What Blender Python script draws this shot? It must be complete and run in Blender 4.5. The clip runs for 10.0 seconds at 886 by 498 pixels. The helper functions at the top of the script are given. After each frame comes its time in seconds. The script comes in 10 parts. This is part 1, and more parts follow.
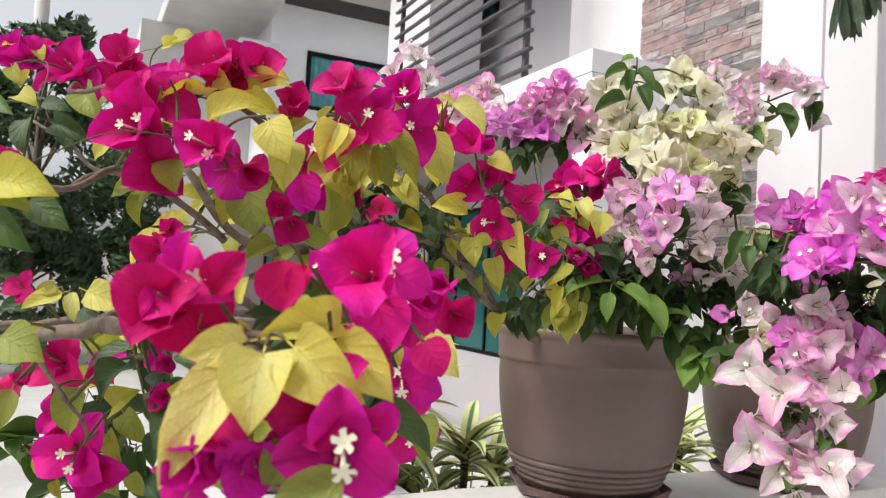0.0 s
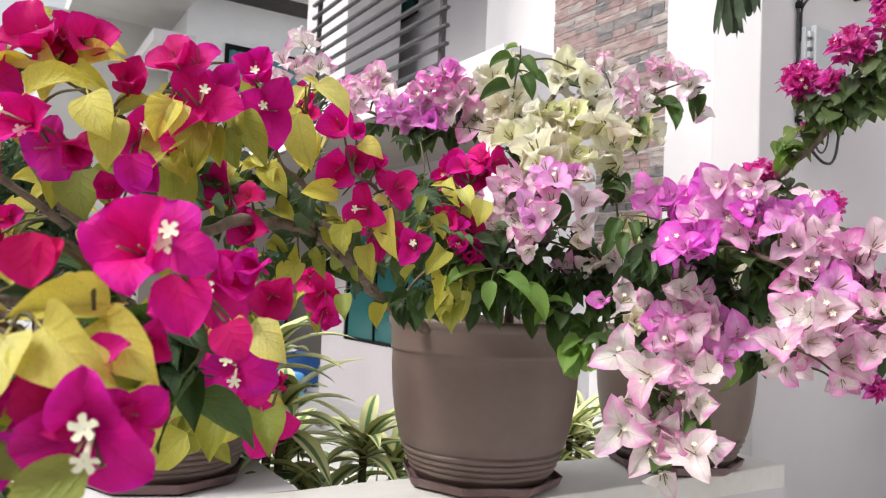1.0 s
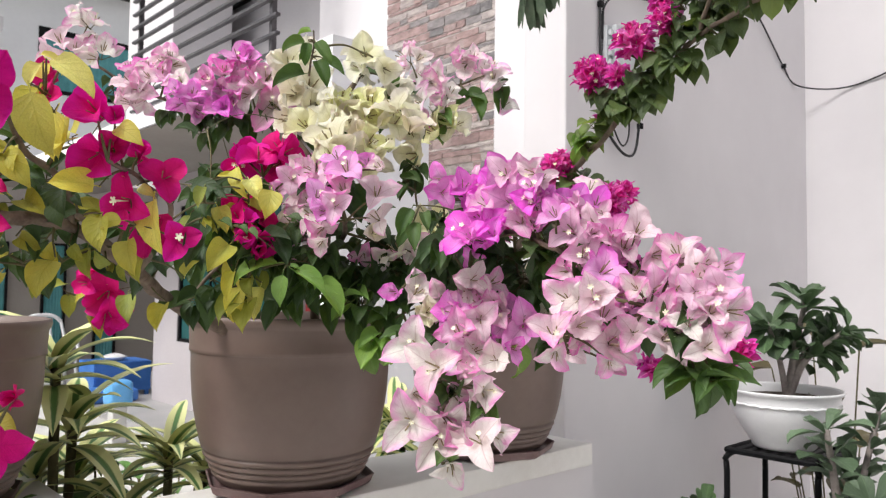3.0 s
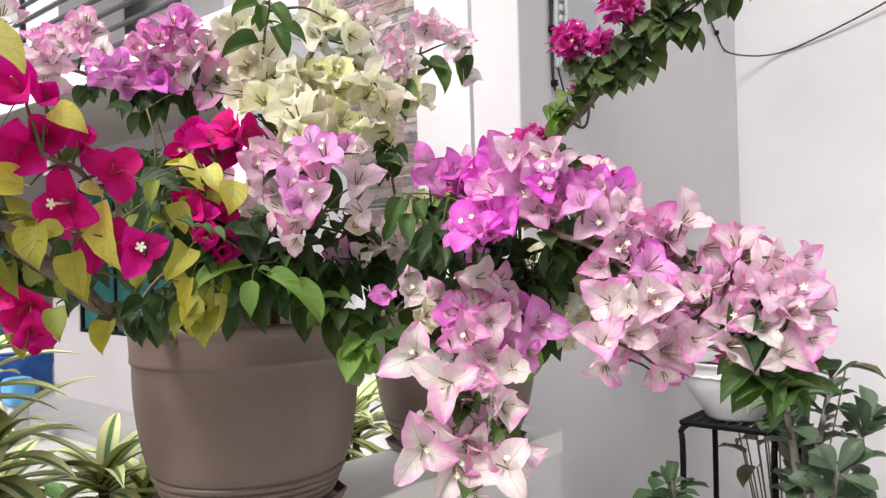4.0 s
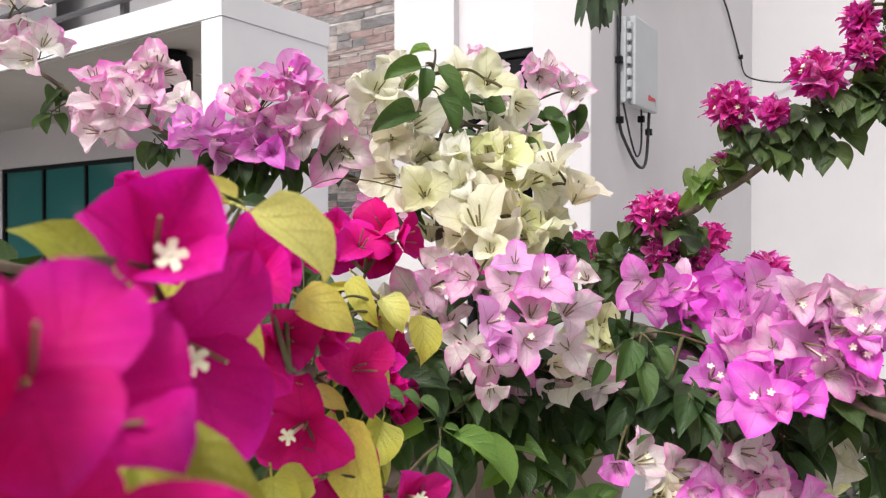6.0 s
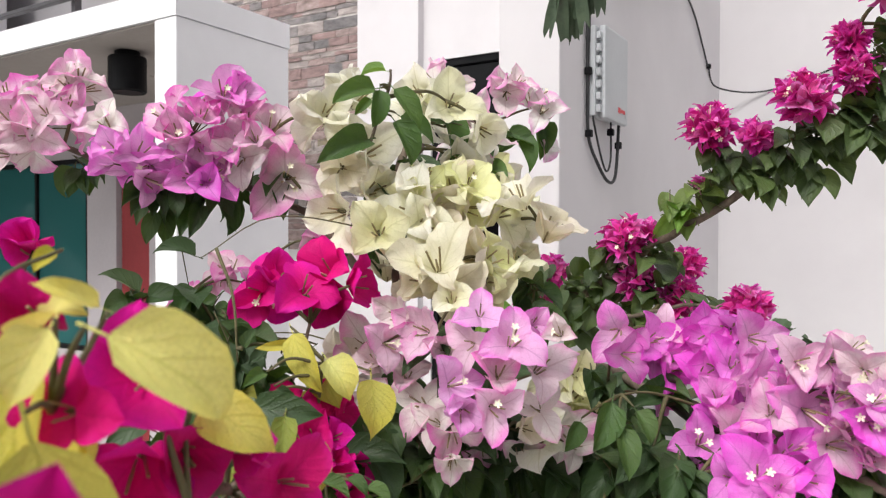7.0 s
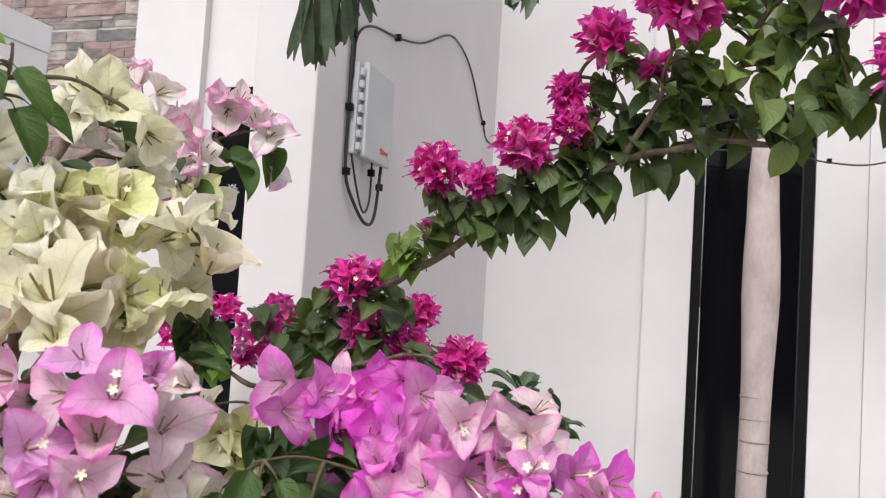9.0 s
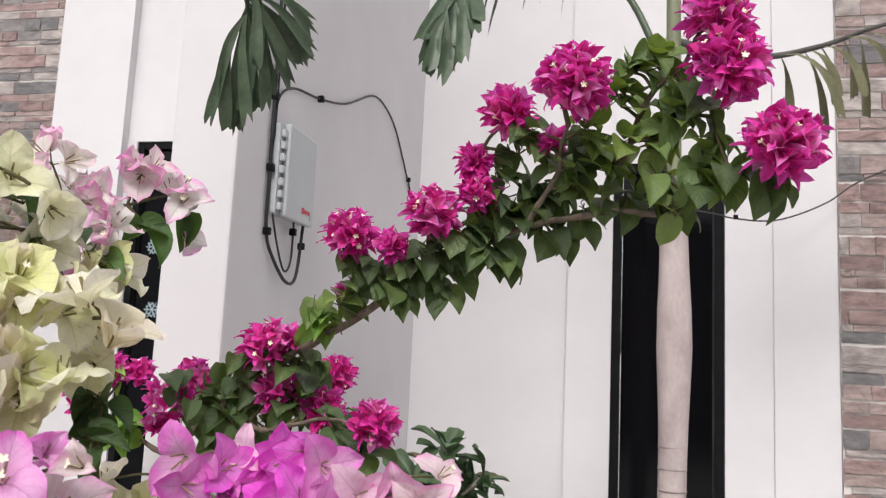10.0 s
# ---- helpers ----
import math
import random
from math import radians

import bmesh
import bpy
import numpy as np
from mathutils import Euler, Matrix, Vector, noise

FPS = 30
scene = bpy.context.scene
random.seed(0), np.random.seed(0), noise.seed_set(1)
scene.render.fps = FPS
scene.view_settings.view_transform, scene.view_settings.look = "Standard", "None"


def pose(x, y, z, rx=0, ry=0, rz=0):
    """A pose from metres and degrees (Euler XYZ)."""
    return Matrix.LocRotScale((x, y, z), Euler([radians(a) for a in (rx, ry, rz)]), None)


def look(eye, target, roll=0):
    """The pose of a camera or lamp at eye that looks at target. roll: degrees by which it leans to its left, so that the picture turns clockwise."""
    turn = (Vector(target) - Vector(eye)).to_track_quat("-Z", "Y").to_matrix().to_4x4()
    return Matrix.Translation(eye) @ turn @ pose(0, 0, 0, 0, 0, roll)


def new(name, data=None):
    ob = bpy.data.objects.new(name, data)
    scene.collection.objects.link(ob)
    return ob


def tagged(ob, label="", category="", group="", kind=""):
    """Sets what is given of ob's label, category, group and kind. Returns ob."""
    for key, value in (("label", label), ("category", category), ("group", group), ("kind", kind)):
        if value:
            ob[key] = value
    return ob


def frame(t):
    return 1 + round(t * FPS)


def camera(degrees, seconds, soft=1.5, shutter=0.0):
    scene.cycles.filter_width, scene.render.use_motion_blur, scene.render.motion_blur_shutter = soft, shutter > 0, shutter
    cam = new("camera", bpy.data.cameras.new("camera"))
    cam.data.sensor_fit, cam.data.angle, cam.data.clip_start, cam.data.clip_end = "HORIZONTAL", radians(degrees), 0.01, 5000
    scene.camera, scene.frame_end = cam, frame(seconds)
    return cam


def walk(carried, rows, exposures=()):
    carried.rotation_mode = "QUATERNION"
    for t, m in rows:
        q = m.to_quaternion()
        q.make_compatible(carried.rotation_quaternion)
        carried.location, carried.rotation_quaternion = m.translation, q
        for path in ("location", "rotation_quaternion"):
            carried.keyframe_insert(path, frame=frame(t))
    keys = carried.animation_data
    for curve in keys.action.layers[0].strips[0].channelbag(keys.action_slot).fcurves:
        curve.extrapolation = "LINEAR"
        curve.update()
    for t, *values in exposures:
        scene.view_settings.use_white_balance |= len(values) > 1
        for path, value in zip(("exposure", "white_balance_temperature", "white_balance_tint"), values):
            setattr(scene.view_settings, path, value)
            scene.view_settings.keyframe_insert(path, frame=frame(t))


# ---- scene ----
cam = camera(60.93, 10.0, soft=1.15)
cam.data.dof.use_dof, cam.data.dof.focus_distance, cam.data.dof.aperture_fstop = True, 0.9, 16.0
PATH = [  # seconds, eye x y z, yaw, pitch, roll
    (0, 0.078, 0.098, 1.347, -26.03, 2.89, -3.25),
    (0.5, 0.119, 0.084, 1.341, -28.55, 2.95, -2.90),
    (1, 0.143, 0.084, 1.340, -31.63, 2.93, -2.52),
    (1.5, 0.163, 0.076, 1.340, -34.79, 3.11, -2.13),
    (2, 0.182, 0.071, 1.340, -37.55, 3.27, -1.76),
    (2.5, 0.198, 0.064, 1.336, -40.16, 3.27, -1.33),
    (3, 0.224, 0.067, 1.341, -43.07, 2.83, -0.71),
    (3.2, 0.229, 0.081, 1.351, -44.44, 2.47, -0.38),
    (4.3, 0.240, 0.294, 1.386, -51.51, 0.07, 1.49),
    (4.5, 0.241, 0.334, 1.400, -52.38, -0.11, 1.10),
    (5, 0.252, 0.431, 1.447, -54.63, -0.27, 1.24),
    (5.5, 0.237, 0.510, 1.496, -55.45, -0.40, 0.85),
    (5.7, 0.220, 0.543, 1.515, -55.27, -0.79, 0.07),
    (6.8, 0.268, 0.615, 1.561, -57.24, -0.75, 0.32),
    (7, 0.295, 0.619, 1.571, -58.22, -0.84, -0.14),
    (7.5, 0.357, 0.617, 1.564, -61.30, -0.76, -1.35),
    (8, 0.406, 0.595, 1.556, -65.32, -0.05, -2.64),
    (8.5, 0.429, 0.586, 1.558, -69.58, 1.30, -3.33),
    (9, 0.427, 0.564, 1.566, -73.49, 3.09, -3.58),
    (9.5, 0.415, 0.547, 1.578, -76.41, 5.15, -3.27),
    (10, 0.410, 0.535, 1.582, -78.54, 7.21, -2.65),
]
walk(cam, [(t, pose(x, y, z, 90 + pitch, roll, yaw)) for t, x, y, z, yaw, pitch, roll in PATH], exposures=((0, 0.38), (1.5, 0.42), (5.5, 0.42), (7, 0.27), (8.5, 0.2), (10, 0.15)))

# ---- world ----
world = bpy.data.worlds.new("world")
scene.world = world
world.use_nodes = True
wn, wl = world.node_tree.nodes, world.node_tree.links
sky = wn.new("ShaderNodeTexSky")
sky.sky_type, sky.sun_disc = "NISHITA", False
sky.sun_elevation, sky.sun_rotation = radians(49), radians(-75)
sky.dust_density, sky.air_density, sky.ozone_density = 4.0, 1.0, 1.0
haze = wn.new("ShaderNodeHueSaturation")
haze.inputs["Saturation"].default_value = 0.22
wl.new(sky.outputs["Color"], haze.inputs["Color"])
wl.new(haze.outputs["Color"], wn["Background"].inputs["Color"])
wn["Background"].inputs["Strength"].default_value = 0.138

sun_data = bpy.data.lights.new("sun", "SUN")
sun_data.energy, sun_data.angle, sun_data.color = 1.9, radians(16), (1.0, 0.965, 0.93)
sun = new("sun", sun_data)
sun.matrix_world = look((-8, -1.0, 9.5), (0, 0, 0))


# ---- materials ----
def shader(name):
    m = bpy.data.materials.new(name)
    m.use_nodes = True
    return m, m.node_tree.nodes, m.node_tree.links, m.node_tree.nodes["Principled BSDF"]


def surface(name, low, high, scale=8.0, rough=0.7, bump=0.15, fine=90.0, metal=0.0, spec=0.4, vary=0.0, stain=0.0, stain_colour=(0.3, 0.27, 0.23), stretch=(1, 1, 1)):
    """Two scales of noise between two colours, with fine relief; stain: blotches of dirt."""
    m, n, l, b = shader(name)
    tc = n.new("ShaderNodeTexCoord")
    mp = n.new("ShaderNodeMapping")
    mp.inputs["Scale"].default_value = stretch
    l.new(tc.outputs["Object"], mp.inputs["Vector"])
    a, c = n.new("ShaderNodeTexNoise"), n.new("ShaderNodeTexNoise")
    a.inputs["Scale"].default_value, c.inputs["Scale"].default_value = scale, fine
    a.inputs["Detail"].default_value, c.inputs["Detail"].default_value = 6, 3
    l.new(mp.outputs[0], a.inputs["Vector"]), l.new(mp.outputs[0], c.inputs["Vector"])
    add = n.new("ShaderNodeMath")
    add.operation, add.inputs[1].default_value = "MULTIPLY_ADD", 0.35
    l.new(c.outputs["Fac"], add.inputs[0]), l.new(a.outputs["Fac"], add.inputs[2])
    ramp = n.new("ShaderNodeValToRGB")
    ramp.color_ramp.elements[0].position, ramp.color_ramp.elements[1].position = 0.45, 0.9
    ramp.color_ramp.elements[0].color, ramp.color_ramp.elements[1].color = (*low, 1), (*high, 1)
    l.new(add.outputs[0], ramp.inputs[0])
    colour = ramp.outputs[0]
    if stain:
        s = n.new("ShaderNodeTexNoise")
        s.inputs["Scale"].default_value, s.inputs["Detail"].default_value, s.inputs["Roughness"].default_value = scale * 0.45, 8, 0.7
        l.new(mp.outputs[0], s.inputs["Vector"])
        r = n.new("ShaderNodeMapRange")
        r.inputs[1].default_value, r.inputs[2].default_value, r.inputs[4].default_value = 0.52, 0.75, stain
        l.new(s.outputs["Fac"], r.inputs[0])
        mix = n.new("ShaderNodeMix")
        mix.data_type = "RGBA"
        l.new(r.outputs[0], mix.inputs[0]), l.new(colour, mix.inputs[6])
        mix.inputs[7].default_value = (*stain_colour, 1)
        colour = mix.outputs[2]
    if vary:
        info, hs = n.new("ShaderNodeObjectInfo"), n.new("ShaderNodeHueSaturation")
        v = n.new("ShaderNodeMapRange")
        v.inputs[3].default_value, v.inputs[4].default_value = 1 - vary, 1 + vary
        l.new(info.outputs["Random"], v.inputs[0]), l.new(v.outputs[0], hs.inputs["Value"]), l.new(colour, hs.inputs["Color"])
        colour = hs.outputs[0]
    l.new(colour, b.inputs["Base Color"])
    bp = n.new("ShaderNodeBump")
    bp.inputs["Strength"].default_value, bp.inputs["Distance"].default_value = bump, 0.004
    l.new(add.outputs[0], bp.inputs["Height"]), l.new(bp.outputs[0], b.inputs["Normal"])
    b.inputs["Roughness"].default_value, b.inputs["Metallic"].default_value = rough, metal
    b.inputs["Specular IOR Level"].default_value = spec
    return m


def petal(name, base_tint, edge_tint, vein_tint, rough=0.5, through_light=0.35, edge_fade=(0.35, 1.0), vein=0.35, gloss=0.35, grain=0.12, relief=0.42, white=0.0, within=(1.0, 1.0, 1.0)):
    """Leaf and bract skin: the object's colour, tinted at base and edge, with a midrib and side veins; u runs across, v along."""
    m, n, l, b = shader(name)
    info, uv, sep = n.new("ShaderNodeObjectInfo"), n.new("ShaderNodeUVMap"), n.new("ShaderNodeSeparateXYZ")
    l.new(uv.outputs[0], sep.inputs[0])

    def math(op, a, c=None, d=None):
        k = n.new("ShaderNodeMath")
        k.operation = op
        for i, q in enumerate((a, c, d)):
            if q is None:
                continue
            if isinstance(q, (int, float)):
                k.inputs[i].default_value = q
            else:
                l.new(q, k.inputs[i])
        return k.outputs[0]

    def mixed(fac, a, c, kind="MIX"):
        k = n.new("ShaderNodeMix")
        k.data_type, k.blend_type = "RGBA", kind
        for i, q in ((0, fac), (6, a), (7, c)):
            if isinstance(q, tuple):
                k.inputs[i].default_value = (*q, 1)
            elif isinstance(q, (int, float)):
                k.inputs[i].default_value = q
            else:
                l.new(q, k.inputs[i])
        return k.outputs[2]

    across = math("ABSOLUTE", math("MULTIPLY_ADD", sep.outputs[0], 2.0, -1.0))
    tc, nz = n.new("ShaderNodeTexCoord"), n.new("ShaderNodeTexNoise")
    nz.inputs["Scale"].default_value, nz.inputs["Detail"].default_value = 42, 4
    l.new(tc.outputs["Object"], nz.inputs["Vector"])
    broad = n.new("ShaderNodeTexNoise")
    broad.noise_dimensions = "4D"
    broad.inputs["Scale"].default_value, broad.inputs["Detail"].default_value = 2.2, 3
    l.new(tc.outputs["Object"], broad.inputs["Vector"]), l.new(math("MULTIPLY", info.outputs["Random"], 60.0), broad.inputs["W"])
    # distance from the base, with some unevenness
    reach = math("ADD", math("MULTIPLY", sep.outputs[1], 0.75), math("MULTIPLY", across, 0.45))
    reach = math("ADD", reach, math("MULTIPLY_ADD", broad.outputs["Fac"], 1.1, -0.55))
    reach = math("ADD", reach, math("MULTIPLY_ADD", math("FRACT", math("MULTIPLY", info.outputs["Random"], 7.3)), 0.5, -0.25))
    blade_info = n.new("ShaderNodeNewGeometry")
    reach = math("ADD", reach, math("MULTIPLY_ADD", blade_info.outputs["Random Per Island"], 0.6, -0.3))
    edge = n.new("ShaderNodeMapRange")
    edge.interpolation_type = "SMOOTHSTEP"
    edge.inputs[1].default_value, edge.inputs[2].default_value = edge_fade
    l.new(reach, edge.inputs[0])
    low = mixed(white, mixed(1.0, info.outputs["Color"], base_tint, "MULTIPLY"), (0.95, 0.92, 0.9))
    high = mixed(1.0, info.outputs["Color"], edge_tint, "MULTIPLY")
    colour = mixed(edge.outputs[0], low, high)
    # veins: midrib and slanting side veins
    slant = math("SUBTRACT", math("MULTIPLY", sep.outputs[1], 5.0), math("MULTIPLY_ADD", nz.outputs["Fac"], 0.5, math("MULTIPLY", math("POWER", across, 0.8), 2.0)))
    tri = math("PINGPONG", slant, 0.5)
    side = math("LESS_THAN", tri, 0.035)
    mid = math("LESS_THAN", across, 0.045)
    net = n.new("ShaderNodeTexVoronoi")
    net.feature = "DISTANCE_TO_EDGE"
    net.inputs["Scale"].default_value = 8.0
    l.new(tc.outputs["Object"], net.inputs["Vector"])
    fine = math("LESS_THAN", net.outputs["Distance"], 0.035)
    veins = math("MULTIPLY", math("MAXIMUM", math("MAXIMUM", mid, math("MULTIPLY", fine, 0.35)), math("MULTIPLY", side, 0.6)), vein)
    colour = mixed(veins, colour, mixed(1.0, colour, vein_tint, "MULTIPLY"))
    patch = n.new("ShaderNodeMapRange")
    patch.inputs[3].default_value, patch.inputs[4].default_value = 1 - grain * 2, 1 + grain
    l.new(math("ADD", math("MULTIPLY", nz.outputs["Fac"], 0.45), math("MULTIPLY", broad.outputs["Fac"], 0.55)), patch.inputs[0])
    hs = n.new("ShaderNodeHueSaturation")
    l.new(colour, hs.inputs["Color"]), l.new(patch.outputs[0], hs.inputs["Value"])
    colour = hs.outputs[0]
    bp = n.new("ShaderNodeBump")
    bp.inputs["Strength"].default_value, bp.inputs["Distance"].default_value = relief, 0.0012
    l.new(math("ADD", math("MULTIPLY", math("SMOOTH_MIN", tri, 0.2, 0.1), 2.5), math("ADD", nz.outputs["Fac"], math("MULTIPLY", across, 0.6))), bp.inputs["Height"])
    l.new(colour, b.inputs["Base Color"]), l.new(bp.outputs[0], b.inputs["Normal"])
    b.inputs["Roughness"].default_value, b.inputs["Specular IOR Level"].default_value = rough, gloss
    tr, mx = n.new("ShaderNodeBsdfTranslucent"), n.new("ShaderNodeMixShader")
    l.new(mixed(1.0, colour, within, "MULTIPLY"), tr.inputs["Color"]), l.new(bp.outputs[0], tr.inputs["Normal"])
    mx.inputs[0].default_value = through_light
    l.new(b.outputs[0], mx.inputs[1]), l.new(tr.outputs[0], mx.inputs[2])
    l.new(mx.outputs[0], n["Material Output"].inputs["Surface"])
    return m


def striped_leaf():
    """Long leaf: green middle, cream-yellow margins, fine lengthwise streaks."""
    m, n, l, b = shader("variegated_leaf")
    uv, sep, nz, mp = n.new("ShaderNodeUVMap"), n.new("ShaderNodeSeparateXYZ"), n.new("ShaderNodeTexNoise"), n.new("ShaderNodeMapping")
    l.new(uv.outputs[0], sep.inputs[0]), l.new(uv.outputs[0], mp.inputs["Vector"])
    mp.inputs["Scale"].default_value = (14, 0.8, 1)
    l.new(mp.outputs[0], nz.inputs["Vector"])
    a = n.new("ShaderNodeMath")
    a.operation, a.inputs[1].default_value = "SUBTRACT", 0.5
    l.new(sep.outputs[0], a.inputs[0])
    ab = n.new("ShaderNodeMath")
    ab.operation = "ABSOLUTE"
    l.new(a.outputs[0], ab.inputs[0])
    s = n.new("ShaderNodeMath")
    s.operation, s.inputs[1].default_value = "MULTIPLY_ADD", 0.22
    l.new(nz.outputs["Fac"], s.inputs[0]), l.new(ab.outputs[0], s.inputs[2])
    ramp = n.new("ShaderNodeValToRGB")
    ramp.color_ramp.elements[0].position, ramp.color_ramp.elements[1].position = 0.22, 0.29
    ramp.color_ramp.elements[0].color, ramp.color_ramp.elements[1].color = (0.085, 0.19, 0.05, 1), (0.7, 0.71, 0.34, 1)
    l.new(s.outputs[0], ramp.inputs[0]), l.new(ramp.outputs[0], b.inputs["Base Color"])
    b.inputs["Roughness"].default_value = 0.38
    return m


BRACT_PALE = petal("pale_pink_bract", (1.0, 1.0, 0.96), (1.0, 0.4, 0.84), (0.55, 0.36, 0.4), edge_fade=(0.36, 1.3), through_light=0.38, vein=0.36, grain=0.06, white=0.42)
BRACT_CREAM = petal("cream_bract", (1.0, 1.0, 0.84), (1.0, 0.985, 0.95), (0.62, 0.6, 0.42), edge_fade=(0.1, 0.9), through_light=0.38, vein=0.38, grain=0.07)
BRACT_VIOLET = petal("violet_pink_bract", (1.0, 1.35, 1.04), (1.0, 0.72, 0.97), (0.5, 0.28, 0.5), through_light=0.38, vein=0.34, grain=0.08, white=0.1)
BRACT_MAGENTA = petal("magenta_bract", (1.0, 0.8, 0.8), (1.0, 1.0, 1.15), (0.6, 0.4, 0.4), vein=0.22, rough=0.6, gloss=0.22, through_light=0.3, grain=0.2)
BRACT_DARK = petal("deep_magenta_bract", (1.0, 0.8, 0.78), (1.0, 1.5, 1.12), (0.6, 0.4, 0.5), rough=0.55)
LEAF = petal("leaf", (1.0, 1.0, 1.0), (0.94, 0.98, 0.9), (1.5, 1.4, 1.3), rough=0.44, through_light=0.28, gloss=0.55, within=(1.7, 1.65, 0.6), vein=0.26, grain=0.24, relief=0.55)
LEAF_YELLOW = petal("yellow_leaf", (1.0, 1.0, 1.0), (0.96, 0.92, 0.7), (0.72, 0.76, 0.45), rough=0.42, through_light=0.36, within=(1.05, 1.0, 0.7), vein=0.4, grain=0.26, relief=0.6)
STRIPED = striped_leaf()
DRYFROND = surface("bronze_palm_leaflet", (0.075, 0.072, 0.035), (0.19, 0.18, 0.105), 14, 0.5, 0.35, 160, spec=0.4, stretch=(1, 1, 0.4))
STALK = surface("dark_palm_stalk", (0.05, 0.045, 0.042), (0.1, 0.092, 0.085), 20, 0.6, 0.3, 140)
FROND = surface("palm_leaflet", (0.035, 0.06, 0.032), (0.085, 0.12, 0.07), 30, 0.45, 0.3, 200, spec=0.5)
STEM = surface("woody_stem", (0.09, 0.065, 0.05), (0.22, 0.17, 0.13), 60, 0.85, 0.6, 220)
TWIG = surface("green_twig", (0.08, 0.075, 0.035), (0.14, 0.12, 0.055), 60, 0.7, 0.3, 220)
TUBE = surface("flower_tube", (0.22, 0.17, 0.08), (0.33, 0.27, 0.14), 120, 0.6, 0.2, 300)
STAR = surface("floret_white", (0.85, 0.8, 0.55), (0.92, 0.9, 0.76), 200, 0.5, 0.1, 400)
POT = surface("taupe_plastic", (0.142, 0.099, 0.083), (0.175, 0.125, 0.106), 5, 0.42, 0.12, 60, spec=0.42, stain=0.25, stain_colour=(0.2, 0.165, 0.148))
TRAY = surface("plum_plastic", (0.13, 0.075, 0.075), (0.2, 0.13, 0.125), 14, 0.5, 0.2, 120, stain=0.5, stain_colour=(0.28, 0.24, 0.22))
SOIL = surface("soil", (0.03, 0.022, 0.016), (0.09, 0.065, 0.045), 60, 0.95, 1.0, 240)
PAINT = surface("white_wall_paint", (0.634, 0.61, 0.628), (0.714, 0.69, 0.708), 1.1, 0.72, 0.7, 7, stain=0.28, stain_colour=(0.53, 0.515, 0.52))
LEDGE = surface("ledge_paint", (0.7, 0.685, 0.65), (0.79, 0.775, 0.74), 5, 0.65, 0.15, 60, stain=0.45, stain_colour=(0.46, 0.41, 0.35))
GREYWALL = surface("grey_recess_shade", (0.36, 0.345, 0.36), (0.42, 0.405, 0.42), 1.2, 0.75, 0.1, 40, stain=0.1)
LILAC = surface("lilac_grey_paint", (0.43, 0.395, 0.41), (0.5, 0.465, 0.48), 1.2, 0.75, 0.1, 40, stain=0.15)
# taupe wall colour; the porch ceiling takes it as painted shade
SHADEWALL = surface("taupe_paint_and_shade", (0.27, 0.24, 0.22), (0.33, 0.3, 0.275), 1.2, 0.75, 0.1, 40)
BLACK = surface("black_metal", (0.005, 0.005, 0.006), (0.009, 0.009, 0.01), 20, 0.5, 0.1, 120, spec=0.12)
LOUVRE = surface("dark_grey_metal", (0.05, 0.047, 0.052), (0.075, 0.07, 0.075), 12, 0.5, 0.08, 90)
BARK = surface("pale_palm_bark", (0.36, 0.295, 0.29), (0.54, 0.46, 0.45), 16, 0.85, 0.8, 110, stain=0.6, stain_colour=(0.24, 0.185, 0.175), stretch=(1, 1, 0.5))
RING = surface("palm_ring", (0.2, 0.17, 0.16), (0.32, 0.28, 0.26), 40, 0.85, 0.6, 160)
# brighter copy of PAINT; daylight missing on these faces is put into it
WHITEHOUSE = surface("lit_white_paint", (0.78, 0.78, 0.8), (0.85, 0.85, 0.87), 1.0, 0.7, 0.2, 9, stain=0.2, stain_colour=(0.66, 0.65, 0.65))
CABLE = surface("black_cable", (0.016, 0.016, 0.018), (0.03, 0.03, 0.032), 40, 0.5, 0.1, 200)
BOXGREY = surface("grey_plastic_box", (0.47, 0.49, 0.51), (0.53, 0.55, 0.57), 6, 0.45, 0.06, 90)
PORCELAIN = surface("white_plastic_bowl", (0.72, 0.72, 0.74), (0.8, 0.8, 0.81), 8, 0.35, 0.04, 90)
CONCRETE = surface("concrete_ground", (0.46, 0.45, 0.43), (0.6, 0.59, 0.57), 1.5, 0.85, 0.4, 60, stain=0.4, stain_colour=(0.36, 0.34, 0.31))
TILE = surface("grey_floor_tile", (0.3, 0.3, 0.3), (0.38, 0.37, 0.37), 2, 0.5, 0.1, 60)
TEAL = surface("teal_curtain", (0.08, 0.26, 0.28), (0.14, 0.4, 0.42), 4, 0.8, 0.2, 80)
BLUE = surface("blue_plastic", (0.03, 0.12, 0.4), (0.06, 0.2, 0.55), 6, 0.5, 0.1, 80)
SKYBLUE = surface("light_blue_plastic", (0.1, 0.35, 0.7), (0.16, 0.45, 0.8), 6, 0.5, 0.1, 80)
REDPAINT = surface("dark_red_paint", (0.22, 0.02, 0.025), (0.3, 0.035, 0.04), 4, 0.5, 0.1, 80)
EAVE = surface("dark_brown_eave", (0.025, 0.02, 0.02), (0.045, 0.038, 0.036), 3, 0.6, 0.1, 60)
SOFFIT = surface("soffit_paint", (0.5, 0.49, 0.47), (0.58, 0.57, 0.55), 1.5, 0.8, 0.08, 50)
GROUT = surface("white_grout", (0.6, 0.56, 0.53), (0.72, 0.68, 0.66), 20, 0.85, 0.3, 160)
STICKER = surface("frosted_sticker", (0.3, 0.38, 0.42), (0.4, 0.48, 0.52), 40, 0.7, 0.05, 200)
RED = surface("red_print", (0.5, 0.04, 0.05), (0.6, 0.06, 0.07), 40, 0.5, 0.05, 200)
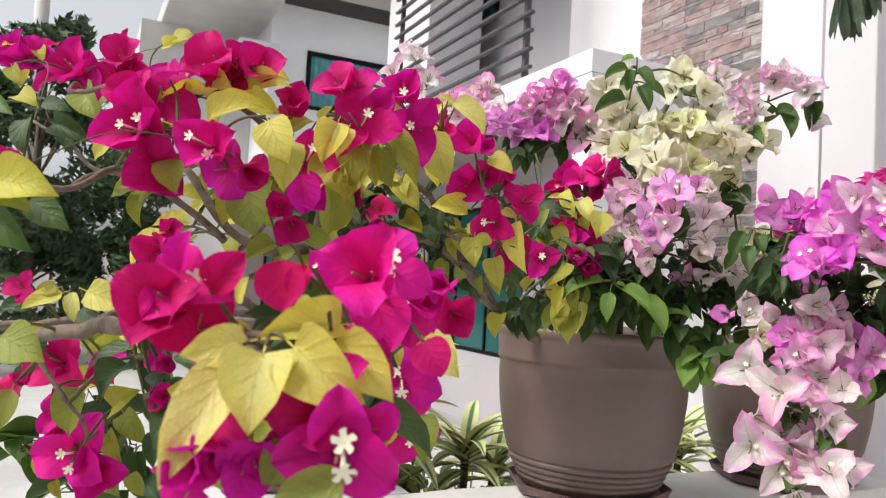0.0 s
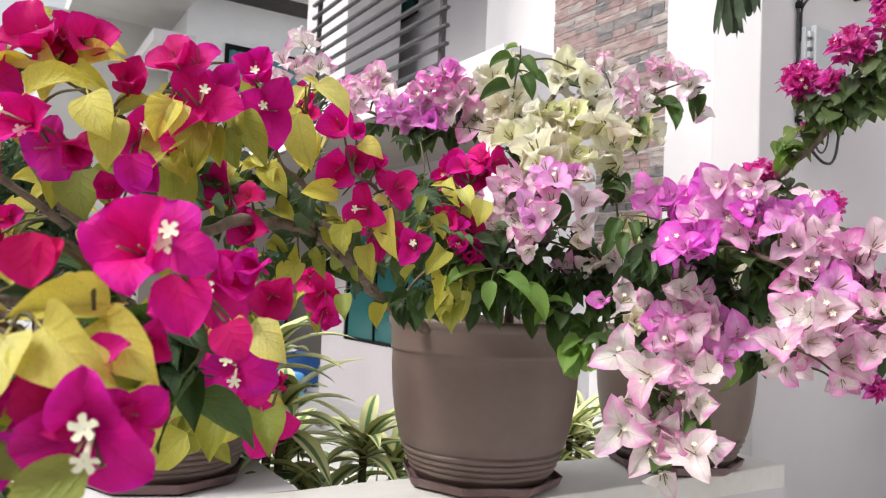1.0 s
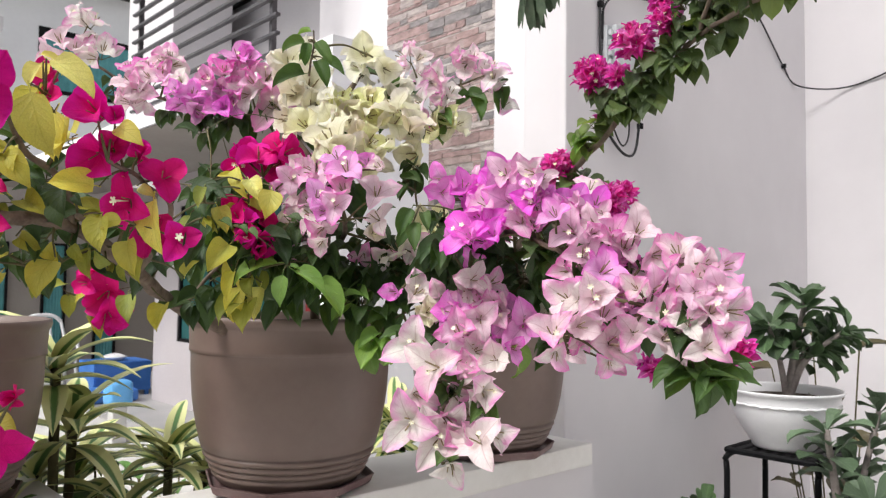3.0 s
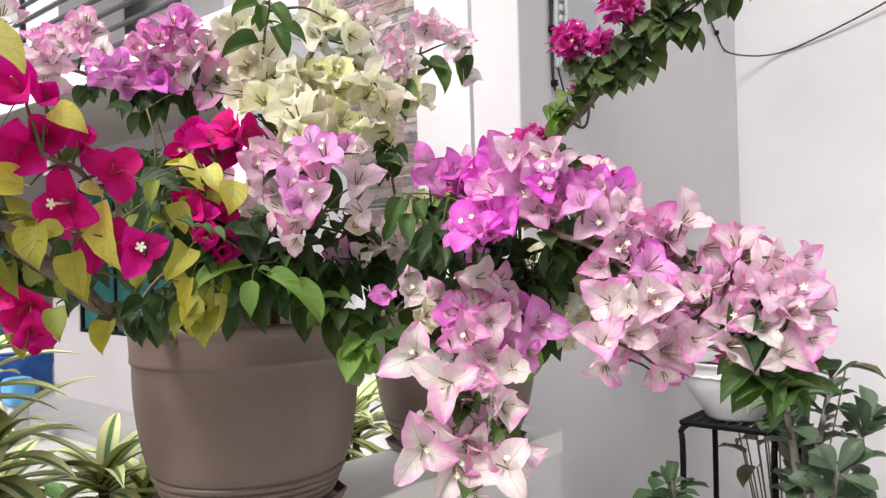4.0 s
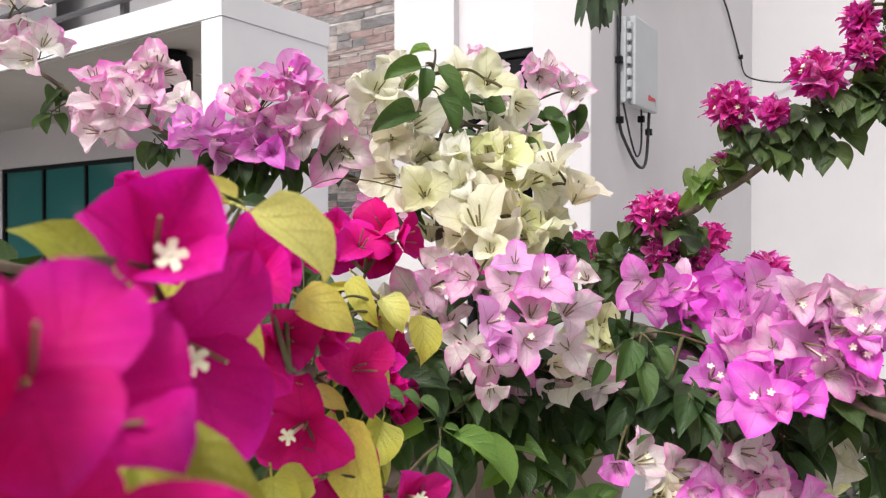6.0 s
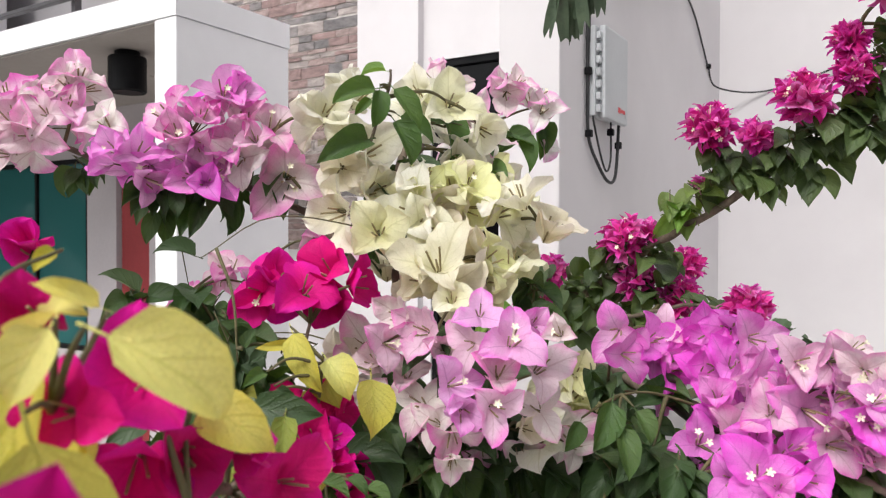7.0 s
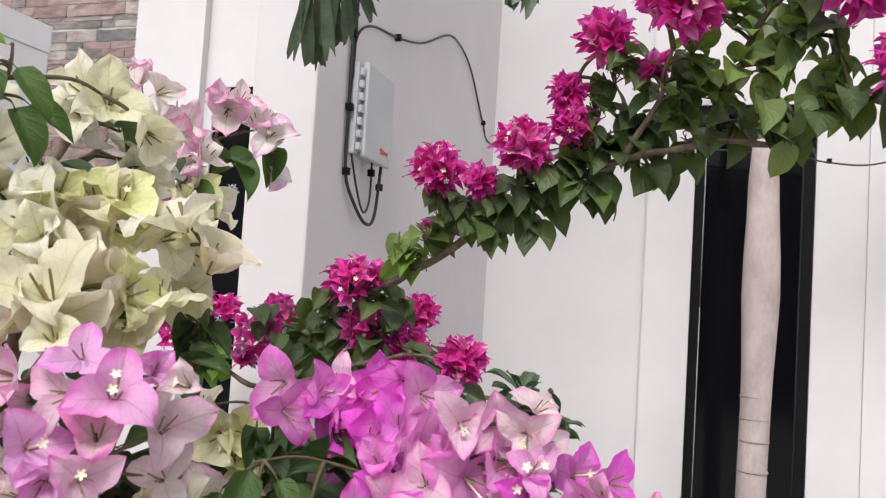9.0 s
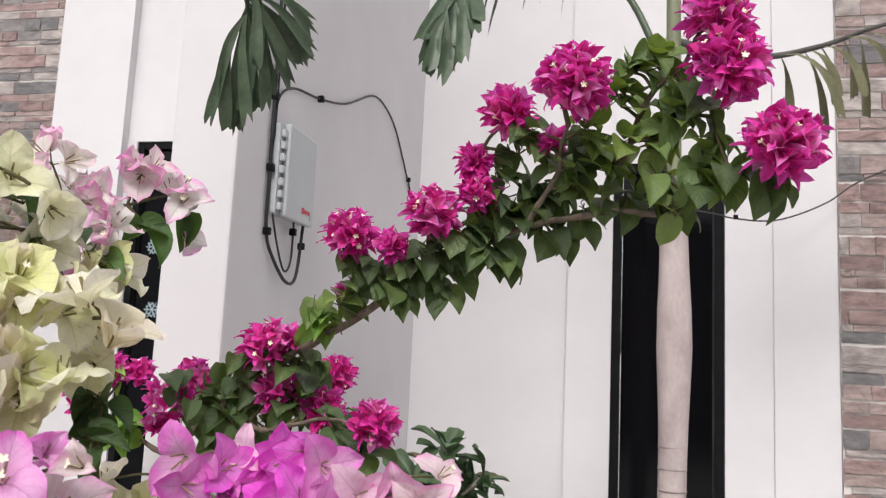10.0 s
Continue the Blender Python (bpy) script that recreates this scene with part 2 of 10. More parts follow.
PALEGREEN = surface("pale_green_stalk", (0.13, 0.14, 0.085), (0.23, 0.24, 0.155), 12, 0.5, 0.2, 90, stretch=(1, 1, 0.2))
FARLEAF = surface("far_foliage", (0.035, 0.07, 0.028), (0.1, 0.16, 0.07), 3, 0.6, 0.3, 30)


def brick_material():
    m, n, l, b = shader("stone_cladding")
    info, ramp = n.new("ShaderNodeObjectInfo"), n.new("ShaderNodeValToRGB")
    ramp.color_ramp.interpolation = "CONSTANT"
    tones = ((0.0, (0.29, 0.2, 0.19)), (0.2, (0.31, 0.235, 0.222)), (0.4, (0.33, 0.285, 0.272)), (0.54, (0.16, 0.15, 0.152)), (0.63, (0.24, 0.165, 0.158)), (0.76, (0.36, 0.315, 0.3)), (0.9, (0.21, 0.19, 0.19)))
    e = ramp.color_ramp.elements
    e[0].color, e[1].position, e[1].color = (*tones[0][1], 1), tones[1][0], (*tones[1][1], 1)
    for p, c in tones[2:]:
        e.new(p).color = (*c, 1)
    l.new(info.outputs["Random"], ramp.inputs[0])
    geo, a = n.new("ShaderNodeNewGeometry"), n.new("ShaderNodeTexNoise")
    a.inputs["Scale"].default_value, a.inputs["Detail"].default_value, a.inputs["Roughness"].default_value = 14, 8, 0.7
    mp = n.new("ShaderNodeMapping")
    mp.inputs["Scale"].default_value = (1, 1, 2.5)
    l.new(geo.outputs["Position"], mp.inputs[0]), l.new(mp.outputs[0], a.inputs["Vector"])
    hs, v = n.new("ShaderNodeHueSaturation"), n.new("ShaderNodeMapRange")
    v.inputs[1].default_value, v.inputs[2].default_value, v.inputs[3].default_value, v.inputs[4].default_value = 0.3, 0.7, 0.5, 1.5
    l.new(a.outputs["Fac"], v.inputs[0]), l.new(v.outputs[0], hs.inputs["Value"]), l.new(ramp.outputs[0], hs.inputs["Color"])
    l.new(hs.outputs[0], b.inputs["Base Color"])
    bp = n.new("ShaderNodeBump")
    bp.inputs["Strength"].default_value, bp.inputs["Distance"].default_value = 0.5, 0.006
    l.new(a.outputs["Fac"], bp.inputs["Height"]), l.new(bp.outputs[0], b.inputs["Normal"])
    b.inputs["Roughness"].default_value = 0.8
    return m


STONE = brick_material()


def glass_material(name, tint):
    m, n, l, b = shader(name)
    nz = n.new("ShaderNodeTexNoise")
    nz.inputs["Scale"].default_value = 3
    r = n.new("ShaderNodeMapRange")
    r.inputs[3].default_value, r.inputs[4].default_value = 0.03, 0.12
    l.new(nz.outputs["Fac"], r.inputs[0]), l.new(r.outputs[0], b.inputs["Roughness"])
    b.inputs["Base Color"].default_value = (*tint, 1)
    b.inputs["Specular IOR Level"].default_value = 0.17
    return m


DARKGLASS = glass_material("dark_window_glass", (0.003, 0.003, 0.004))
TEALGLASS = glass_material("teal_window_glass", (0.03, 0.12, 0.12))


# ---- mesh helpers ----
def add_box(bm, x0, y0, z0, x1, y1, z1):
    """A box into bm."""
    v = [bm.verts.new((x, y, z)) for z in (z0, z1) for x, y in ((x0, y0), (x1, y0), (x1, y1), (x0, y1))]
    for f in ((3, 2, 1, 0), (4, 5, 6, 7), (0, 1, 5, 4), (1, 2, 6, 5), (2, 3, 7, 6), (3, 0, 4, 7)):
        bm.faces.new([v[i] for i in f])
    return bm


def soften(bm, width, segments=2):
    bmesh.ops.bevel(bm, geom=bm.edges[:], offset=width, segments=segments, affect="EDGES", profile=0.6)
    return bm


def finish(name, bm, material, smooth=False):
    me = bpy.data.meshes.new(name)
    bm.normal_update()
    bm.to_mesh(me)
    bm.free()
    for m in material if isinstance(material, (list, tuple)) else (material,):
        me.materials.append(m)
    if smooth:
        me.shade_smooth()
    return me


def thing(name, label, category, at=(0, 0, 0), group="", kind=""):
    """An Empty at a thing's base, to which its parts belong."""
    ob = new(name)
    ob.empty_display_size = 0.05
    ob.location = at
    return tagged(ob, label, category, group, kind)


def part(name, bm, material, parent, label="", smooth=False):
    """bm, in world places, as one mesh under a thing or a part."""
    ob = new(name, finish(name, bm, material, smooth))
    ob.parent = parent
    ob.matrix_parent_inverse = Matrix.Translation(-parent.location)
    if label:
        ob["label"] = label
    return ob


def box(x0, y0, z0, x1, y1, z1, bevel=0.0):
    bm = add_box(bmesh.new(), x0, y0, z0, x1, y1, z1)
    return soften(bm, bevel) if bevel else bm


def structure(name, bm, material, label, category, smooth=False):
    return tagged(new(name, finish(name, bm, material, smooth)), label, category, kind="structure")


def tube(bm, points, radii, sides=8, cap=True):
    """A tapered round bar through the points, into bm."""
    pts = [Vector(p) for p in points]
    rings, up = [], Vector((0.31, 0.17, 0.93))
    for i, p in enumerate(pts):
        d = (pts[min(i + 1, len(pts) - 1)] - pts[max(i - 1, 0)]).normalized()
        a = d.cross(up)
        a = (a if a.length > 0.05 else d.cross(Vector((1, 0, 0)))).normalized()
        b = d.cross(a)
        r = radii[i] if isinstance(radii, (list, tuple)) else radii
        rings.append([bm.verts.new(p + (a * math.cos(k * math.tau / sides) + b * math.sin(k * math.tau / sides)) * r) for k in range(sides)])
    for r0, r1 in zip(rings, rings[1:]):
        for k in range(sides):
            bm.faces.new((r0[k], r0[(k + 1) % sides], r1[(k + 1) % sides], r1[k]))
    if cap:
        bm.faces.new(rings[0][::-1]), bm.faces.new(rings[-1])
    return bm


def bent(points, steps=6):
    """A smooth line through the points (Catmull-Rom)."""
    p = [Vector(q) for q in points]
    p = [p[0] * 2 - p[1], *p, p[-1] * 2 - p[-2]]
    out = []
    for i in range(1, len(p) - 2):
        for k in range(steps):
            t = k / steps
            out.append(0.5 * (2 * p[i] + (p[i + 1] - p[i - 1]) * t + (2 * p[i - 1] - 5 * p[i] + 4 * p[i + 1] - p[i + 2]) * t * t + (3 * p[i] - p[i - 1] - 3 * p[i + 1] + p[i + 2]) * t ** 3))
    return out + [p[-2]]


def lathe(bm, profile, centre, sides=48):
    """Turn a profile of (radius, height) round an upright axis."""
    rings = []
    for r, h in profile:
        rings.append([bm.verts.new((centre[0] + r * math.cos(k * math.tau / sides), centre[1] + r * math.sin(k * math.tau / sides), centre[2] + h)) for k in range(sides)])
    for r0, r1 in zip(rings, rings[1:]):
        for k in range(sides):
            bm.faces.new((r0[k], r0[(k + 1) % sides], r1[(k + 1) % sides], r1[k]))
    return bm


def strip(bm, line, widths, normal, fold=0.15, rows=4, uv=True):
    """A ribbon leaf along a line; u across, v along."""
    layer = bm.loops.layers.uv.verify()
    pts = [Vector(p) for p in line]
    n = len(pts)
    grid = []
    for i, p in enumerate(pts):
        d = (pts[min(i + 1, n - 1)] - pts[max(i - 1, 0)]).normalized()
        side = d.cross(Vector(normal))
        side = side.normalized() if side.length > 1e-4 else Vector((1, 0, 0))
        up = side.cross(d)
        grid.append([bm.verts.new(p + side * (u - 0.5) * widths[i] + up * abs(u - 0.5) * fold * widths[i]) for u in [k / rows for k in range(rows + 1)]])
    for i in range(n - 1):
        for k in range(rows):
            f = bm.faces.new((grid[i][k], grid[i][k + 1], grid[i + 1][k + 1], grid[i + 1][k]))
            for lp, (a, b) in zip(f.loops, ((k, i), (k + 1, i), (k + 1, i + 1), (k, i + 1))):
                lp[layer].uv = (a / rows, b / (n - 1))
    return bm


# ---- setting ----
bm = bmesh.new()
v = [bm.verts.new((x, y, 0)) for x, y in ((-1500, -1500), (1500, -1500), (1500, 1500), (-1500, 1500))]
bm.faces.new(v)
structure("ground", bm, CONCRETE, "pale grey concrete driveway and street ground", "ground")
structure("pavement", box(2.9, 3.6, 0, 6.0, 11.0, 0.06, 0.01), TILE, "grey tiled porch floor under the balcony", "floor")

# low boundary wall with its projecting coping
structure("wall_low", box(0.56, 1.14, 0, 1.718, 1.27, 0.942), PAINT, "low painted concrete boundary wall", "wall")
bm = bmesh.new()
add_box(bm, 0.5, 1.095, 0.942, 1.655, 1.304, 0.99)
bmesh.ops.subdivide_edges(bm, edges=[e for e in bm.edges if abs(e.verts[0].co.x - e.verts[1].co.x) > 0.5], cuts=40)
soften(bm, 0.004)
for w in bm.verts:
    k = noise.noise(w.co * 9) * 0.0025
    w.co.z += k
    w.co.y += noise.noise(w.co * 11 + Vector((3, 0, 0))) * 0.0025
structure("trim_coping", bm, LEDGE, "cream painted concrete coping with a chipped front edge", "ledge")

# tall wall that juts out from the house
structure("wall_south", box(1.72, 1.225, 0, 3.24, 1.365, 5.4, 0.006), PAINT, "tall white painted wall with a meter box", "wall")

# house front, right-hand part, with a tall dark window
FX = 3.22
bm = bmesh.new()
for y0, y1, z0, z1 in ((0.486, 1.226, 0, 5.4), (-0.275, 0.095, 0, 5.4), (0.095, 0.486, 2.28, 5.4), (0.095, 0.486, 0, 0.25), (-3.2, -0.275, 0, 5.4)):
    add_box(bm, FX, y0, z0, FX + 0.2, y1, z1)
structure("wall_east", bm, PAINT, "white painted house front with shallow pilasters", "wall")
bm = bmesh.new()
add_box(bm, FX - 0.03, 0.49, 0, FX - 0.001, 0.645, 5.4)
add_box(bm, FX - 0.01, -0.272, 0, FX - 0.001, -0.065, 5.4)
structure("trim_pilaster", bm, PAINT, "shallow white plaster pilasters", "trim")


def tall_window(name, y0, y1, z0, z1, x, glass, frame_mat, label, bars=1, deep=0.06, flakes=False):
    """A framed window in a wall that faces -x."""
    w = tagged(thing(name, label, "window", (x, y0, z0)), kind="structure")
    f = bmesh.new()
    t = 0.035
    for a in ((y0, z0, y0 + t, z1), (y1 - t, z0, y1, z1), (y0 + t, z1 - t, y1 - t, z1), (y0 + t, z0, y1 - t, z0 + t)):
        add_box(f, x + 0.01, a[0] + 0.001, a[1], x + deep, a[2] - 0.001, a[3])
    part("window_frame", f, frame_mat, w)
    step = (y1 - y0 - 2 * t) / bars
    for i in range(bars):
        part("pane", box(x + deep * 0.6, y0 + t + i * step + 0.002, z0 + t, x + deep * 0.6 + 0.006, y0 + t + (i + 1) * step - 0.002, z1 - t), glass, w)
        if i:
            part("mullion", box(x + 0.015, y0 + t + i * step - 0.014, z0 + t, x + deep * 0.55, y0 + t + i * step + 0.014, z1 - t), frame_mat, w)
    if flakes:
        for cy, cz, r in flakes:
            s = bmesh.new()
            for k in range(3):
                tube(s, [(x + deep * 0.6 - 0.003, cy - r * math.cos(k * 1.047), cz - r * math.sin(k * 1.047)), (x + deep * 0.6 - 0.003, cy + r * math.cos(k * 1.047), cz + r * math.sin(k * 1.047))], 0.0035, 4)
                for q in (-1, 1):
                    for h in (-0.5, 0.5):
                        e = Vector((0, math.cos(k * 1.047), math.sin(k * 1.047))) * r * q
                        g = Vector((0, math.cos(k * 1.047 + h), math.sin(k * 1.047 + h))) * r * q
                        o = Vector((x + deep * 0.6 - 0.003, cy, cz))
                        tube(s, [o + e * 0.5, o + g * 0.85], 0.003, 4)
            part("sticker", s, STICKER, w, "frosted snowflake sticker")
    return w


tall_window("window_1", 0.095, 0.486, 0.25, 2.28, FX, DARKGLASS, BLACK, "tall narrow dark window in a black metal frame", 1)
bm = box(FX - 0.012, 0.2, 2.2, FX + 0.03, 0.36, 2.262, 0.004)
nameplate = tagged(new("name_plate", finish("name_plate", bm, BLACK)), "small black plate with worn lettering over a window", "plate")
part("print", box(FX - 0.0145, 0.228, 2.222, FX - 0.0125, 0.318, 2.239), BOXGREY, nameplate, "unreadable grey lettering")

# house front, left-hand part
GX = 3.6
bm = bmesh.new()
for y0, y1, z0, z1 in ((1.365, 2.2, 0, 6), (2.2, 2.74, 2.49, 6), (2.2, 2.74, 0, 0.6), (2.74, 4.29, 0, 6), (4.29, 5.19, 2.62, 6)):
    add_box(bm, GX, y0, z0, GX + 0.2, y1, z1)
add_box(bm, GX - 0.05, 2.79, 0, GX - 0.001, 3.187, 6)
structure("wall_north", bm, PAINT, "white painted house front beside stone cladding", "wall")
tall_window("window_2", 2.2, 2.74, 0.6, 2.49, GX, DARKGLASS, BLACK, "dark window with frosted snowflake stickers", 1, flakes=((2.62, 1.98, 0.04), (2.6, 1.68, 0.04), (2.63, 1.38, 0.04)))

# ground floor under the balcony
bm = bmesh.new()
for y0, y1, z0, z1 in ((4.29, 5.02, 0, 2.5), (5.38, 5.72, 0, 2.5), (5.02, 5.38, 2.0, 2.5), (5.72, 7.75, 2.15, 2.5), (5.72, 7.75, 0, 0.73), (7.75, 8.15, 0, 2.5)):
    add_box(bm, GX, y0, z0, GX + 0.2, y1, z1)
add_box(bm, GX, 8.15, 0, 6.0, 8.35, 2.5)
structure("wall_porch", bm, LILAC, "lilac grey ground floor wall under the balcony", "wall")
tall_window("window_3", 5.72, 7.75, 0.73, 2.15, GX, TEALGLASS, BLACK, "teal glass window in a dark frame", 3)
d = tagged(thing("door_1", "dark red painted narrow door", "door", (GX, 5.02, 0)), kind="structure")
part("leaf_panel", box(GX + 0.03, 5.04, 0.06, GX + 0.07, 5.36, 1.98, 0.004), REDPAINT, d)
part("door_frame", box(GX + 0.02, 5.022, 0.06, GX + 0.08, 5.039, 1.995), REDPAINT, d)
part("door_handle", box(GX + 0.005, 5.08, 1.0, GX + 0.03, 5.1, 1.12, 0.004), BLACK, d)

# balcony slab, its column, the louvred screen and the recess behind
# slab and column take the brighter paint copy as painted light
bm = bmesh.new()
add_box(bm, 2.386, 3.226, 2.5, 3.064, 4.294, 2.62)
add_box(bm, 2.386, 4.294, 2.5, GX - 0.002, 10.4, 2.62)
structure("ceiling_balcony_slab", bm, WHITEHOUSE, "white balcony slab over the porch", "balcony")
# thin panel added below the slab; its taupe stands for the shade there
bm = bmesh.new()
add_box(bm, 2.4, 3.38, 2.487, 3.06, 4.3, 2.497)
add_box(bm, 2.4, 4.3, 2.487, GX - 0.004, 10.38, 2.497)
structure("ceiling_porch", bm, SHADEWALL, "porch ceiling panel in a taupe that stands for shade", "ceiling")
structure("wall_column", box(2.39, 3.23, 0, 3.06, 3.37, 2.498, 0.006), WHITEHOUSE, "white painted porch column", "column")
# recess behind the balcony: its grey has the shade painted in
bm = bmesh.new()
add_box(bm, 4.6, 5.0, 2.62, 4.8, 12.0, 6.0)
add_box(bm, GX + 0.2, 4.99, 2.62, 4.6, 5.19, 6.0)
structure("wall_balcony", bm, GREYWALL, "recessed wall behind the balcony, its shade put in as grey", "wall")
structure("wall_pillar", box(GX, 8.08, 2.62, 4.3, 9.39, 6.0, 0.006), PAINT, "white painted balcony pillar", "column")
structure("ceiling", box(2.9, 1.0, 6.0, 9.0, 12.0, 6.25), SOFFIT, "pale roof slab over the upper floor", "ceiling")
# teal pane colour stands in for sky reflected by this window
tall_window("window_4", 8.2, 9.5, 4.75, 5.6, 4.54, TEALGLASS, BLACK, "upper floor window in a dark frame", 2)

screen = thing("louvre_screen", "dark grey metal louvre screen on the balcony", "screen", (3.0, 6.1, 2.62))
for y in (4.9, 7.42):
    part("post", box(2.985, y - 0.02, 2.622, 3.025, y + 0.02, 4.75), LOUVRE, screen)
for i in range(13):
    part("slat", box(2.945, 4.76, 2.99 + i * 0.137, 2.984, 7.5, 3.014 + i * 0.137, 0.004), LOUVRE, screen)

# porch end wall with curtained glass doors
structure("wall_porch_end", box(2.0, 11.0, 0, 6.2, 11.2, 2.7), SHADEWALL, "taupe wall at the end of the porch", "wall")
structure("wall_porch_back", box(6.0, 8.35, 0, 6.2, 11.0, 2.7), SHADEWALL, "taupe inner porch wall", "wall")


def curtain_door(x0, x1, z0, z1, y):
    w = thing("window_curtained", "tall narrow window with drawn teal curtains", "window", (x0, y, z0), kind="structure")
    f = bmesh.new()
    for a in ((x0, z0, x0 + 0.03, z1), (x1 - 0.03, z0, x1, z1), (x0 + 0.03, z1 - 0.03, x1 - 0.03, z1)):
        add_box(f, a[0], y - 0.05, a[1], a[2], y - 0.002, a[3])
    part("window_frame", f, BLACK, w)
    c = bmesh.new()
    n = 24
    rows = [[c.verts.new((x0 + 0.031 + (x1 - x0 - 0.062) * i / n, y - 0.02 + 0.012 * math.sin(i * 1.7), z)) for i in range(n + 1)] for z in (z0, z1 - 0.03)]
    for i in range(n):
        c.faces.new((rows[0][i], rows[0][i + 1], rows[1][i + 1], rows[1][i]))
    part("curtain", c, TEAL, w, smooth=True)


for x0, x1 in ((2.5, 2.75), (3.15, 3.45), (3.82, 4.12)):
    curtain_door(x0, x1, 0.2, 1.85, 11.0)

# neighbour's house
nb = thing("house", "white neighbouring house with a dark brown eave", "house", (9, 24, 0))
# front walls in the brighter copy of PAINT, with daylight painted in
for x0, y0, z0, x1, y1, z1 in ((4.3, 20, 0, 5.3, 20.3, 8.7), (7.7, 20, 0, 15, 20.3, 8.7), (5.3, 20, 0, 7.7, 20.3, 5.95), (5.3, 20, 7.55, 7.7, 20.3, 8.7), (4.3, 20.3, 0, 4.6, 30, 8.7)):
    part("wall", box(x0, y0, z0, x1, y1, z1), WHITEHOUSE, nb)
part("roof", box(3.6, 19.2, 8.7, 16, 31, 9.3), EAVE, nb, "dark brown projecting eave")
part("balcony", box(1.7, 18.6, 8.2, 4.29, 26, 8.75, 0.03), SOFFIT, nb, "pale grey projecting balcony slab")
part("wall", box(1.2, 22, 0, 4.29, 26, 8.2), SOFFIT, nb, "pale side wing wall")
part("canopy", box(3.3, 18.8, 6.9, 4.28, 21.5, 7.2), PAINT, nb, "small white concrete canopy")
wi = part("window", add_box(add_box(add_box(add_box(bmesh.new(), 5.3, 19.97, 5.95, 5.42, 20.2, 7.55), 7.58, 19.97, 5.95, 7.7, 20.2, 7.55), 5.42, 19.97, 7.43, 7.58, 20.2, 7.55), 5.42, 19.97, 5.95, 7.58, 20.2, 6.05), BLACK, nb, "dark window frame")
part("pane", box(5.42, 20.1, 6.05, 7.58, 20.12, 7.43), TEALGLASS, wi)
bm = bmesh.new()
rows = [[bm.verts.new((5.42 + 2.16 * i / 60, 20.05 + 0.025 * math.sin(i * 1.3), z)) for i in range(61)] for z in (6.05, 7.43)]
for i in range(60):
    bm.faces.new((rows[0][i], rows[0][i + 1], rows[1][i + 1], rows[1][i]))
part("curtain", bm, TEAL, wi, "pale teal curtain", True)

pole = thing("utility_pole", "grey concrete utility pole in the street", "pole", (-0.9, 17, 0))
part("shaft", tube(bmesh.new(), [(-0.9, 17, 0), (-0.9, 17, 9)], [0.17, 0.12], 16), SOFFIT, pole, smooth=True)
part("crossarm", box(-1.6, 16.9, 8.3, -0.2, 17.0, 8.42), LOUVRE, pole)


# ---- pots on the coping ----
def flower_pot(cx, cy, z, r, h, label, tray=True, sides=64):
    """A taupe plastic pot: stepped foot with ribs, tapering body, collar and rolled rim."""
    p = thing("flower_pot", label, "pot", (cx, cy, z))
    k = r / 0.18
    z0 = 0.014 if tray else 0.0
    b = 0.7 * r
    prof = [(0.0, z0), (b - 0.008, z0), (b, z0 + 0.006)]
    for i in range(4):
        a = z0 + 0.012 + i * 0.011
        prof += [(b + 0.004 + i * 0.005, a), (b + 0.0075 + i * 0.005, a + 0.004), (b + 0.0065 + i * 0.005, a + 0.0085), (b + 0.003 + i * 0.005, a + 0.0105)]
    hb = h - 0.062 * k
    n = 10
    for i in range(n + 1):
        t = i / n
        prof.append((b + 0.025 + (r * 0.955 - b - 0.025) * (1 - (1 - t) ** 2.3), z0 + 0.06 + (hb - z0 - 0.06) * t))
    prof += [(r * 0.962, hb + 0.002), (r * 0.972, hb + 0.003), (r * 0.972, hb + 0.008), (r * 0.968, hb + 0.011)]
    prof += [(r * 0.978, h - 0.02), (r * 0.985, h - 0.017), (r * 1.0, h - 0.014), (r * 1.006, h - 0.007), (r * 1.002, h - 0.001), (r * 0.985, h), (r * 0.955, h - 0.002), (r * 0.945, h - 0.02), (r * 0.92, h - 0.08)]
    part("body", lathe(bmesh.new(), prof, (cx, cy, z), sides), POT, p, smooth=True)
    s = bmesh.new()
    c0 = s.verts.new((cx, cy, z + h - 0.035))
    ring = [s.verts.new((cx + r * 0.945 * math.cos(i * math.tau / 48), cy + r * 0.945 * math.sin(i * math.tau / 48), z + h - 0.045 + 0.006 * noise.noise(Vector((i, 0, 0)) * 0.7))) for i in range(48)]
    for i in range(48):
        s.faces.new((c0, ring[i], ring[(i + 1) % 48]))
    part("soil", s, SOIL, p)
    if tray:
        # shallow saucer with eight straight sides
        q = bmesh.new()
        lathe(q, [(0, 0.001), (b + 0.008, 0.001), (b + 0.018, 0.006), (b + 0.023, 0.019), (b + 0.026, 0.021), (b + 0.022, 0.022), (b + 0.014, 0.009), (0, 0.008)], (cx, cy, z), 8)
        bmesh.ops.bevel(q, geom=[e for e in q.edges], offset=0.0015, segments=2, affect="EDGES")
        part("saucer", q, TRAY, p, "plum plastic saucer with eight sides")
    return p


flower_pot(0.95, 1.235, 0.99, 0.18, 0.297, "large taupe plastic pot in a plum saucer on the coping")
flower_pot(1.42, 1.2, 0.99, 0.172, 0.285, "smaller taupe plastic pot near the tall wall on the coping")
structure("wall_pier", box(0.24, 1.34, 0, 0.64, 1.72, 0.978), PAINT, "painted concrete pier behind the coping", "pier")
flower_pot(0.445, 1.512, 0.978, 0.18, 0.3, "taupe plastic pot on a pier behind the coping")

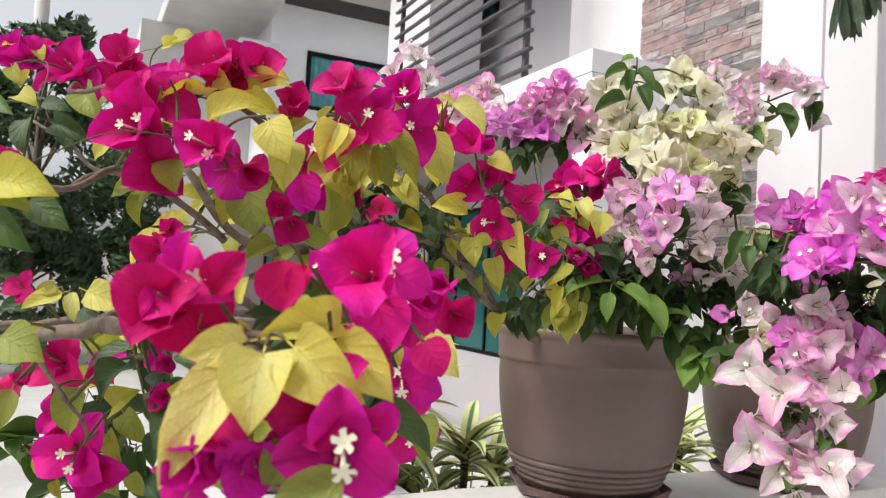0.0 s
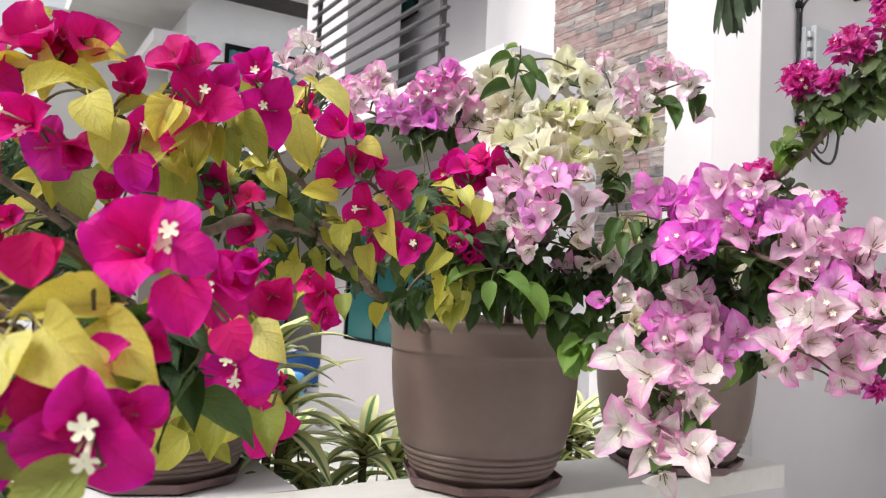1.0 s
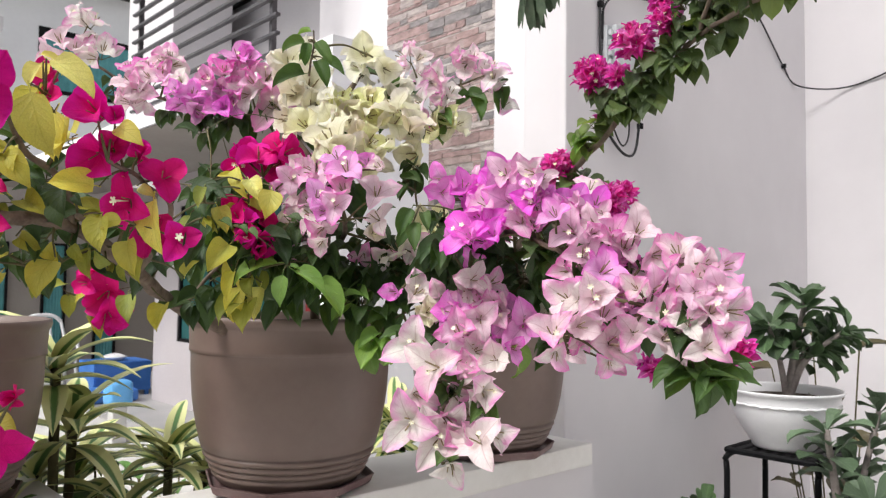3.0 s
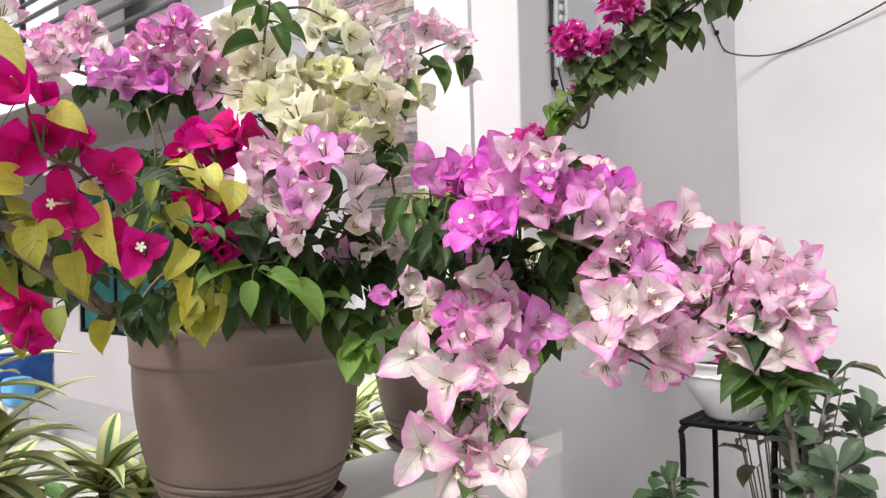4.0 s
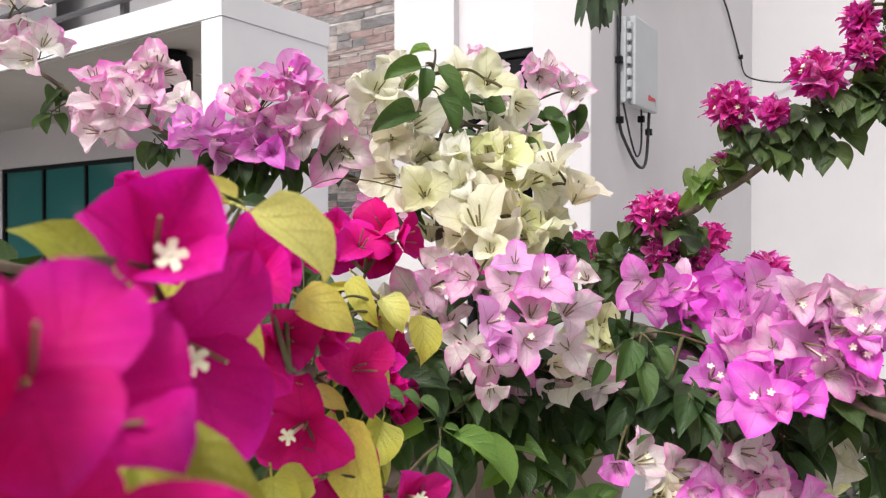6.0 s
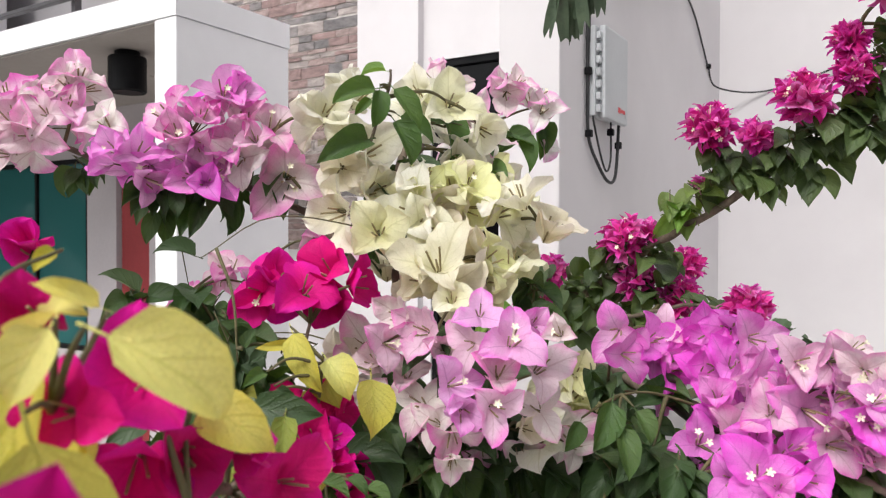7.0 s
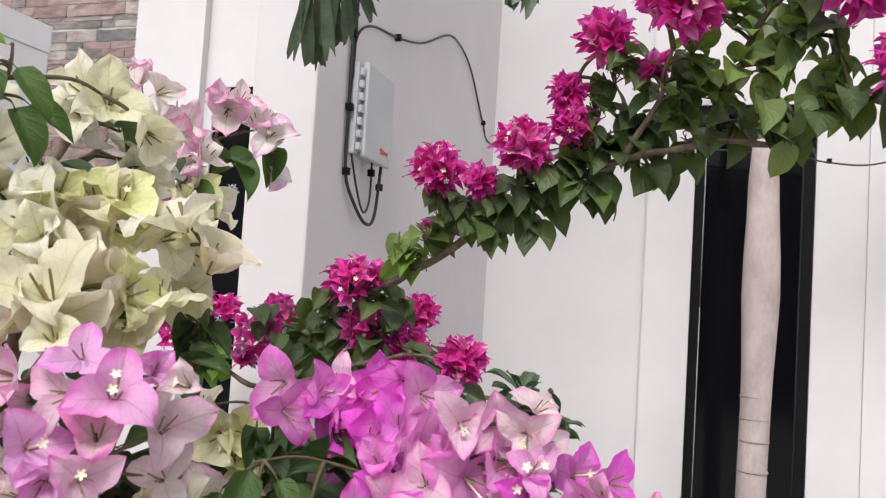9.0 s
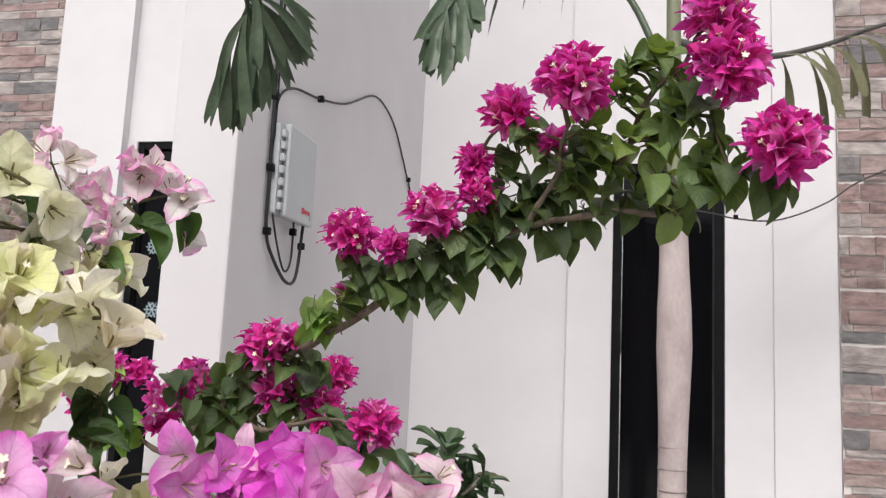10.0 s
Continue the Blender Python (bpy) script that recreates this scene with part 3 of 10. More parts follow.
# ---- meter box and cables on the tall wall ----
WY = 1.225
mb = thing("meter_box", "grey plastic outdoor terminal box with a hinged lid", "box", (1.95, WY, 1.836))
part("body", box(1.868, WY - 0.02, 1.84, 2.042, WY - 0.001, 2.036, 0.003), BOXGREY, mb)
part("lid", box(1.888, WY - 0.036, 1.836, 2.045, WY - 0.0205, 2.04, 0.005), BOXGREY, mb, "grey lid with a raised edge")
for i in range(7):
    part("hinge", box(1.872, WY - 0.03, 1.848 + i * 0.0265, 1.886, WY - 0.0205, 1.864 + i * 0.0265, 0.002), BOXGREY, mb)
part("latch", tube(bmesh.new(), [(2.046, WY - 0.02, 1.955), (2.058, WY - 0.02, 1.955)], [0.006, 0.008], 10), BLACK, mb)
part("logo", add_box(add_box(bmesh.new(), 1.975, WY - 0.0375, 1.858, 1.988, WY - 0.0363, 1.871), 1.992, WY - 0.0375, 1.86, 2.02, WY - 0.0363, 1.868), RED, mb, "small red printed mark")
part("label", box(2.022, WY - 0.0375, 1.85, 2.036, WY - 0.0363, 1.868), BOXGREY, mb)


def cable(label, points, r, clips=()):
    c = thing("cable", label, "cable", points[0])
    part("wire", tube(bmesh.new(), bent(points, 8), r * 0.68, 8), CABLE, c, smooth=True)
    for p in clips:
        part("clip", box(p[0] - 0.006, p[1] - 0.009, p[2] - 0.008, p[0] + 0.006, p[1] + 0.006, p[2] + 0.008, 0.002), BLACK, c)
    return c


CY = WY - 0.007
cable("thick black cable hanging in a loop under a box", [(1.85, CY, 3.2), (1.852, CY, 2.5), (1.855, CY, 2.1), (1.858, CY, 1.93), (1.863, CY, 1.8), (1.89, CY - 0.01, 1.74), (1.95, CY - 0.015, 1.7), (2.0, CY - 0.015, 1.72), (2.03, CY - 0.012, 1.84)], 0.0055, ((1.864, CY, 1.8), (1.858, CY, 1.935), (1.856, CY, 2.09)))
cable("thin black cable beside a thicker one", [(1.872, CY, 2.5), (1.87, CY, 2.1), (1.872, CY, 1.9), (1.885, CY - 0.01, 1.8), (1.93, CY - 0.015, 1.725), (1.965, CY - 0.015, 1.75), (1.975, CY - 0.012, 1.84)], 0.0035, ((1.975, CY - 0.01, 1.815), (2.028, CY - 0.01, 1.79)))
cable("black cable clipped along the wall", [(1.865, CY, 2.0), (1.875, CY, 2.09), (1.95, CY, 2.14), (2.113, CY, 2.17), (2.3, CY, 2.22), (2.534, CY, 2.322), (2.68, CY, 2.33), (2.804, CY, 2.295), (2.92, CY, 2.22), (3.004, CY, 2.165), (3.12, CY - 0.005, 2.115), (FX - 0.012, 1.08, 2.1), (FX - 0.012, 0.9, 2.14), (FX - 0.024, 0.66, 2.225), (FX - 0.03, 0.4, 2.36), (FX - 0.02, 0.2, 2.6)], 0.0045, ((2.113, CY, 2.17), (3.004, CY, 2.167)))
cable("thin black cable sagging across the house front", [(3.1, 0.5, 2.1), (3.08, 0.2, 2.075), (3.1, 0.08, 2.055), (3.12, -0.06, 2.055), (3.15, -0.22, 2.12), (3.18, -0.36, 2.215), (3.2, -0.7, 2.36)], 0.0042, ((3.1, 0.08, 2.06),))


# ---- bougainvillea kit ----
def blade(bm, layer, m, wide, a0, a1, cup, wave, nv=10, nu=8, slot=0, rise=0.5, fall=0.72, seed=0.0, start=0.0, drip=0.3):
    """One pointed blade of unit length from the origin: it leaves at a0 degrees above the level and ends at a1.
    rise and fall shape its outline, drip draws the tip out, wave ruffles the margins."""
    grid, x, z = [], start, 0.0
    top = rise / (rise + fall)
    top = top ** rise * (1 - top) ** fall
    for i in range(nv + 1):
        t = i / nv
        a = radians(a0 + (a1 - a0) * t ** 1.2 - 22 * max(0, t - 0.75) * 4 * (0.5 + 0.5 * noise.noise(Vector((seed, 1, 2)))))
        if i:
            x, z = x + math.cos(a) / nv, z + math.sin(a) / nv
        w = wide * max(0.05 * (1 - t), (t ** rise * (1 - t) ** fall / top) * (1 - drip * max(0, (t - 0.7) / 0.3) ** 0.8)) if 0 < t < 1 else (0.09 * wide if i == 0 else 0.004)
        sway = 0.05 * noise.noise(Vector((seed * 0.7, t * 1.5, 4.0))) * t
        row = []
        for k in range(nu + 1):
            u = 2 * k / nu - 1
            q = noise.noise(Vector((t * 1.7 + seed, u * 1.1, seed * 1.7))) * 0.7 + abs(u) ** 1.4 * noise.noise(Vector((t * 4.6 + (7.3 if u > 0 else 0), seed, seed * 0.3))) * 1.1
            lift = cup * abs(u) ** 1.5 * w + q * wave * min(1, 2.2 * t)
            row.append(bm.verts.new(m @ Vector((x - math.sin(a) * lift, sway + u * w * 0.5 * (1 - 0.22 * cup * abs(u)), z + math.cos(a) * lift))))
        grid.append(row)
    for i in range(nv):
        for k in range(nu):
            f = bm.faces.new((grid[i][k], grid[i][k + 1], grid[i + 1][k + 1], grid[i + 1][k]))
            f.material_index, f.smooth = slot, True
            for lp, (p, q) in zip(f.loops, ((k, i), (k + 1, i), (k + 1, i + 1), (k, i + 1))):
                lp[layer].uv = (p / nu, q / nv)


def bract_mesh(material, rng, wide, a0, a1, count=3, wave=0.1, tubes=3, rise=0.5, fall=0.72, drip=0.3):
    """A bougainvillea flower of unit bract length: papery bracts round a few slim tubes."""
    bm = bmesh.new()
    layer = bm.loops.layers.uv.verify()
    for i in range(count):
        turn = Matrix.Rotation(math.tau * i / count + rng.uniform(-0.22, 0.22), 4, "Z")
        s = rng.uniform(0.88, 1.1)
        blade(bm, layer, turn @ Matrix.Diagonal((s, s, s, 1)), wide * rng.uniform(0.9, 1.1), a0 + rng.uniform(-12, 12), a1 + rng.uniform(-18, 14), rng.uniform(0.05, 0.3), wave, seed=rng.uniform(0, 90), rise=rise, fall=fall, start=0.02, drip=drip)
    for i in range(tubes):
        a = math.tau * i / max(1, tubes) + rng.uniform(-0.5, 0.5)
        o = Vector((math.cos(a), math.sin(a), 0))
        before = len(bm.faces)
        tube(bm, [o * 0.05, o * 0.1 + Vector((0, 0, 0.25)), o * 0.15 + Vector((0, 0, 0.52))], [0.016, 0.022, 0.019], 5)
        bm.faces.ensure_lookup_table()
        for f in bm.faces[before:]:
            f.material_index = 1
    return finish("flower", bm, (material, TUBE))


def floret_mesh(rng):
    """A white five-lobed floret on a short tube, in bract lengths."""
    bm = bmesh.new()
    tube(bm, [(0, 0, 0.1), (0.01, 0, 0.35), (0.02, 0, 0.6)], [0.03, 0.035, 0.045], 6)
    c = bm.verts.new((0.02, 0, 0.59))
    ring = []
    for k in range(20):
        r = (0.17, 0.17, 0.15, 0.075)[k % 4]
        a = k * math.tau / 20
        ring.append(bm.verts.new((0.02 + r * math.cos(a), r * math.sin(a), 0.615 + (0.03 if r > 0.1 else 0.0) + rng.uniform(-0.01, 0.01))))
    for k in range(20):
        bm.faces.new((c, ring[k], ring[(k + 1) % 20]))
    return finish("floret", bm, STAR, True)


def leaf_mesh(material, rng, wide, a0, a1, nv=9, cup=None, stalk=True, wave=0.045, rise=0.46, fall=0.92, drip=0.45):
    """An oval leaf of unit length with a drawn-out tip, on a short stalk."""
    bm = bmesh.new()
    layer = bm.loops.layers.uv.verify()
    blade(bm, layer, Matrix.Translation((0.14 if stalk else 0.0, 0, 0.02)), wide, a0, a1, rng.uniform(0.15, 0.45) if cup is None else cup, wave, nv=nv, seed=rng.uniform(0, 90), rise=rise, fall=fall, drip=drip)
    if stalk:
        tube(bm, [(-0.05, 0, -0.02), (0.08, 0, 0.01), (0.2, 0, 0.025)], [0.014, 0.012, 0.009], 5)
    return finish("leaf" if stalk else "bract", bm, material)


rng = random.Random(11)
PALE, CREAM, VIOLET, MAGENTA, DARK = "pale", "cream", "violet", "magenta", "dark"


def lean(rng):
    """How steeply the bracts of a flower leave its stalk, and where they end: from a closed trumpet to an open star."""
    first = rng.uniform(34, 80)
    return first, first - rng.uniform(0, 72)


FLOWERS = {
    PALE: [bract_mesh(BRACT_PALE, rng, rng.uniform(0.66, 0.82), *lean(rng), wave=rng.uniform(0.13, 0.2)) for _ in range(18)],
    CREAM: [bract_mesh(BRACT_CREAM, rng, rng.uniform(0.76, 0.92), *lean(rng), wave=rng.uniform(0.15, 0.24), fall=0.62) for _ in range(18)],
    VIOLET: [bract_mesh(BRACT_VIOLET, rng, rng.uniform(0.7, 0.86), *lean(rng), wave=rng.uniform(0.11, 0.18)) for _ in range(18)],
    MAGENTA: [bract_mesh(BRACT_MAGENTA, rng, rng.uniform(0.86, 1.0), *lean(rng), wave=rng.uniform(0.1, 0.17), tubes=2, fall=0.62) for _ in range(16)],
    DARK: [bract_mesh(BRACT_DARK, rng, rng.uniform(0.42, 0.56), rng.uniform(52, 80), rng.uniform(14, 70), tubes=1, wave=0.07, fall=0.8) for _ in range(10)],
}
TINTS = {
    PALE: ((0.94, 0.79, 0.82), (0.94, 0.66, 0.8), (0.94, 0.86, 0.83), (0.92, 0.45, 0.78), (0.95, 0.92, 0.88)),
    CREAM: ((0.94, 0.91, 0.74), (0.92, 0.91, 0.64), (0.95, 0.93, 0.85), (0.94, 0.87, 0.79), (0.87, 0.89, 0.53)),
    VIOLET: ((0.92, 0.17, 0.79), (0.9, 0.24, 0.75), (0.92, 0.14, 0.76), (0.94, 0.34, 0.8), (0.92, 0.2, 0.72)),
    MAGENTA: ((0.79, 0.007, 0.28), (0.82, 0.009, 0.34), (0.71, 0.006, 0.22), (0.74, 0.009, 0.38), (0.74, 0.007, 0.18)),
    DARK: ((0.84, 0.055, 0.5), (0.88, 0.1, 0.57), (0.72, 0.03, 0.37), (0.9, 0.2, 0.66), (0.8, 0.045, 0.48)),
}
FLORETS = [floret_mesh(rng) for _ in range(2)]
GREENS = [leaf_mesh(LEAF, rng, rng.uniform(0.5, 0.62), rng.uniform(5, 28), rng.uniform(-55, -10)) for _ in range(9)]
YELLOWS = [leaf_mesh(LEAF_YELLOW, rng, rng.uniform(0.58, 0.7), rng.uniform(8, 30), rng.uniform(-60, -10), wave=0.06) for _ in range(9)]
GREEN, BRIGHT, OLIVE, YELLOW, DEEPSHADE = "green", "bright", "olive", "yellow", "deep"
HEARTS = [leaf_mesh(LEAF, rng, rng.uniform(0.66, 0.8), rng.uniform(0, 22), rng.uniform(-42, -8), cup=rng.uniform(0.05, 0.32), rise=0.42, fall=0.86, drip=0.5) for _ in range(8)]
SINGLES = [leaf_mesh(BRACT_MAGENTA, rng, rng.uniform(0.8, 0.95), rng.uniform(10, 30), rng.uniform(-30, 10), stalk=False, wave=0.09, rise=0.48, fall=0.62, drip=0.3) for _ in range(6)]
HEART, PALEHEART, SINGLE = "heart", "pale heart", "single"
LEAF_TINTS = {
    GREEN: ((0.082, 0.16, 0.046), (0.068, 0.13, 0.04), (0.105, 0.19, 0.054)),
    # darker than GREEN: shade inside the shrubs is put into this tint
    DEEPSHADE: ((0.044, 0.085, 0.032), (0.054, 0.105, 0.038), (0.07, 0.125, 0.042)),
    BRIGHT: ((0.21, 0.37, 0.085), (0.18, 0.32, 0.08), (0.26, 0.43, 0.1)),
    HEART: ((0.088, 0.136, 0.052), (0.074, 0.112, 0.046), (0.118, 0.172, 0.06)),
    # paler copy of the heart tint, with light from above put in
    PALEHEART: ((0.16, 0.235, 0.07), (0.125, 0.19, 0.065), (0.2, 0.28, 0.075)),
    OLIVE: ((0.54, 0.53, 0.1), (0.62, 0.59, 0.13), (0.42, 0.45, 0.09), (0.34, 0.4, 0.09)),
    YELLOW: ((0.91, 0.85, 0.21), (0.86, 0.8, 0.17), (0.94, 0.9, 0.32), (0.76, 0.72, 0.13)),
    SINGLE: TINTS[MAGENTA],
}
MESHES = {GREEN: GREENS, DEEPSHADE: GREENS, BRIGHT: GREENS, HEART: HEARTS, PALEHEART: HEARTS, OLIVE: YELLOWS, YELLOW: YELLOWS, SINGLE: SINGLES}


def aim(axis, roll):
    """A turn that lays z along the axis."""
    return Vector(axis).to_track_quat("Z", "Y").to_matrix().to_4x4() @ Matrix.Rotation(roll, 4, "Z")


APART = 0.37  # least gap between two flowers, in bract lengths


class Shrub:
    """A bougainvillea: branches, twigs, flowers and leaves, each flower and leaf a part of its own."""

    def __init__(self, label, at, seed):
        self.root = thing("bougainvillea", label, "plant", at, "potted bougainvilleas")
        self.at = Vector(at)
        self.nodes, self.spots, self.rng = [], [], random.Random(seed)
        self.twigs = bmesh.new()

    def branch(self, points, r0, r1, knobbly=0.3):
        line = bent(points, 7)
        line = [p + Vector((noise.noise(p * 23), noise.noise(p * 23 + Vector((9, 0, 0))), noise.noise(p * 23 + Vector((0, 9, 0))))) * 0.006 for p in line]
        n = len(line) - 1
        rad = [(r0 + (r1 - r0) * i / n) * (1 + knobbly * noise.noise(line[i] * 60)) for i in range(n + 1)]
        part("branch", tube(bmesh.new(), line, rad, 9), STEM, self.root, smooth=True)
        self.nodes += line

    def twig(self, end, r=0.0012):
        end = Vector(end)
        near = min(self.nodes, key=lambda p: (p - end).length + 0.35 * max(0, p.z - end.z))
        gap = end - near
        mid = near + gap * 0.55 + Vector((0, 0, 0.08 * gap.length)) + Vector([self.rng.uniform(-1, 1) for _ in range(3)]) * 0.07 * gap.length
        line = bent([near, mid, end], 5)
        k = len(line) - 1
        r = r * (0.5 if gap.length > 0.12 else 1.0)
        tube(self.twigs, line, [r * (1.7 - 0.8 * i / k) for i in range(k + 1)], 6)
        if gap.length > 0.06:  # a twig long enough to branch again
            self.nodes += line[4:-1]

    def set(self, mesh, place, turn, size, colour, name):
        ob = new(name, mesh)
        ob.parent = self.root
        ob.matrix_basis = Matrix.Translation(Vector(place) - self.at) @ turn @ Matrix.Diagonal((size, size, size, 1))
        j = self.rng.uniform(0.9, 1.08)
        ob.color = (*[min(0.95, c * j) for c in colour], 1)
        return ob

    def florets(self, ob, size, count, star=0.009):
        """White florets in the throat of a flower."""
        g = self.rng
        k = star / 2 / (0.17 * size)
        for i in range(count):
            fl = new("floret", g.choice(FLORETS))
            fl.parent = ob
            fl.matrix_basis = Matrix.Rotation(math.tau * i / max(1, count) + g.uniform(-0.5, 0.5), 4, "Z") @ Matrix.Rotation(g.uniform(0.12, 0.42), 4, "Y") @ Matrix.Diagonal((k, k, g.uniform(0.85, 1.1), 1))

    def bloom(self, place, axis, roll, size, tint=0, florets=0, kind=MAGENTA, star=0.009):
        """One flower that opens along the axis."""
        place, axis = Vector(place), Vector(axis).normalized()
        foot = place - axis * size * 0.35
        self.twig(foot, 0.001)
        ob = self.set(self.rng.choice(FLOWERS[kind]), foot, aim(axis, roll), size, TINTS[kind][tint], "flower")
        self.florets(ob, size, florets, star)
        self.spots.append(place)

    def bunch(self, x, y, z, r, n, kind, size=0.043, face=(-0.68, -0.42, 0.55), bias=0.75, florets=0.45, tall=1.0, tint=None):
        """n flowers at most over the near side of a ball of radius r, turned outward and kept apart."""
        g, c, f = self.rng, Vector((x, y, z)), Vector(face).normalized()
        self.twig(c)
        r = max(0.004, r - size * 0.4)
        for i in range(n):
            best = None
            for _ in range(7):
                d = (Vector([g.gauss(0, 1) for _ in range(3)]).normalized() + f * bias).normalized()
                p = c + Vector((d.x, d.y, d.z * tall)) * r * g.uniform(0.62, 1.15)
                room = min(((p - q).length for q in self.spots), default=1.0)
                if best is None or room > best[0]:
                    best = room, d, p
            room, d, p = best
            if room < size * APART:
                continue
            self.spots.append(p)
            axis = (d * 0.8 + f * 0.55 + Vector([g.uniform(-1, 1) for _ in range(3)]) * 0.36).normalized()
            tints = TINTS[kind]
            col = tints[tint] if tint is not None and g.random() < 0.8 else g.choice(tints)
            s = size * g.uniform(0.86, 1.18)
            p = p - axis * s * 0.3
            ob = self.set(g.choice(FLOWERS[kind]), p, aim(axis, g.uniform(0, 6.28)), s, col, "flower")
            if (p - c).length > 0.004:
                tube(self.twigs, [c - f * r * 0.3, (p + c) * 0.5 - f * 0.004, p], [0.0009, 0.0008, 0.0008], 4, False)
            if g.random() < florets * 0.7:
                self.florets(ob, s, 2 if g.random() < 0.25 else 1, 0.0068)

    def head(self, x, y, z, r, n, face=(-0.4, -0.5, 0.7), size=0.024, tint=None):
        """A dense globe of small pointed flowers."""
        g, c, f = self.rng, Vector((x, y, z)), Vector(face).normalized()
        self.twig(c - f * r * 0.6, 0.0018)
        for i in range(n):
            h = 1 - 1.75 * (i + 0.5) / n
            a = i * 2.39996 + g.uniform(-0.2, 0.2)
            k = math.sqrt(max(0, 1 - h * h))
            d = aim(f, 0) @ Vector((k * math.cos(a), k * math.sin(a), h))
            s = size * g.uniform(0.85, 1.2)
            p = c + d * max(0.3 * r, r - s * 0.55) * g.uniform(0.8, 1.08)
            axis = (d + Vector((0, 0, 0.6)) + Vector([g.uniform(-1, 1) for _ in range(3)]) * 0.25).normalized()
            ob = self.set(g.choice(FLOWERS[DARK]), p - axis * s * 0.4, aim(axis, g.uniform(0, 6.28)), s, g.choice(TINTS[DARK]) if tint is None else tint, "flower")
            if g.random() < 0.24:
                fl = new("floret", FLORETS[0])
                fl.parent = ob
                fl.matrix_basis = Matrix.Diagonal((0.85, 0.85, 1.08, 1))

    def leaves(self, x, y, z, r, n, kind=GREEN, size=0.045, droop=0.5, tall=1.0, out=0.6, face=(-0.5, -0.6, 0.2)):
        """n leaves in a ball of radius r, hanging outward."""
        g, c, f = self.rng, Vector((x, y, z)), Vector(face).normalized()
        if n > 1:
            self.twig(c, 0.0013)
        meshes = MESHES[kind]
        for i in range(n):
            d = Vector([g.gauss(0, 1) for _ in range(3)]).normalized()
            p = c + Vector((d.x, d.y, d.z * tall)) * r * g.uniform(0.3, 1.0)
            along = (d * out + f * 0.5 + Vector((0, 0, -droop)) + Vector([g.uniform(-1, 1) for _ in range(3)]) * 0.42).normalized()
            up = (Vector((0, 0, 1)) * 0.7 + f * 0.8 + Vector([g.uniform(-1, 1) for _ in range(3)]) * 0.4)
            side = up.cross(along).normalized()
            up = along.cross(side)
            turn = Matrix((along, side, up)).transposed().to_4x4()
            self.set(g.choice(meshes), p - along * size * 0.45, turn, size * g.uniform(0.75, 1.2), g.choice(LEAF_TINTS[kind]), "leaf")
            if n > 1:
                tube(self.twigs, [c, (c + p) * 0.5 + Vector((0, 0, 0.003)), p - along * size * 0.47], [0.0009, 0.0008, 0.0007], 4, False)

    def leaf_at(self, base, tip, kind=GREEN, face=(-0.45, -0.6, 0.6), wide=1.0, tint=None):
        """One leaf from its stalk's foot to its tip."""
        base, tip = Vector(base), Vector(tip)
        along = (tip - base).normalized()
        side = Vector(face).cross(along).normalized()
        mesh = self.rng.choice(MESHES[kind])
        end = max((v.co for v in mesh.vertices), key=lambda c: c.length)
        bow = Matrix.Rotation(math.atan2(end.z, end.x), 4, "Y")
        turn = Matrix((along, side, along.cross(side))).transposed().to_4x4() @ bow @ Matrix.Diagonal((1, wide, 1, 1))
        self.twig(base, 0.0009)
        self.set(mesh, base, turn, (tip - base).length / end.length, self.rng.choice(LEAF_TINTS[kind]) if tint is None else LEAF_TINTS[kind][tint], "bract" if kind == SINGLE else "leaf")

    def whorl(self, x, y, z, n, kind, size, face=(-0.25, -0.9, 0.3), spread=0.35, start=0.0, turn=6.2832):
        """n leaves that radiate from one point round an axis."""
        g, c, f = self.rng, Vector((x, y, z)), Vector(face).normalized()
        self.twig(c, 0.0015)
        meshes = MESHES[kind]
        flat = f.cross(Vector((0, 0, 1))).normalized()
        up = flat.cross(f)
        for i in range(n):
            a = start + turn * (i + g.uniform(-0.2, 0.2)) / n
            along = (flat * math.cos(a) + up * math.sin(a) + f * spread * g.uniform(0.5, 1.4)).normalized()
            norm = (f - along * along.dot(f)).normalized()
            side = norm.cross(along).normalized()
            rot = Matrix((along, side, along.cross(side))).transposed().to_4x4()
            self.set(g.choice(meshes), c + along * size * 0.06, rot, size * g.uniform(0.85, 1.15), g.choice(LEAF_TINTS[kind]), "leaf")

    def done(self):
        tagged(part("twig", self.twigs, TWIG, self.root, smooth=True), kind="stuff")



# ---- cream and pale pink bougainvillea in the large pot ----
B = Shrub("bougainvillea with cream, pale pink and violet bracts in a taupe pot", (0.96, 1.23, 1.25), 21)
B.branch([(0.970, 1.220, 1.220), (0.930, 1.120, 1.360), (0.900, 1.050, 1.500), (0.920, 1.060, 1.620), (0.980, 1.080, 1.700)], 0.0090, 0.0040)
B.branch([(0.900, 1.060, 1.500), (0.860, 1.120, 1.600), (0.883, 1.136, 1.591), (0.840, 1.210, 1.628), (0.760, 1.344, 1.656), (0.694, 1.463, 1.717), (0.664, 1.494, 1.758)], 0.0050, 0.0020)
B.branch([(0.920, 1.060, 1.620), (1.020, 1.100, 1.680), (1.120, 1.140, 1.720), (1.250, 1.120, 1.740)], 0.0040, 0.0020)
B.branch([(0.930, 1.120, 1.360), (0.880, 1.000, 1.400), (0.840, 0.920, 1.430)], 0.0060, 0.0030)
B.branch([(0.970, 1.220, 1.220), (1.000, 1.100, 1.340), (1.000, 0.980, 1.420)], 0.0050, 0.0020)
B.bunch(0.663, 1.480, 1.801, 0.040, 4, PALE, size=0.036, tint=4)
B.bunch(0.628, 1.505, 1.755, 0.044, 4, PALE, size=0.036, tint=1)
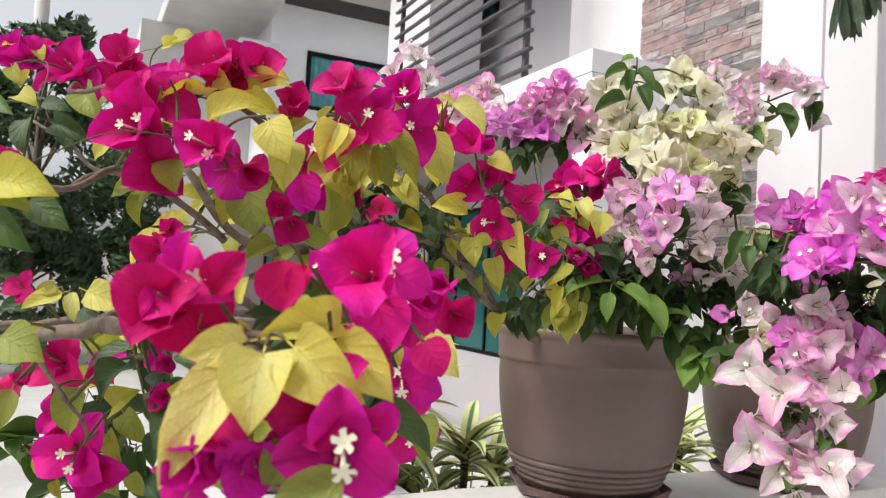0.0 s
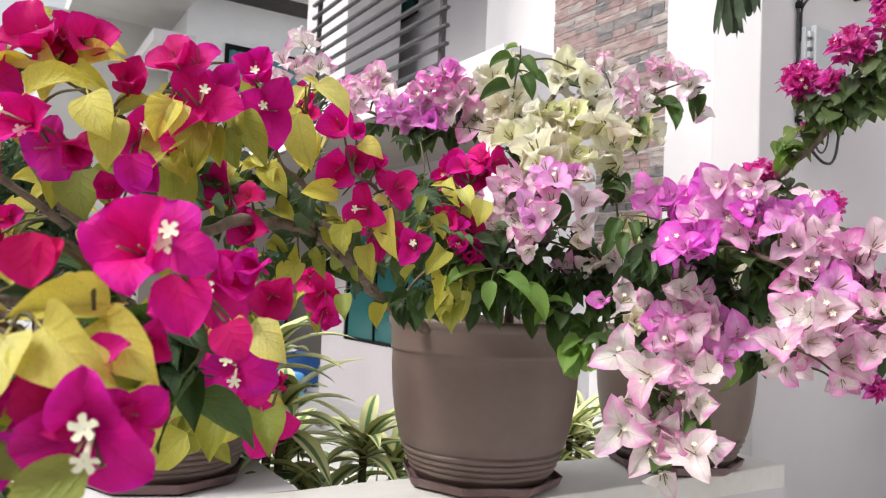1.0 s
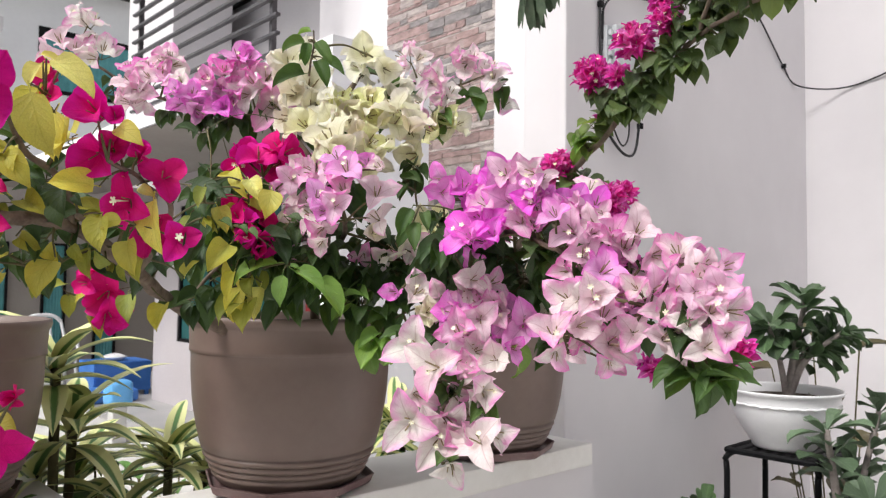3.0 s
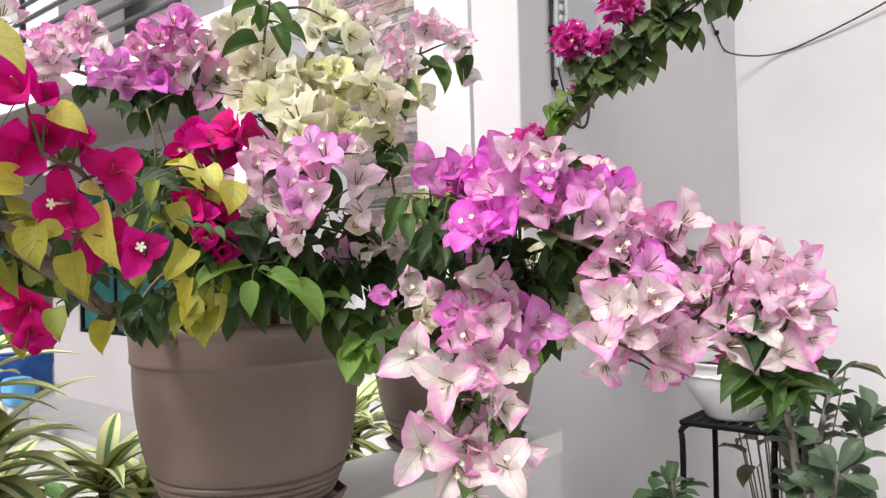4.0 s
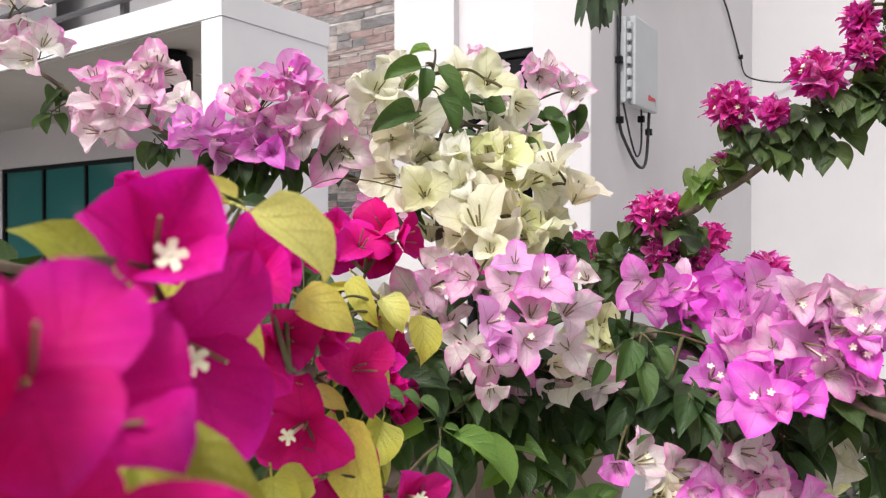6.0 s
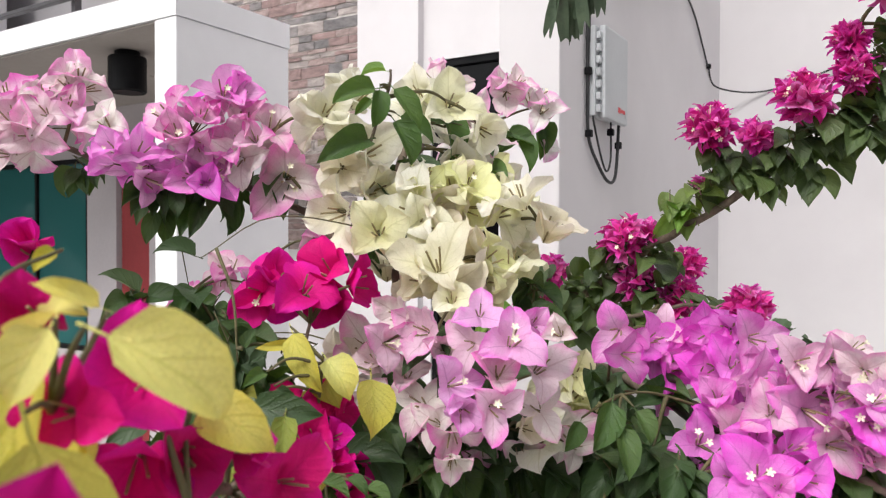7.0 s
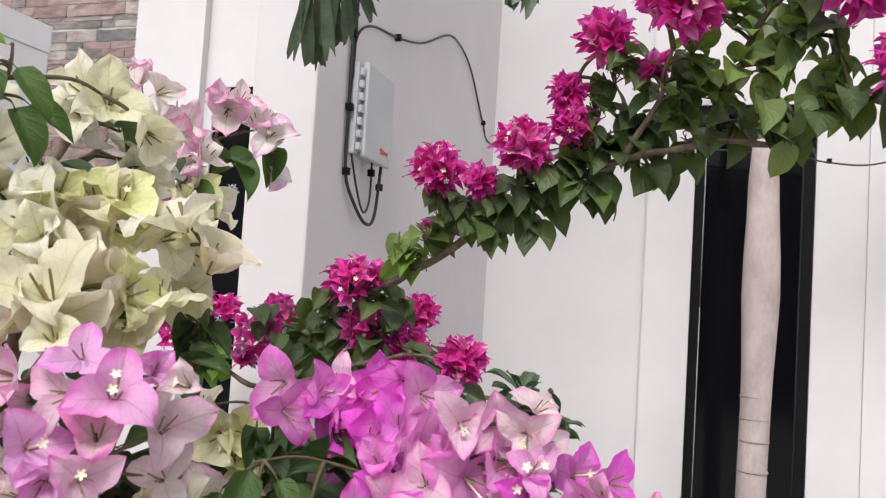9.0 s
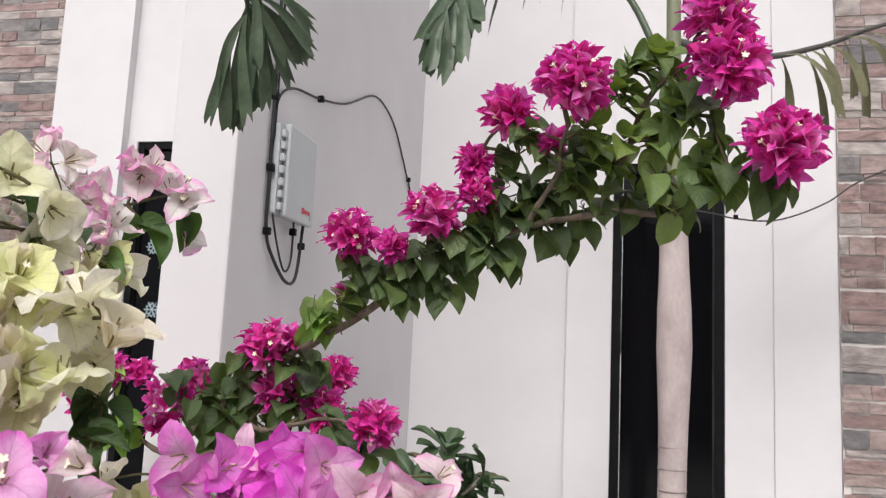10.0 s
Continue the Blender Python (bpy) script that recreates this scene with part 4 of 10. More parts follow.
B.bunch(0.681, 1.470, 1.746, 0.039, 4, PALE, size=0.036, tint=4)
B.bunch(0.734, 1.380, 1.688, 0.052, 10, PALE, size=0.036)
B.bunch(0.763, 1.356, 1.728, 0.028, 4, PALE, size=0.036)
B.bunch(0.766, 1.312, 1.682, 0.025, 3, PALE, size=0.036)
B.bunch(0.716, 1.394, 1.657, 0.026, 3, PALE, size=0.036)
B.bunch(0.762, 1.268, 1.644, 0.041, 9, VIOLET, size=0.034, tint=3)
B.bunch(0.789, 1.212, 1.676, 0.040, 9, PALE, size=0.035, tint=3)
B.bunch(0.812, 1.190, 1.710, 0.026, 4, VIOLET, size=0.034, tint=3)
B.bunch(0.825, 1.174, 1.662, 0.039, 7, PALE, size=0.035, tint=3)
B.bunch(0.793, 1.198, 1.637, 0.033, 6, VIOLET, size=0.034, tint=3)
B.bunch(0.850, 1.145, 1.634, 0.025, 2, PALE)
B.bunch(0.842, 1.160, 1.677, 0.021, 1, PALE)
B.bunch(0.845, 1.096, 1.685, 0.030, 3, CREAM, size=0.044, florets=0.15, tint=2)
B.bunch(0.860, 1.061, 1.652, 0.031, 3, CREAM, size=0.044, florets=0.15, tint=2)
B.bunch(0.877, 1.006, 1.589, 0.042, 7, CREAM, size=0.044, florets=0.15)
B.bunch(0.829, 1.017, 1.577, 0.028, 4, CREAM, size=0.044, florets=0.15, tint=1)
B.bunch(0.918, 0.984, 1.605, 0.039, 6, CREAM, size=0.044, florets=0.15)
B.bunch(0.957, 0.970, 1.596, 0.034, 4, CREAM, size=0.044, florets=0.15)
B.bunch(0.975, 1.062, 1.711, 0.037, 4, CREAM, size=0.044, florets=0.15, tint=2)
B.bunch(0.839, 0.958, 1.537, 0.033, 4, CREAM, size=0.044, florets=0.15, tint=0)
B.bunch(0.889, 0.944, 1.552, 0.029, 4, CREAM, size=0.044, florets=0.15)
B.bunch(0.986, 0.962, 1.584, 0.025, 2, CREAM, size=0.044, florets=0.15, tint=2)
B.bunch(0.997, 0.961, 1.550, 0.022, 2, CREAM, size=0.044, florets=0.15, tint=2)
B.bunch(1.033, 1.057, 1.670, 0.034, 4, CREAM, size=0.044, florets=0.15, tint=2)
B.bunch(0.858, 1.048, 1.618, 0.025, 2, CREAM, size=0.044, florets=0.15, tint=3)
B.bunch(1.141, 1.148, 1.769, 0.038, 4, PALE, size=0.038, tint=2)
B.bunch(1.176, 1.127, 1.742, 0.040, 4, PALE, size=0.038, tint=4)
B.bunch(1.257, 1.105, 1.785, 0.032, 4, PALE, size=0.038, tint=0)
B.bunch(1.292, 1.079, 1.760, 0.032, 4, PALE, size=0.038, tint=4)
B.bunch(1.133, 1.104, 1.682, 0.036, 4, PALE, size=0.038, tint=4)
B.bunch(1.338, 1.095, 1.711, 0.023, 2, PALE, size=0.038, tint=4)
B.bunch(1.192, 1.099, 1.702, 0.028, 3, PALE, size=0.038, tint=4)
B.bunch(1.202, 1.093, 1.651, 0.033, 3, CREAM)
B.bunch(1.161, 1.096, 1.627, 0.023, 1, CREAM)
B.bunch(0.974, 0.907, 1.438, 0.020, 3, CREAM, size=0.036)
B.bunch(0.981, 0.892, 1.387, 0.018, 3, CREAM, size=0.036)
B.bunch(0.913, 0.898, 1.390, 0.016, 2, CREAM, size=0.036)
B.bunch(0.985, 0.899, 1.414, 0.015, 1, CREAM, size=0.036)
B.leaves(0.830, 1.230, 1.616, 0.050, 28, DEEPSHADE, size=0.036, droop=0.9)
B.leaves(0.798, 1.269, 1.616, 0.037, 16, DEEPSHADE, size=0.036, droop=0.9)
B.leaves(0.763, 1.348, 1.633, 0.026, 7, DEEPSHADE, size=0.036, droop=0.9)
B.leaves(0.866, 1.163, 1.620, 0.023, 6, DEEPSHADE, size=0.036, droop=0.9)
B.leaves(0.706, 1.466, 1.689, 0.034, 8, DEEPSHADE, size=0.036, droop=0.9)
B.leaves(0.858, 1.062, 1.563, 0.018, 4, DEEPSHADE, size=0.036, droop=0.9)
B.leaves(0.974, 0.934, 1.519, 0.024, 8, DEEPSHADE, size=0.036, droop=0.9)
B.leaves(0.941, 0.915, 1.488, 0.020, 5, DEEPSHADE, size=0.036, droop=0.9)
B.leaves(0.871, 0.956, 1.369, 0.050, 16, DEEPSHADE, size=0.046, droop=0.6)
B.leaves(0.949, 0.947, 1.363, 0.051, 16, DEEPSHADE, size=0.046, droop=0.6)
B.leaves(0.854, 1.017, 1.361, 0.043, 6, DEEPSHADE, size=0.046, droop=0.6)
B.leaves(0.959, 1.016, 1.341, 0.036, 6, DEEPSHADE, size=0.046, droop=0.6)
B.leaves(0.982, 0.933, 1.355, 0.035, 7, DEEPSHADE, size=0.046, droop=0.6)
B.leaves(0.833, 0.948, 1.480, 0.049, 10, DEEPSHADE, size=0.046, droop=0.6)
B.leaves(0.889, 0.940, 1.419, 0.041, 10, DEEPSHADE, size=0.046, droop=0.6)
B.leaves(0.917, 1.058, 1.617, 0.047, 8, DEEPSHADE, size=0.046, droop=0.6)
B.leaves(1.066, 1.065, 1.643, 0.050, 8, DEEPSHADE, size=0.046, droop=0.6)
B.leaves(1.253, 1.095, 1.710, 0.016, 3, GREEN, size=0.055, droop=0.75)
B.leaves(1.329, 1.080, 1.737, 0.016, 3, GREEN, size=0.055, droop=0.75)
B.leaves(1.169, 1.108, 1.651, 0.017, 3, GREEN, size=0.055, droop=0.75)
B.leaves(0.998, 1.052, 1.692, 0.018, 2, GREEN, size=0.055, droop=0.75)
B.leaves(0.831, 0.961, 1.336, 0.024, 2, BRIGHT, size=0.05, droop=0.6)
B.leaves(0.854, 0.944, 1.313, 0.018, 2, BRIGHT, size=0.05, droop=0.6)
B.branch([(0.847, 1.040, 1.659), (0.841, 1.024, 1.686), (0.835, 1.009, 1.708), (0.833, 1.007, 1.719)], 0.0018, 0.0010)
B.leaf_at((0.830, 1.016, 1.705), (0.832, 1.025, 1.668), GREEN, face=(-0.55, -0.75, 0.35), wide=0.92)
B.leaf_at((0.835, 1.009, 1.706), (0.856, 0.991, 1.666), GREEN, face=(-0.55, -0.75, 0.35), wide=0.92)
B.leaf_at((0.840, 1.011, 1.679), (0.855, 0.999, 1.634), GREEN, face=(-0.55, -0.75, 0.35), wide=0.92)
B.leaf_at((0.858, 1.019, 1.685), (0.881, 0.992, 1.657), GREEN, face=(-0.55, -0.75, 0.35), wide=0.92)
B.leaf_at((0.831, 1.016, 1.703), (0.807, 1.051, 1.688), GREEN, face=(-0.55, -0.75, 0.35), wide=0.92)
B.leaf_at((0.844, 1.034, 1.699), (0.836, 1.049, 1.682), GREEN, face=(-0.55, -0.75, 0.35), wide=0.92)
B.leaf_at((0.841, 1.031, 1.661), (0.796, 1.059, 1.635), GREEN, face=(-0.55, -0.75, 0.35), wide=0.92)
B.leaf_at((0.833, 1.008, 1.717), (0.818, 1.029, 1.712), BRIGHT, face=(-0.3, -0.5, 0.8))
B.leaf_at((0.697, 1.091, 1.555), (0.669, 1.113, 1.559), DEEPSHADE, face=(-0.4, -0.5, 0.75))
B.leaf_at((0.699, 1.053, 1.476), (0.711, 1.035, 1.455), DEEPSHADE, face=(-0.4, -0.5, 0.75))
B.leaf_at((0.702, 1.051, 1.485), (0.712, 1.045, 1.501), DEEPSHADE, face=(-0.4, -0.5, 0.75))
B.leaf_at((0.718, 1.036, 1.488), (0.704, 1.046, 1.472), DEEPSHADE, face=(-0.4, -0.5, 0.75))
B.leaf_at((0.766, 0.964, 1.371), (0.712, 1.003, 1.338), BRIGHT, face=(-0.45, -0.45, 0.8), wide=0.9)
B.leaf_at((0.754, 0.946, 1.359), (0.749, 0.946, 1.310), BRIGHT, face=(-0.45, -0.45, 0.8), wide=0.9)
B.leaf_at((0.767, 0.949, 1.363), (0.802, 0.914, 1.324), BRIGHT, face=(-0.45, -0.45, 0.8), wide=0.9)
B.leaf_at((0.804, 0.956, 1.349), (0.833, 0.921, 1.294), BRIGHT, face=(-0.45, -0.45, 0.8), wide=0.9)
B.leaf_at((0.764, 0.952, 1.366), (0.778, 0.940, 1.359), BRIGHT, face=(-0.45, -0.45, 0.8), wide=0.9)
B.leaf_at((0.736, 1.035, 1.342), (0.729, 1.033, 1.286), YELLOW, wide=0.85)
B.leaf_at((0.767, 1.025, 1.343), (0.756, 1.026, 1.288), YELLOW, wide=0.85)
B.leaf_at((0.722, 1.093, 1.344), (0.710, 1.095, 1.295), GREEN)
B.leaf_at((0.734, 1.085, 1.341), (0.717, 1.088, 1.273), GREEN)
B.leaf_at((0.737, 1.106, 1.333), (0.716, 1.114, 1.290), GREEN)
B.leaf_at((0.844, 1.026, 1.334), (0.854, 1.012, 1.294), DEEPSHADE)
B.leaf_at((0.883, 0.989, 1.319), (0.896, 0.966, 1.265), DEEPSHADE)
B.leaf_at((0.923, 0.990, 1.309), (0.941, 0.961, 1.259), DEEPSHADE)
B.leaf_at((0.863, 1.007, 1.320), (0.868, 0.994, 1.266), DEEPSHADE)
B.leaf_at((0.808, 1.054, 1.323), (0.794, 1.058, 1.271), DEEPSHADE)
B.leaves(0.791, 1.005, 1.369, 0.020, 8, DEEPSHADE, size=0.046, droop=0.5)
B.leaves(0.833, 0.976, 1.357, 0.020, 8, DEEPSHADE, size=0.046, droop=0.5)
B.leaves(0.875, 0.944, 1.351, 0.021, 8, DEEPSHADE, size=0.046, droop=0.5)
B.leaves(0.918, 0.909, 1.356, 0.022, 8, DEEPSHADE, size=0.046, droop=0.5)
B.leaves(0.955, 0.887, 1.371, 0.017, 6, DEEPSHADE, size=0.046, droop=0.5)
B.leaf_at((0.653, 0.933, 1.419), (0.663, 0.915, 1.408), GREEN, face=(-0.3, -0.4, 0.9))
B.leaf_at((0.685, 0.922, 1.408), (0.692, 0.905, 1.395), GREEN, face=(-0.3, -0.4, 0.9))
B.leaf_at((0.680, 0.932, 1.415), (0.685, 0.918, 1.401), GREEN, face=(-0.3, -0.4, 0.9))
B.bunch(0.885, 0.975, 1.538, 0.019, 4, CREAM, size=0.036, tint=3)
B.bunch(0.900, 0.947, 1.530, 0.019, 4, CREAM, size=0.036, tint=0)
B.bunch(0.870, 0.998, 1.528, 0.016, 4, CREAM, size=0.036, tint=3)
B.bunch(0.919, 0.934, 1.546, 0.014, 3, CREAM, size=0.036, tint=0)
B.bunch(0.846, 1.068, 1.455, 0.016, 4, CREAM, size=0.036, tint=3)
B.bunch(0.920, 1.369, 1.488, 0.026, 6, PALE, size=0.036, tint=1)
B.bunch(0.952, 1.345, 1.529, 0.025, 5, PALE, size=0.036, tint=1)
B.bunch(0.958, 1.311, 1.515, 0.017, 3, PALE, size=0.036)
B.bunch(1.008, 1.246, 1.571, 0.021, 5, PALE, size=0.036, tint=1)
B.bunch(1.012, 1.195, 1.558, 0.017, 3, PALE, size=0.036, tint=3)
B.leaves(0.840, 1.196, 1.473, 0.018, 5, GREEN, size=0.05)
B.leaves(0.854, 1.254, 1.486, 0.017, 4, GREEN, size=0.05)
B.leaves(0.885, 1.226, 1.497, 0.017, 4, GREEN, size=0.05)
B.bunch(0.842, 1.068, 1.637, 0.024, 4, CREAM, size=0.042, face=(-0.6, -0.3, 0.6), florets=0.15, tint=3)
B.bunch(0.825, 1.061, 1.597, 0.019, 3, CREAM, size=0.042, face=(-0.6, -0.3, 0.6), florets=0.15, tint=3)
B.bunch(0.922, 1.000, 1.702, 0.020, 3, CREAM, size=0.042, face=(-0.6, -0.3, 0.6), florets=0.15, tint=2)
B.bunch(0.946, 0.978, 1.679, 0.017, 2, CREAM, size=0.042, face=(-0.6, -0.3, 0.6), florets=0.15, tint=2)
B.bunch(0.863, 1.075, 1.702, 0.025, 3, CREAM, size=0.042, face=(-0.6, -0.3, 0.6), florets=0.15, tint=2)
B.bunch(0.885, 1.001, 1.623, 0.014, 1, CREAM, size=0.042, face=(-0.6, -0.3, 0.6), florets=0.15, tint=2)
B.bunch(0.938, 0.903, 1.578, 0.009, 1, CREAM, size=0.042, face=(-0.6, -0.3, 0.6), florets=0.15, tint=3)
B.bunch(0.923, 0.923, 1.607, 0.011, 1, CREAM, size=0.042, face=(-0.6, -0.3, 0.6), florets=0.15, tint=2)
B.bunch(0.903, 1.021, 1.523, 0.016, 4, CREAM, size=0.038, tint=3)
B.bunch(0.926, 0.988, 1.524, 0.015, 4, CREAM, size=0.038, tint=3)
B.bunch(0.900, 1.058, 1.537, 0.016, 3, CREAM, size=0.038, tint=0)
# flowers, then inner leaves whose darker tint carries painted shade
B.bloom((0.789, 0.945, 1.498), (-0.97, -0.03, 0.23), 2.56, 0.0338, 3, 0, PALE, 0.0066)
B.bloom((0.792, 0.972, 1.508), (-0.98, -0.06, 0.20), 2.49, 0.0284, 0, 0, PALE, 0.0066)
B.bloom((0.777, 0.967, 1.487), (-0.48, -0.87, 0.05), 0.59, 0.0308, 3, 1, PALE, 0.0066)
B.bloom((0.845, 1.048, 1.473), (-0.92, -0.16, 0.37), 2.18, 0.0396, 2, 0, PALE, 0.0066)
B.bloom((0.824, 1.019, 1.462), (-0.91, -0.05, 0.42), 1.73, 0.0342, 1, 0, PALE, 0.0066)
B.bloom((0.812, 0.931, 1.522), (-0.71, -0.40, 0.58), 1.89, 0.0282, 0, 0, CREAM, 0.0066)
B.bloom((0.802, 0.899, 1.515), (-0.72, -0.45, 0.53), 1.67, 0.0270, 3, 0, VIOLET, 0.0066)
B.bloom((0.803, 0.931, 1.482), (-0.75, -0.64, 0.17), 0.59, 0.0309, 1, 1, PALE, 0.0066)
B.bloom((0.782, 0.910, 1.461), (-0.45, -0.83, 0.33), 0.02, 0.0295, 3, 1, VIOLET, 0.0066)
B.bloom((0.790, 0.902, 1.490), (-1.00, -0.10, 0.02), 0.23, 0.0266, 3, 0, PALE, 0.0066)
B.bloom((0.797, 0.868, 1.496), (-0.61, -0.56, 0.56), 1.26, 0.0359, 3, 2, VIOLET, 0.0066)
B.bloom((0.831, 0.867, 1.504), (-0.59, -0.67, 0.45), 2.99, 0.0274, 3, 0, VIOLET, 0.0066)
B.bloom((0.849, 0.868, 1.468), (-0.44, -0.72, 0.54), 0.21, 0.0375, 1, 0, PALE, 0.0066)
B.bloom((0.802, 0.882, 1.469), (-0.63, -0.51, 0.58), 0.55, 0.0325, 1, 0, PALE, 0.0066)
B.bloom((0.788, 0.878, 1.444), (-0.58, -0.81, -0.03), 2.45, 0.0317, 3, 1, PALE, 0.0066)
B.bloom((0.788, 0.906, 1.437), (-0.79, -0.61, -0.08), 4.27, 0.0325, 3, 0, VIOLET, 0.0066)
B.bloom((0.797, 0.953, 1.440), (-0.88, -0.16, 0.44), 4.61, 0.0376, 2, 0, PALE, 0.0066)
B.bloom((0.808, 0.972, 1.459), (-0.67, -0.47, 0.57), 2.28, 0.0291, 1, 0, PALE, 0.0066)
B.bloom((0.850, 0.873, 1.435), (-0.85, -0.21, 0.48), 3.02, 0.0315, 0, 0, PALE, 0.0066)
B.bloom((0.835, 0.848, 1.498), (-0.89, -0.16, 0.43), 3.80, 0.0240, 0, 1, PALE, 0.0066)
B.bloom((0.984, 0.893, 1.440), (-0.87, -0.39, 0.29), 0.97, 0.0341, 1, 0, CREAM, 0.0066)
B.bloom((0.798, 1.023, 1.408), (-0.97, -0.03, 0.24), 4.76, 0.0366, 0, 1, PALE, 0.0066)
B.bloom((0.802, 1.008, 1.428), (-0.99, -0.10, 0.07), 5.30, 0.0364, 1, 0, PALE, 0.0066)
B.bloom((0.799, 1.006, 1.395), (-0.79, -0.49, -0.36), 5.52, 0.0361, 0, 0, PALE, 0.0066)
B.bloom((0.802, 0.979, 1.413), (-0.73, -0.39, 0.56), 4.60, 0.0322, 1, 0, PALE, 0.0066)
B.bloom((0.794, 0.920, 1.414), (-0.77, -0.48, -0.43), 2.32, 0.0303, 1, 0, PALE, 0.0066)
B.bloom((0.794, 0.919, 1.396), (-0.73, -0.46, -0.50), 2.51, 0.0242, 2, 0, PALE, 0.0066)
B.bloom((0.798, 0.938, 1.424), (-0.94, -0.10, 0.32), 0.69, 0.0278, 0, 0, PALE, 0.0066)
B.bloom((0.927, 0.881, 1.399), (-0.74, -0.67, 0.08), 0.31, 0.0386, 2, 0, PALE, 0.0066)
B.bloom((0.929, 0.871, 1.385), (-0.70, -0.62, 0.36), 0.07, 0.0279, 2, 0, PALE, 0.0066)
B.bloom((0.860, 0.888, 1.413), (-0.48, -0.87, 0.06), 3.53, 0.0258, 3, 0, CREAM, 0.0066)
B.bloom((0.853, 1.028, 1.437), (-0.59, -0.72, 0.36), 4.95, 0.0287, 0, 0, PALE, 0.0066)
B.bloom((0.876, 0.934, 1.383), (-0.66, -0.62, -0.43), 1.18, 0.0261, 1, 0, PALE, 0.0066)
B.bloom((0.898, 0.912, 1.381), (-0.66, -0.62, -0.43), 0.50, 0.0264, 0, 0, PALE, 0.0066)
B.leaves(0.872, 1.087, 1.336, 0.045, 12, DEEPSHADE, size=0.05, droop=0.5)
B.leaves(0.925, 1.032, 1.328, 0.045, 12, DEEPSHADE, size=0.05, droop=0.5)
B.leaves(0.960, 0.967, 1.339, 0.045, 12, DEEPSHADE, size=0.05, droop=0.5)
B.leaves(0.995, 0.903, 1.333, 0.045, 12, DEEPSHADE, size=0.05, droop=0.5)
B.leaves(1.045, 0.855, 1.363, 0.040, 10, DEEPSHADE, size=0.05, droop=0.5)
B.leaves(1.053, 0.882, 1.396, 0.035, 8, DEEPSHADE, size=0.05, droop=0.5)
B.leaves(1.029, 0.926, 1.400, 0.030, 7, DEEPSHADE, size=0.05, droop=0.5)
B.leaves(0.920, 1.083, 1.368, 0.030, 8, DEEPSHADE, size=0.05, droop=0.5)
B.leaves(0.882, 0.946, 1.304, 0.040, 10, DEEPSHADE, size=0.05, droop=0.5)
B.leaves(0.840, 0.972, 1.344, 0.035, 9, DEEPSHADE, size=0.05, droop=0.5)
B.leaves(0.815, 1.010, 1.378, 0.030, 8, DEEPSHADE, size=0.05, droop=0.5)
B.done()

# ---- pink bougainvillea in the smaller pot ----
C = Shrub("bougainvillea with pale pink and violet bracts spilling over the coping", (1.4, 1.19, 1.24), 22)
C.branch([(1.380, 1.170, 1.200), (1.300, 1.080, 1.360), (1.150, 0.950, 1.420), (1.000, 0.800, 1.420), (0.920, 0.700, 1.420)], 0.0090, 0.0040)
C.branch([(1.000, 0.800, 1.420), (0.930, 0.660, 1.400), (0.900, 0.580, 1.370), (0.860, 0.500, 1.330)], 0.0040, 0.0020)
C.branch([(1.380, 1.170, 1.200), (1.250, 1.050, 1.320), (1.050, 0.880, 1.340), (0.920, 0.780, 1.280), (0.860, 0.740, 1.200), (0.820, 0.700, 1.140)], 0.0060, 0.0018)
C.bunch(1.139, 0.771, 1.351, 0.027, 6, CREAM, size=0.036, face=(-0.75, -0.5, 0.2), florets=0.2, tint=1)
C.bunch(1.113, 0.726, 1.311, 0.029, 7, CREAM, size=0.036, face=(-0.75, -0.5, 0.2), florets=0.2, tint=1)
C.bunch(1.109, 0.702, 1.284, 0.024, 5, CREAM, size=0.036, face=(-0.75, -0.5, 0.2), florets=0.2, tint=4)
C.bunch(1.123, 0.804, 1.366, 0.021, 3, CREAM, size=0.036, face=(-0.75, -0.5, 0.2), florets=0.2, tint=0)
C.bunch(1.105, 1.014, 1.432, 0.018, 2, CREAM, size=0.036, face=(-0.75, -0.5, 0.2), florets=0.2)
C.bunch(1.102, 0.740, 1.269, 0.019, 3, CREAM, size=0.036, face=(-0.75, -0.5, 0.2), florets=0.2, tint=3)
C.leaves(1.118, 0.810, 1.336, 0.030, 6, DEEPSHADE, size=0.046)
C.leaves(1.127, 0.698, 1.331, 0.029, 7, DEEPSHADE, size=0.046)
C.leaves(1.094, 0.665, 1.301, 0.025, 6, DEEPSHADE, size=0.046)
C.leaves(1.102, 0.835, 1.307, 0.027, 6, DEEPSHADE, size=0.046)
C.leaves(1.105, 0.773, 1.252, 0.022, 5, DEEPSHADE, size=0.046)
C.leaves(0.978, 0.725, 1.347, 0.035, 12, DEEPSHADE, size=0.045)
C.leaves(0.957, 0.746, 1.377, 0.030, 8, DEEPSHADE, size=0.045)
C.leaves(0.958, 0.670, 1.368, 0.026, 8, DEEPSHADE, size=0.045)
C.leaves(0.971, 0.847, 1.359, 0.041, 12, DEEPSHADE, size=0.045)
C.leaves(0.998, 0.732, 1.317, 0.028, 8, DEEPSHADE, size=0.045)
C.leaves(0.962, 0.771, 1.301, 0.028, 8, DEEPSHADE, size=0.045)
C.leaves(0.940, 0.507, 1.336, 0.050, 12, DEEPSHADE, size=0.045)
C.leaves(0.927, 0.563, 1.360, 0.032, 8, DEEPSHADE, size=0.045)
C.leaves(0.907, 0.443, 1.303, 0.035, 8, DEEPSHADE, size=0.045)
C.leaves(0.894, 0.765, 1.274, 0.029, 8, DEEPSHADE, size=0.045)
C.leaves(0.942, 0.657, 1.389, 0.028, 7, DEEPSHADE, size=0.045)
C.leaves(0.851, 0.714, 1.212, 0.015, 4, GREEN, size=0.042)
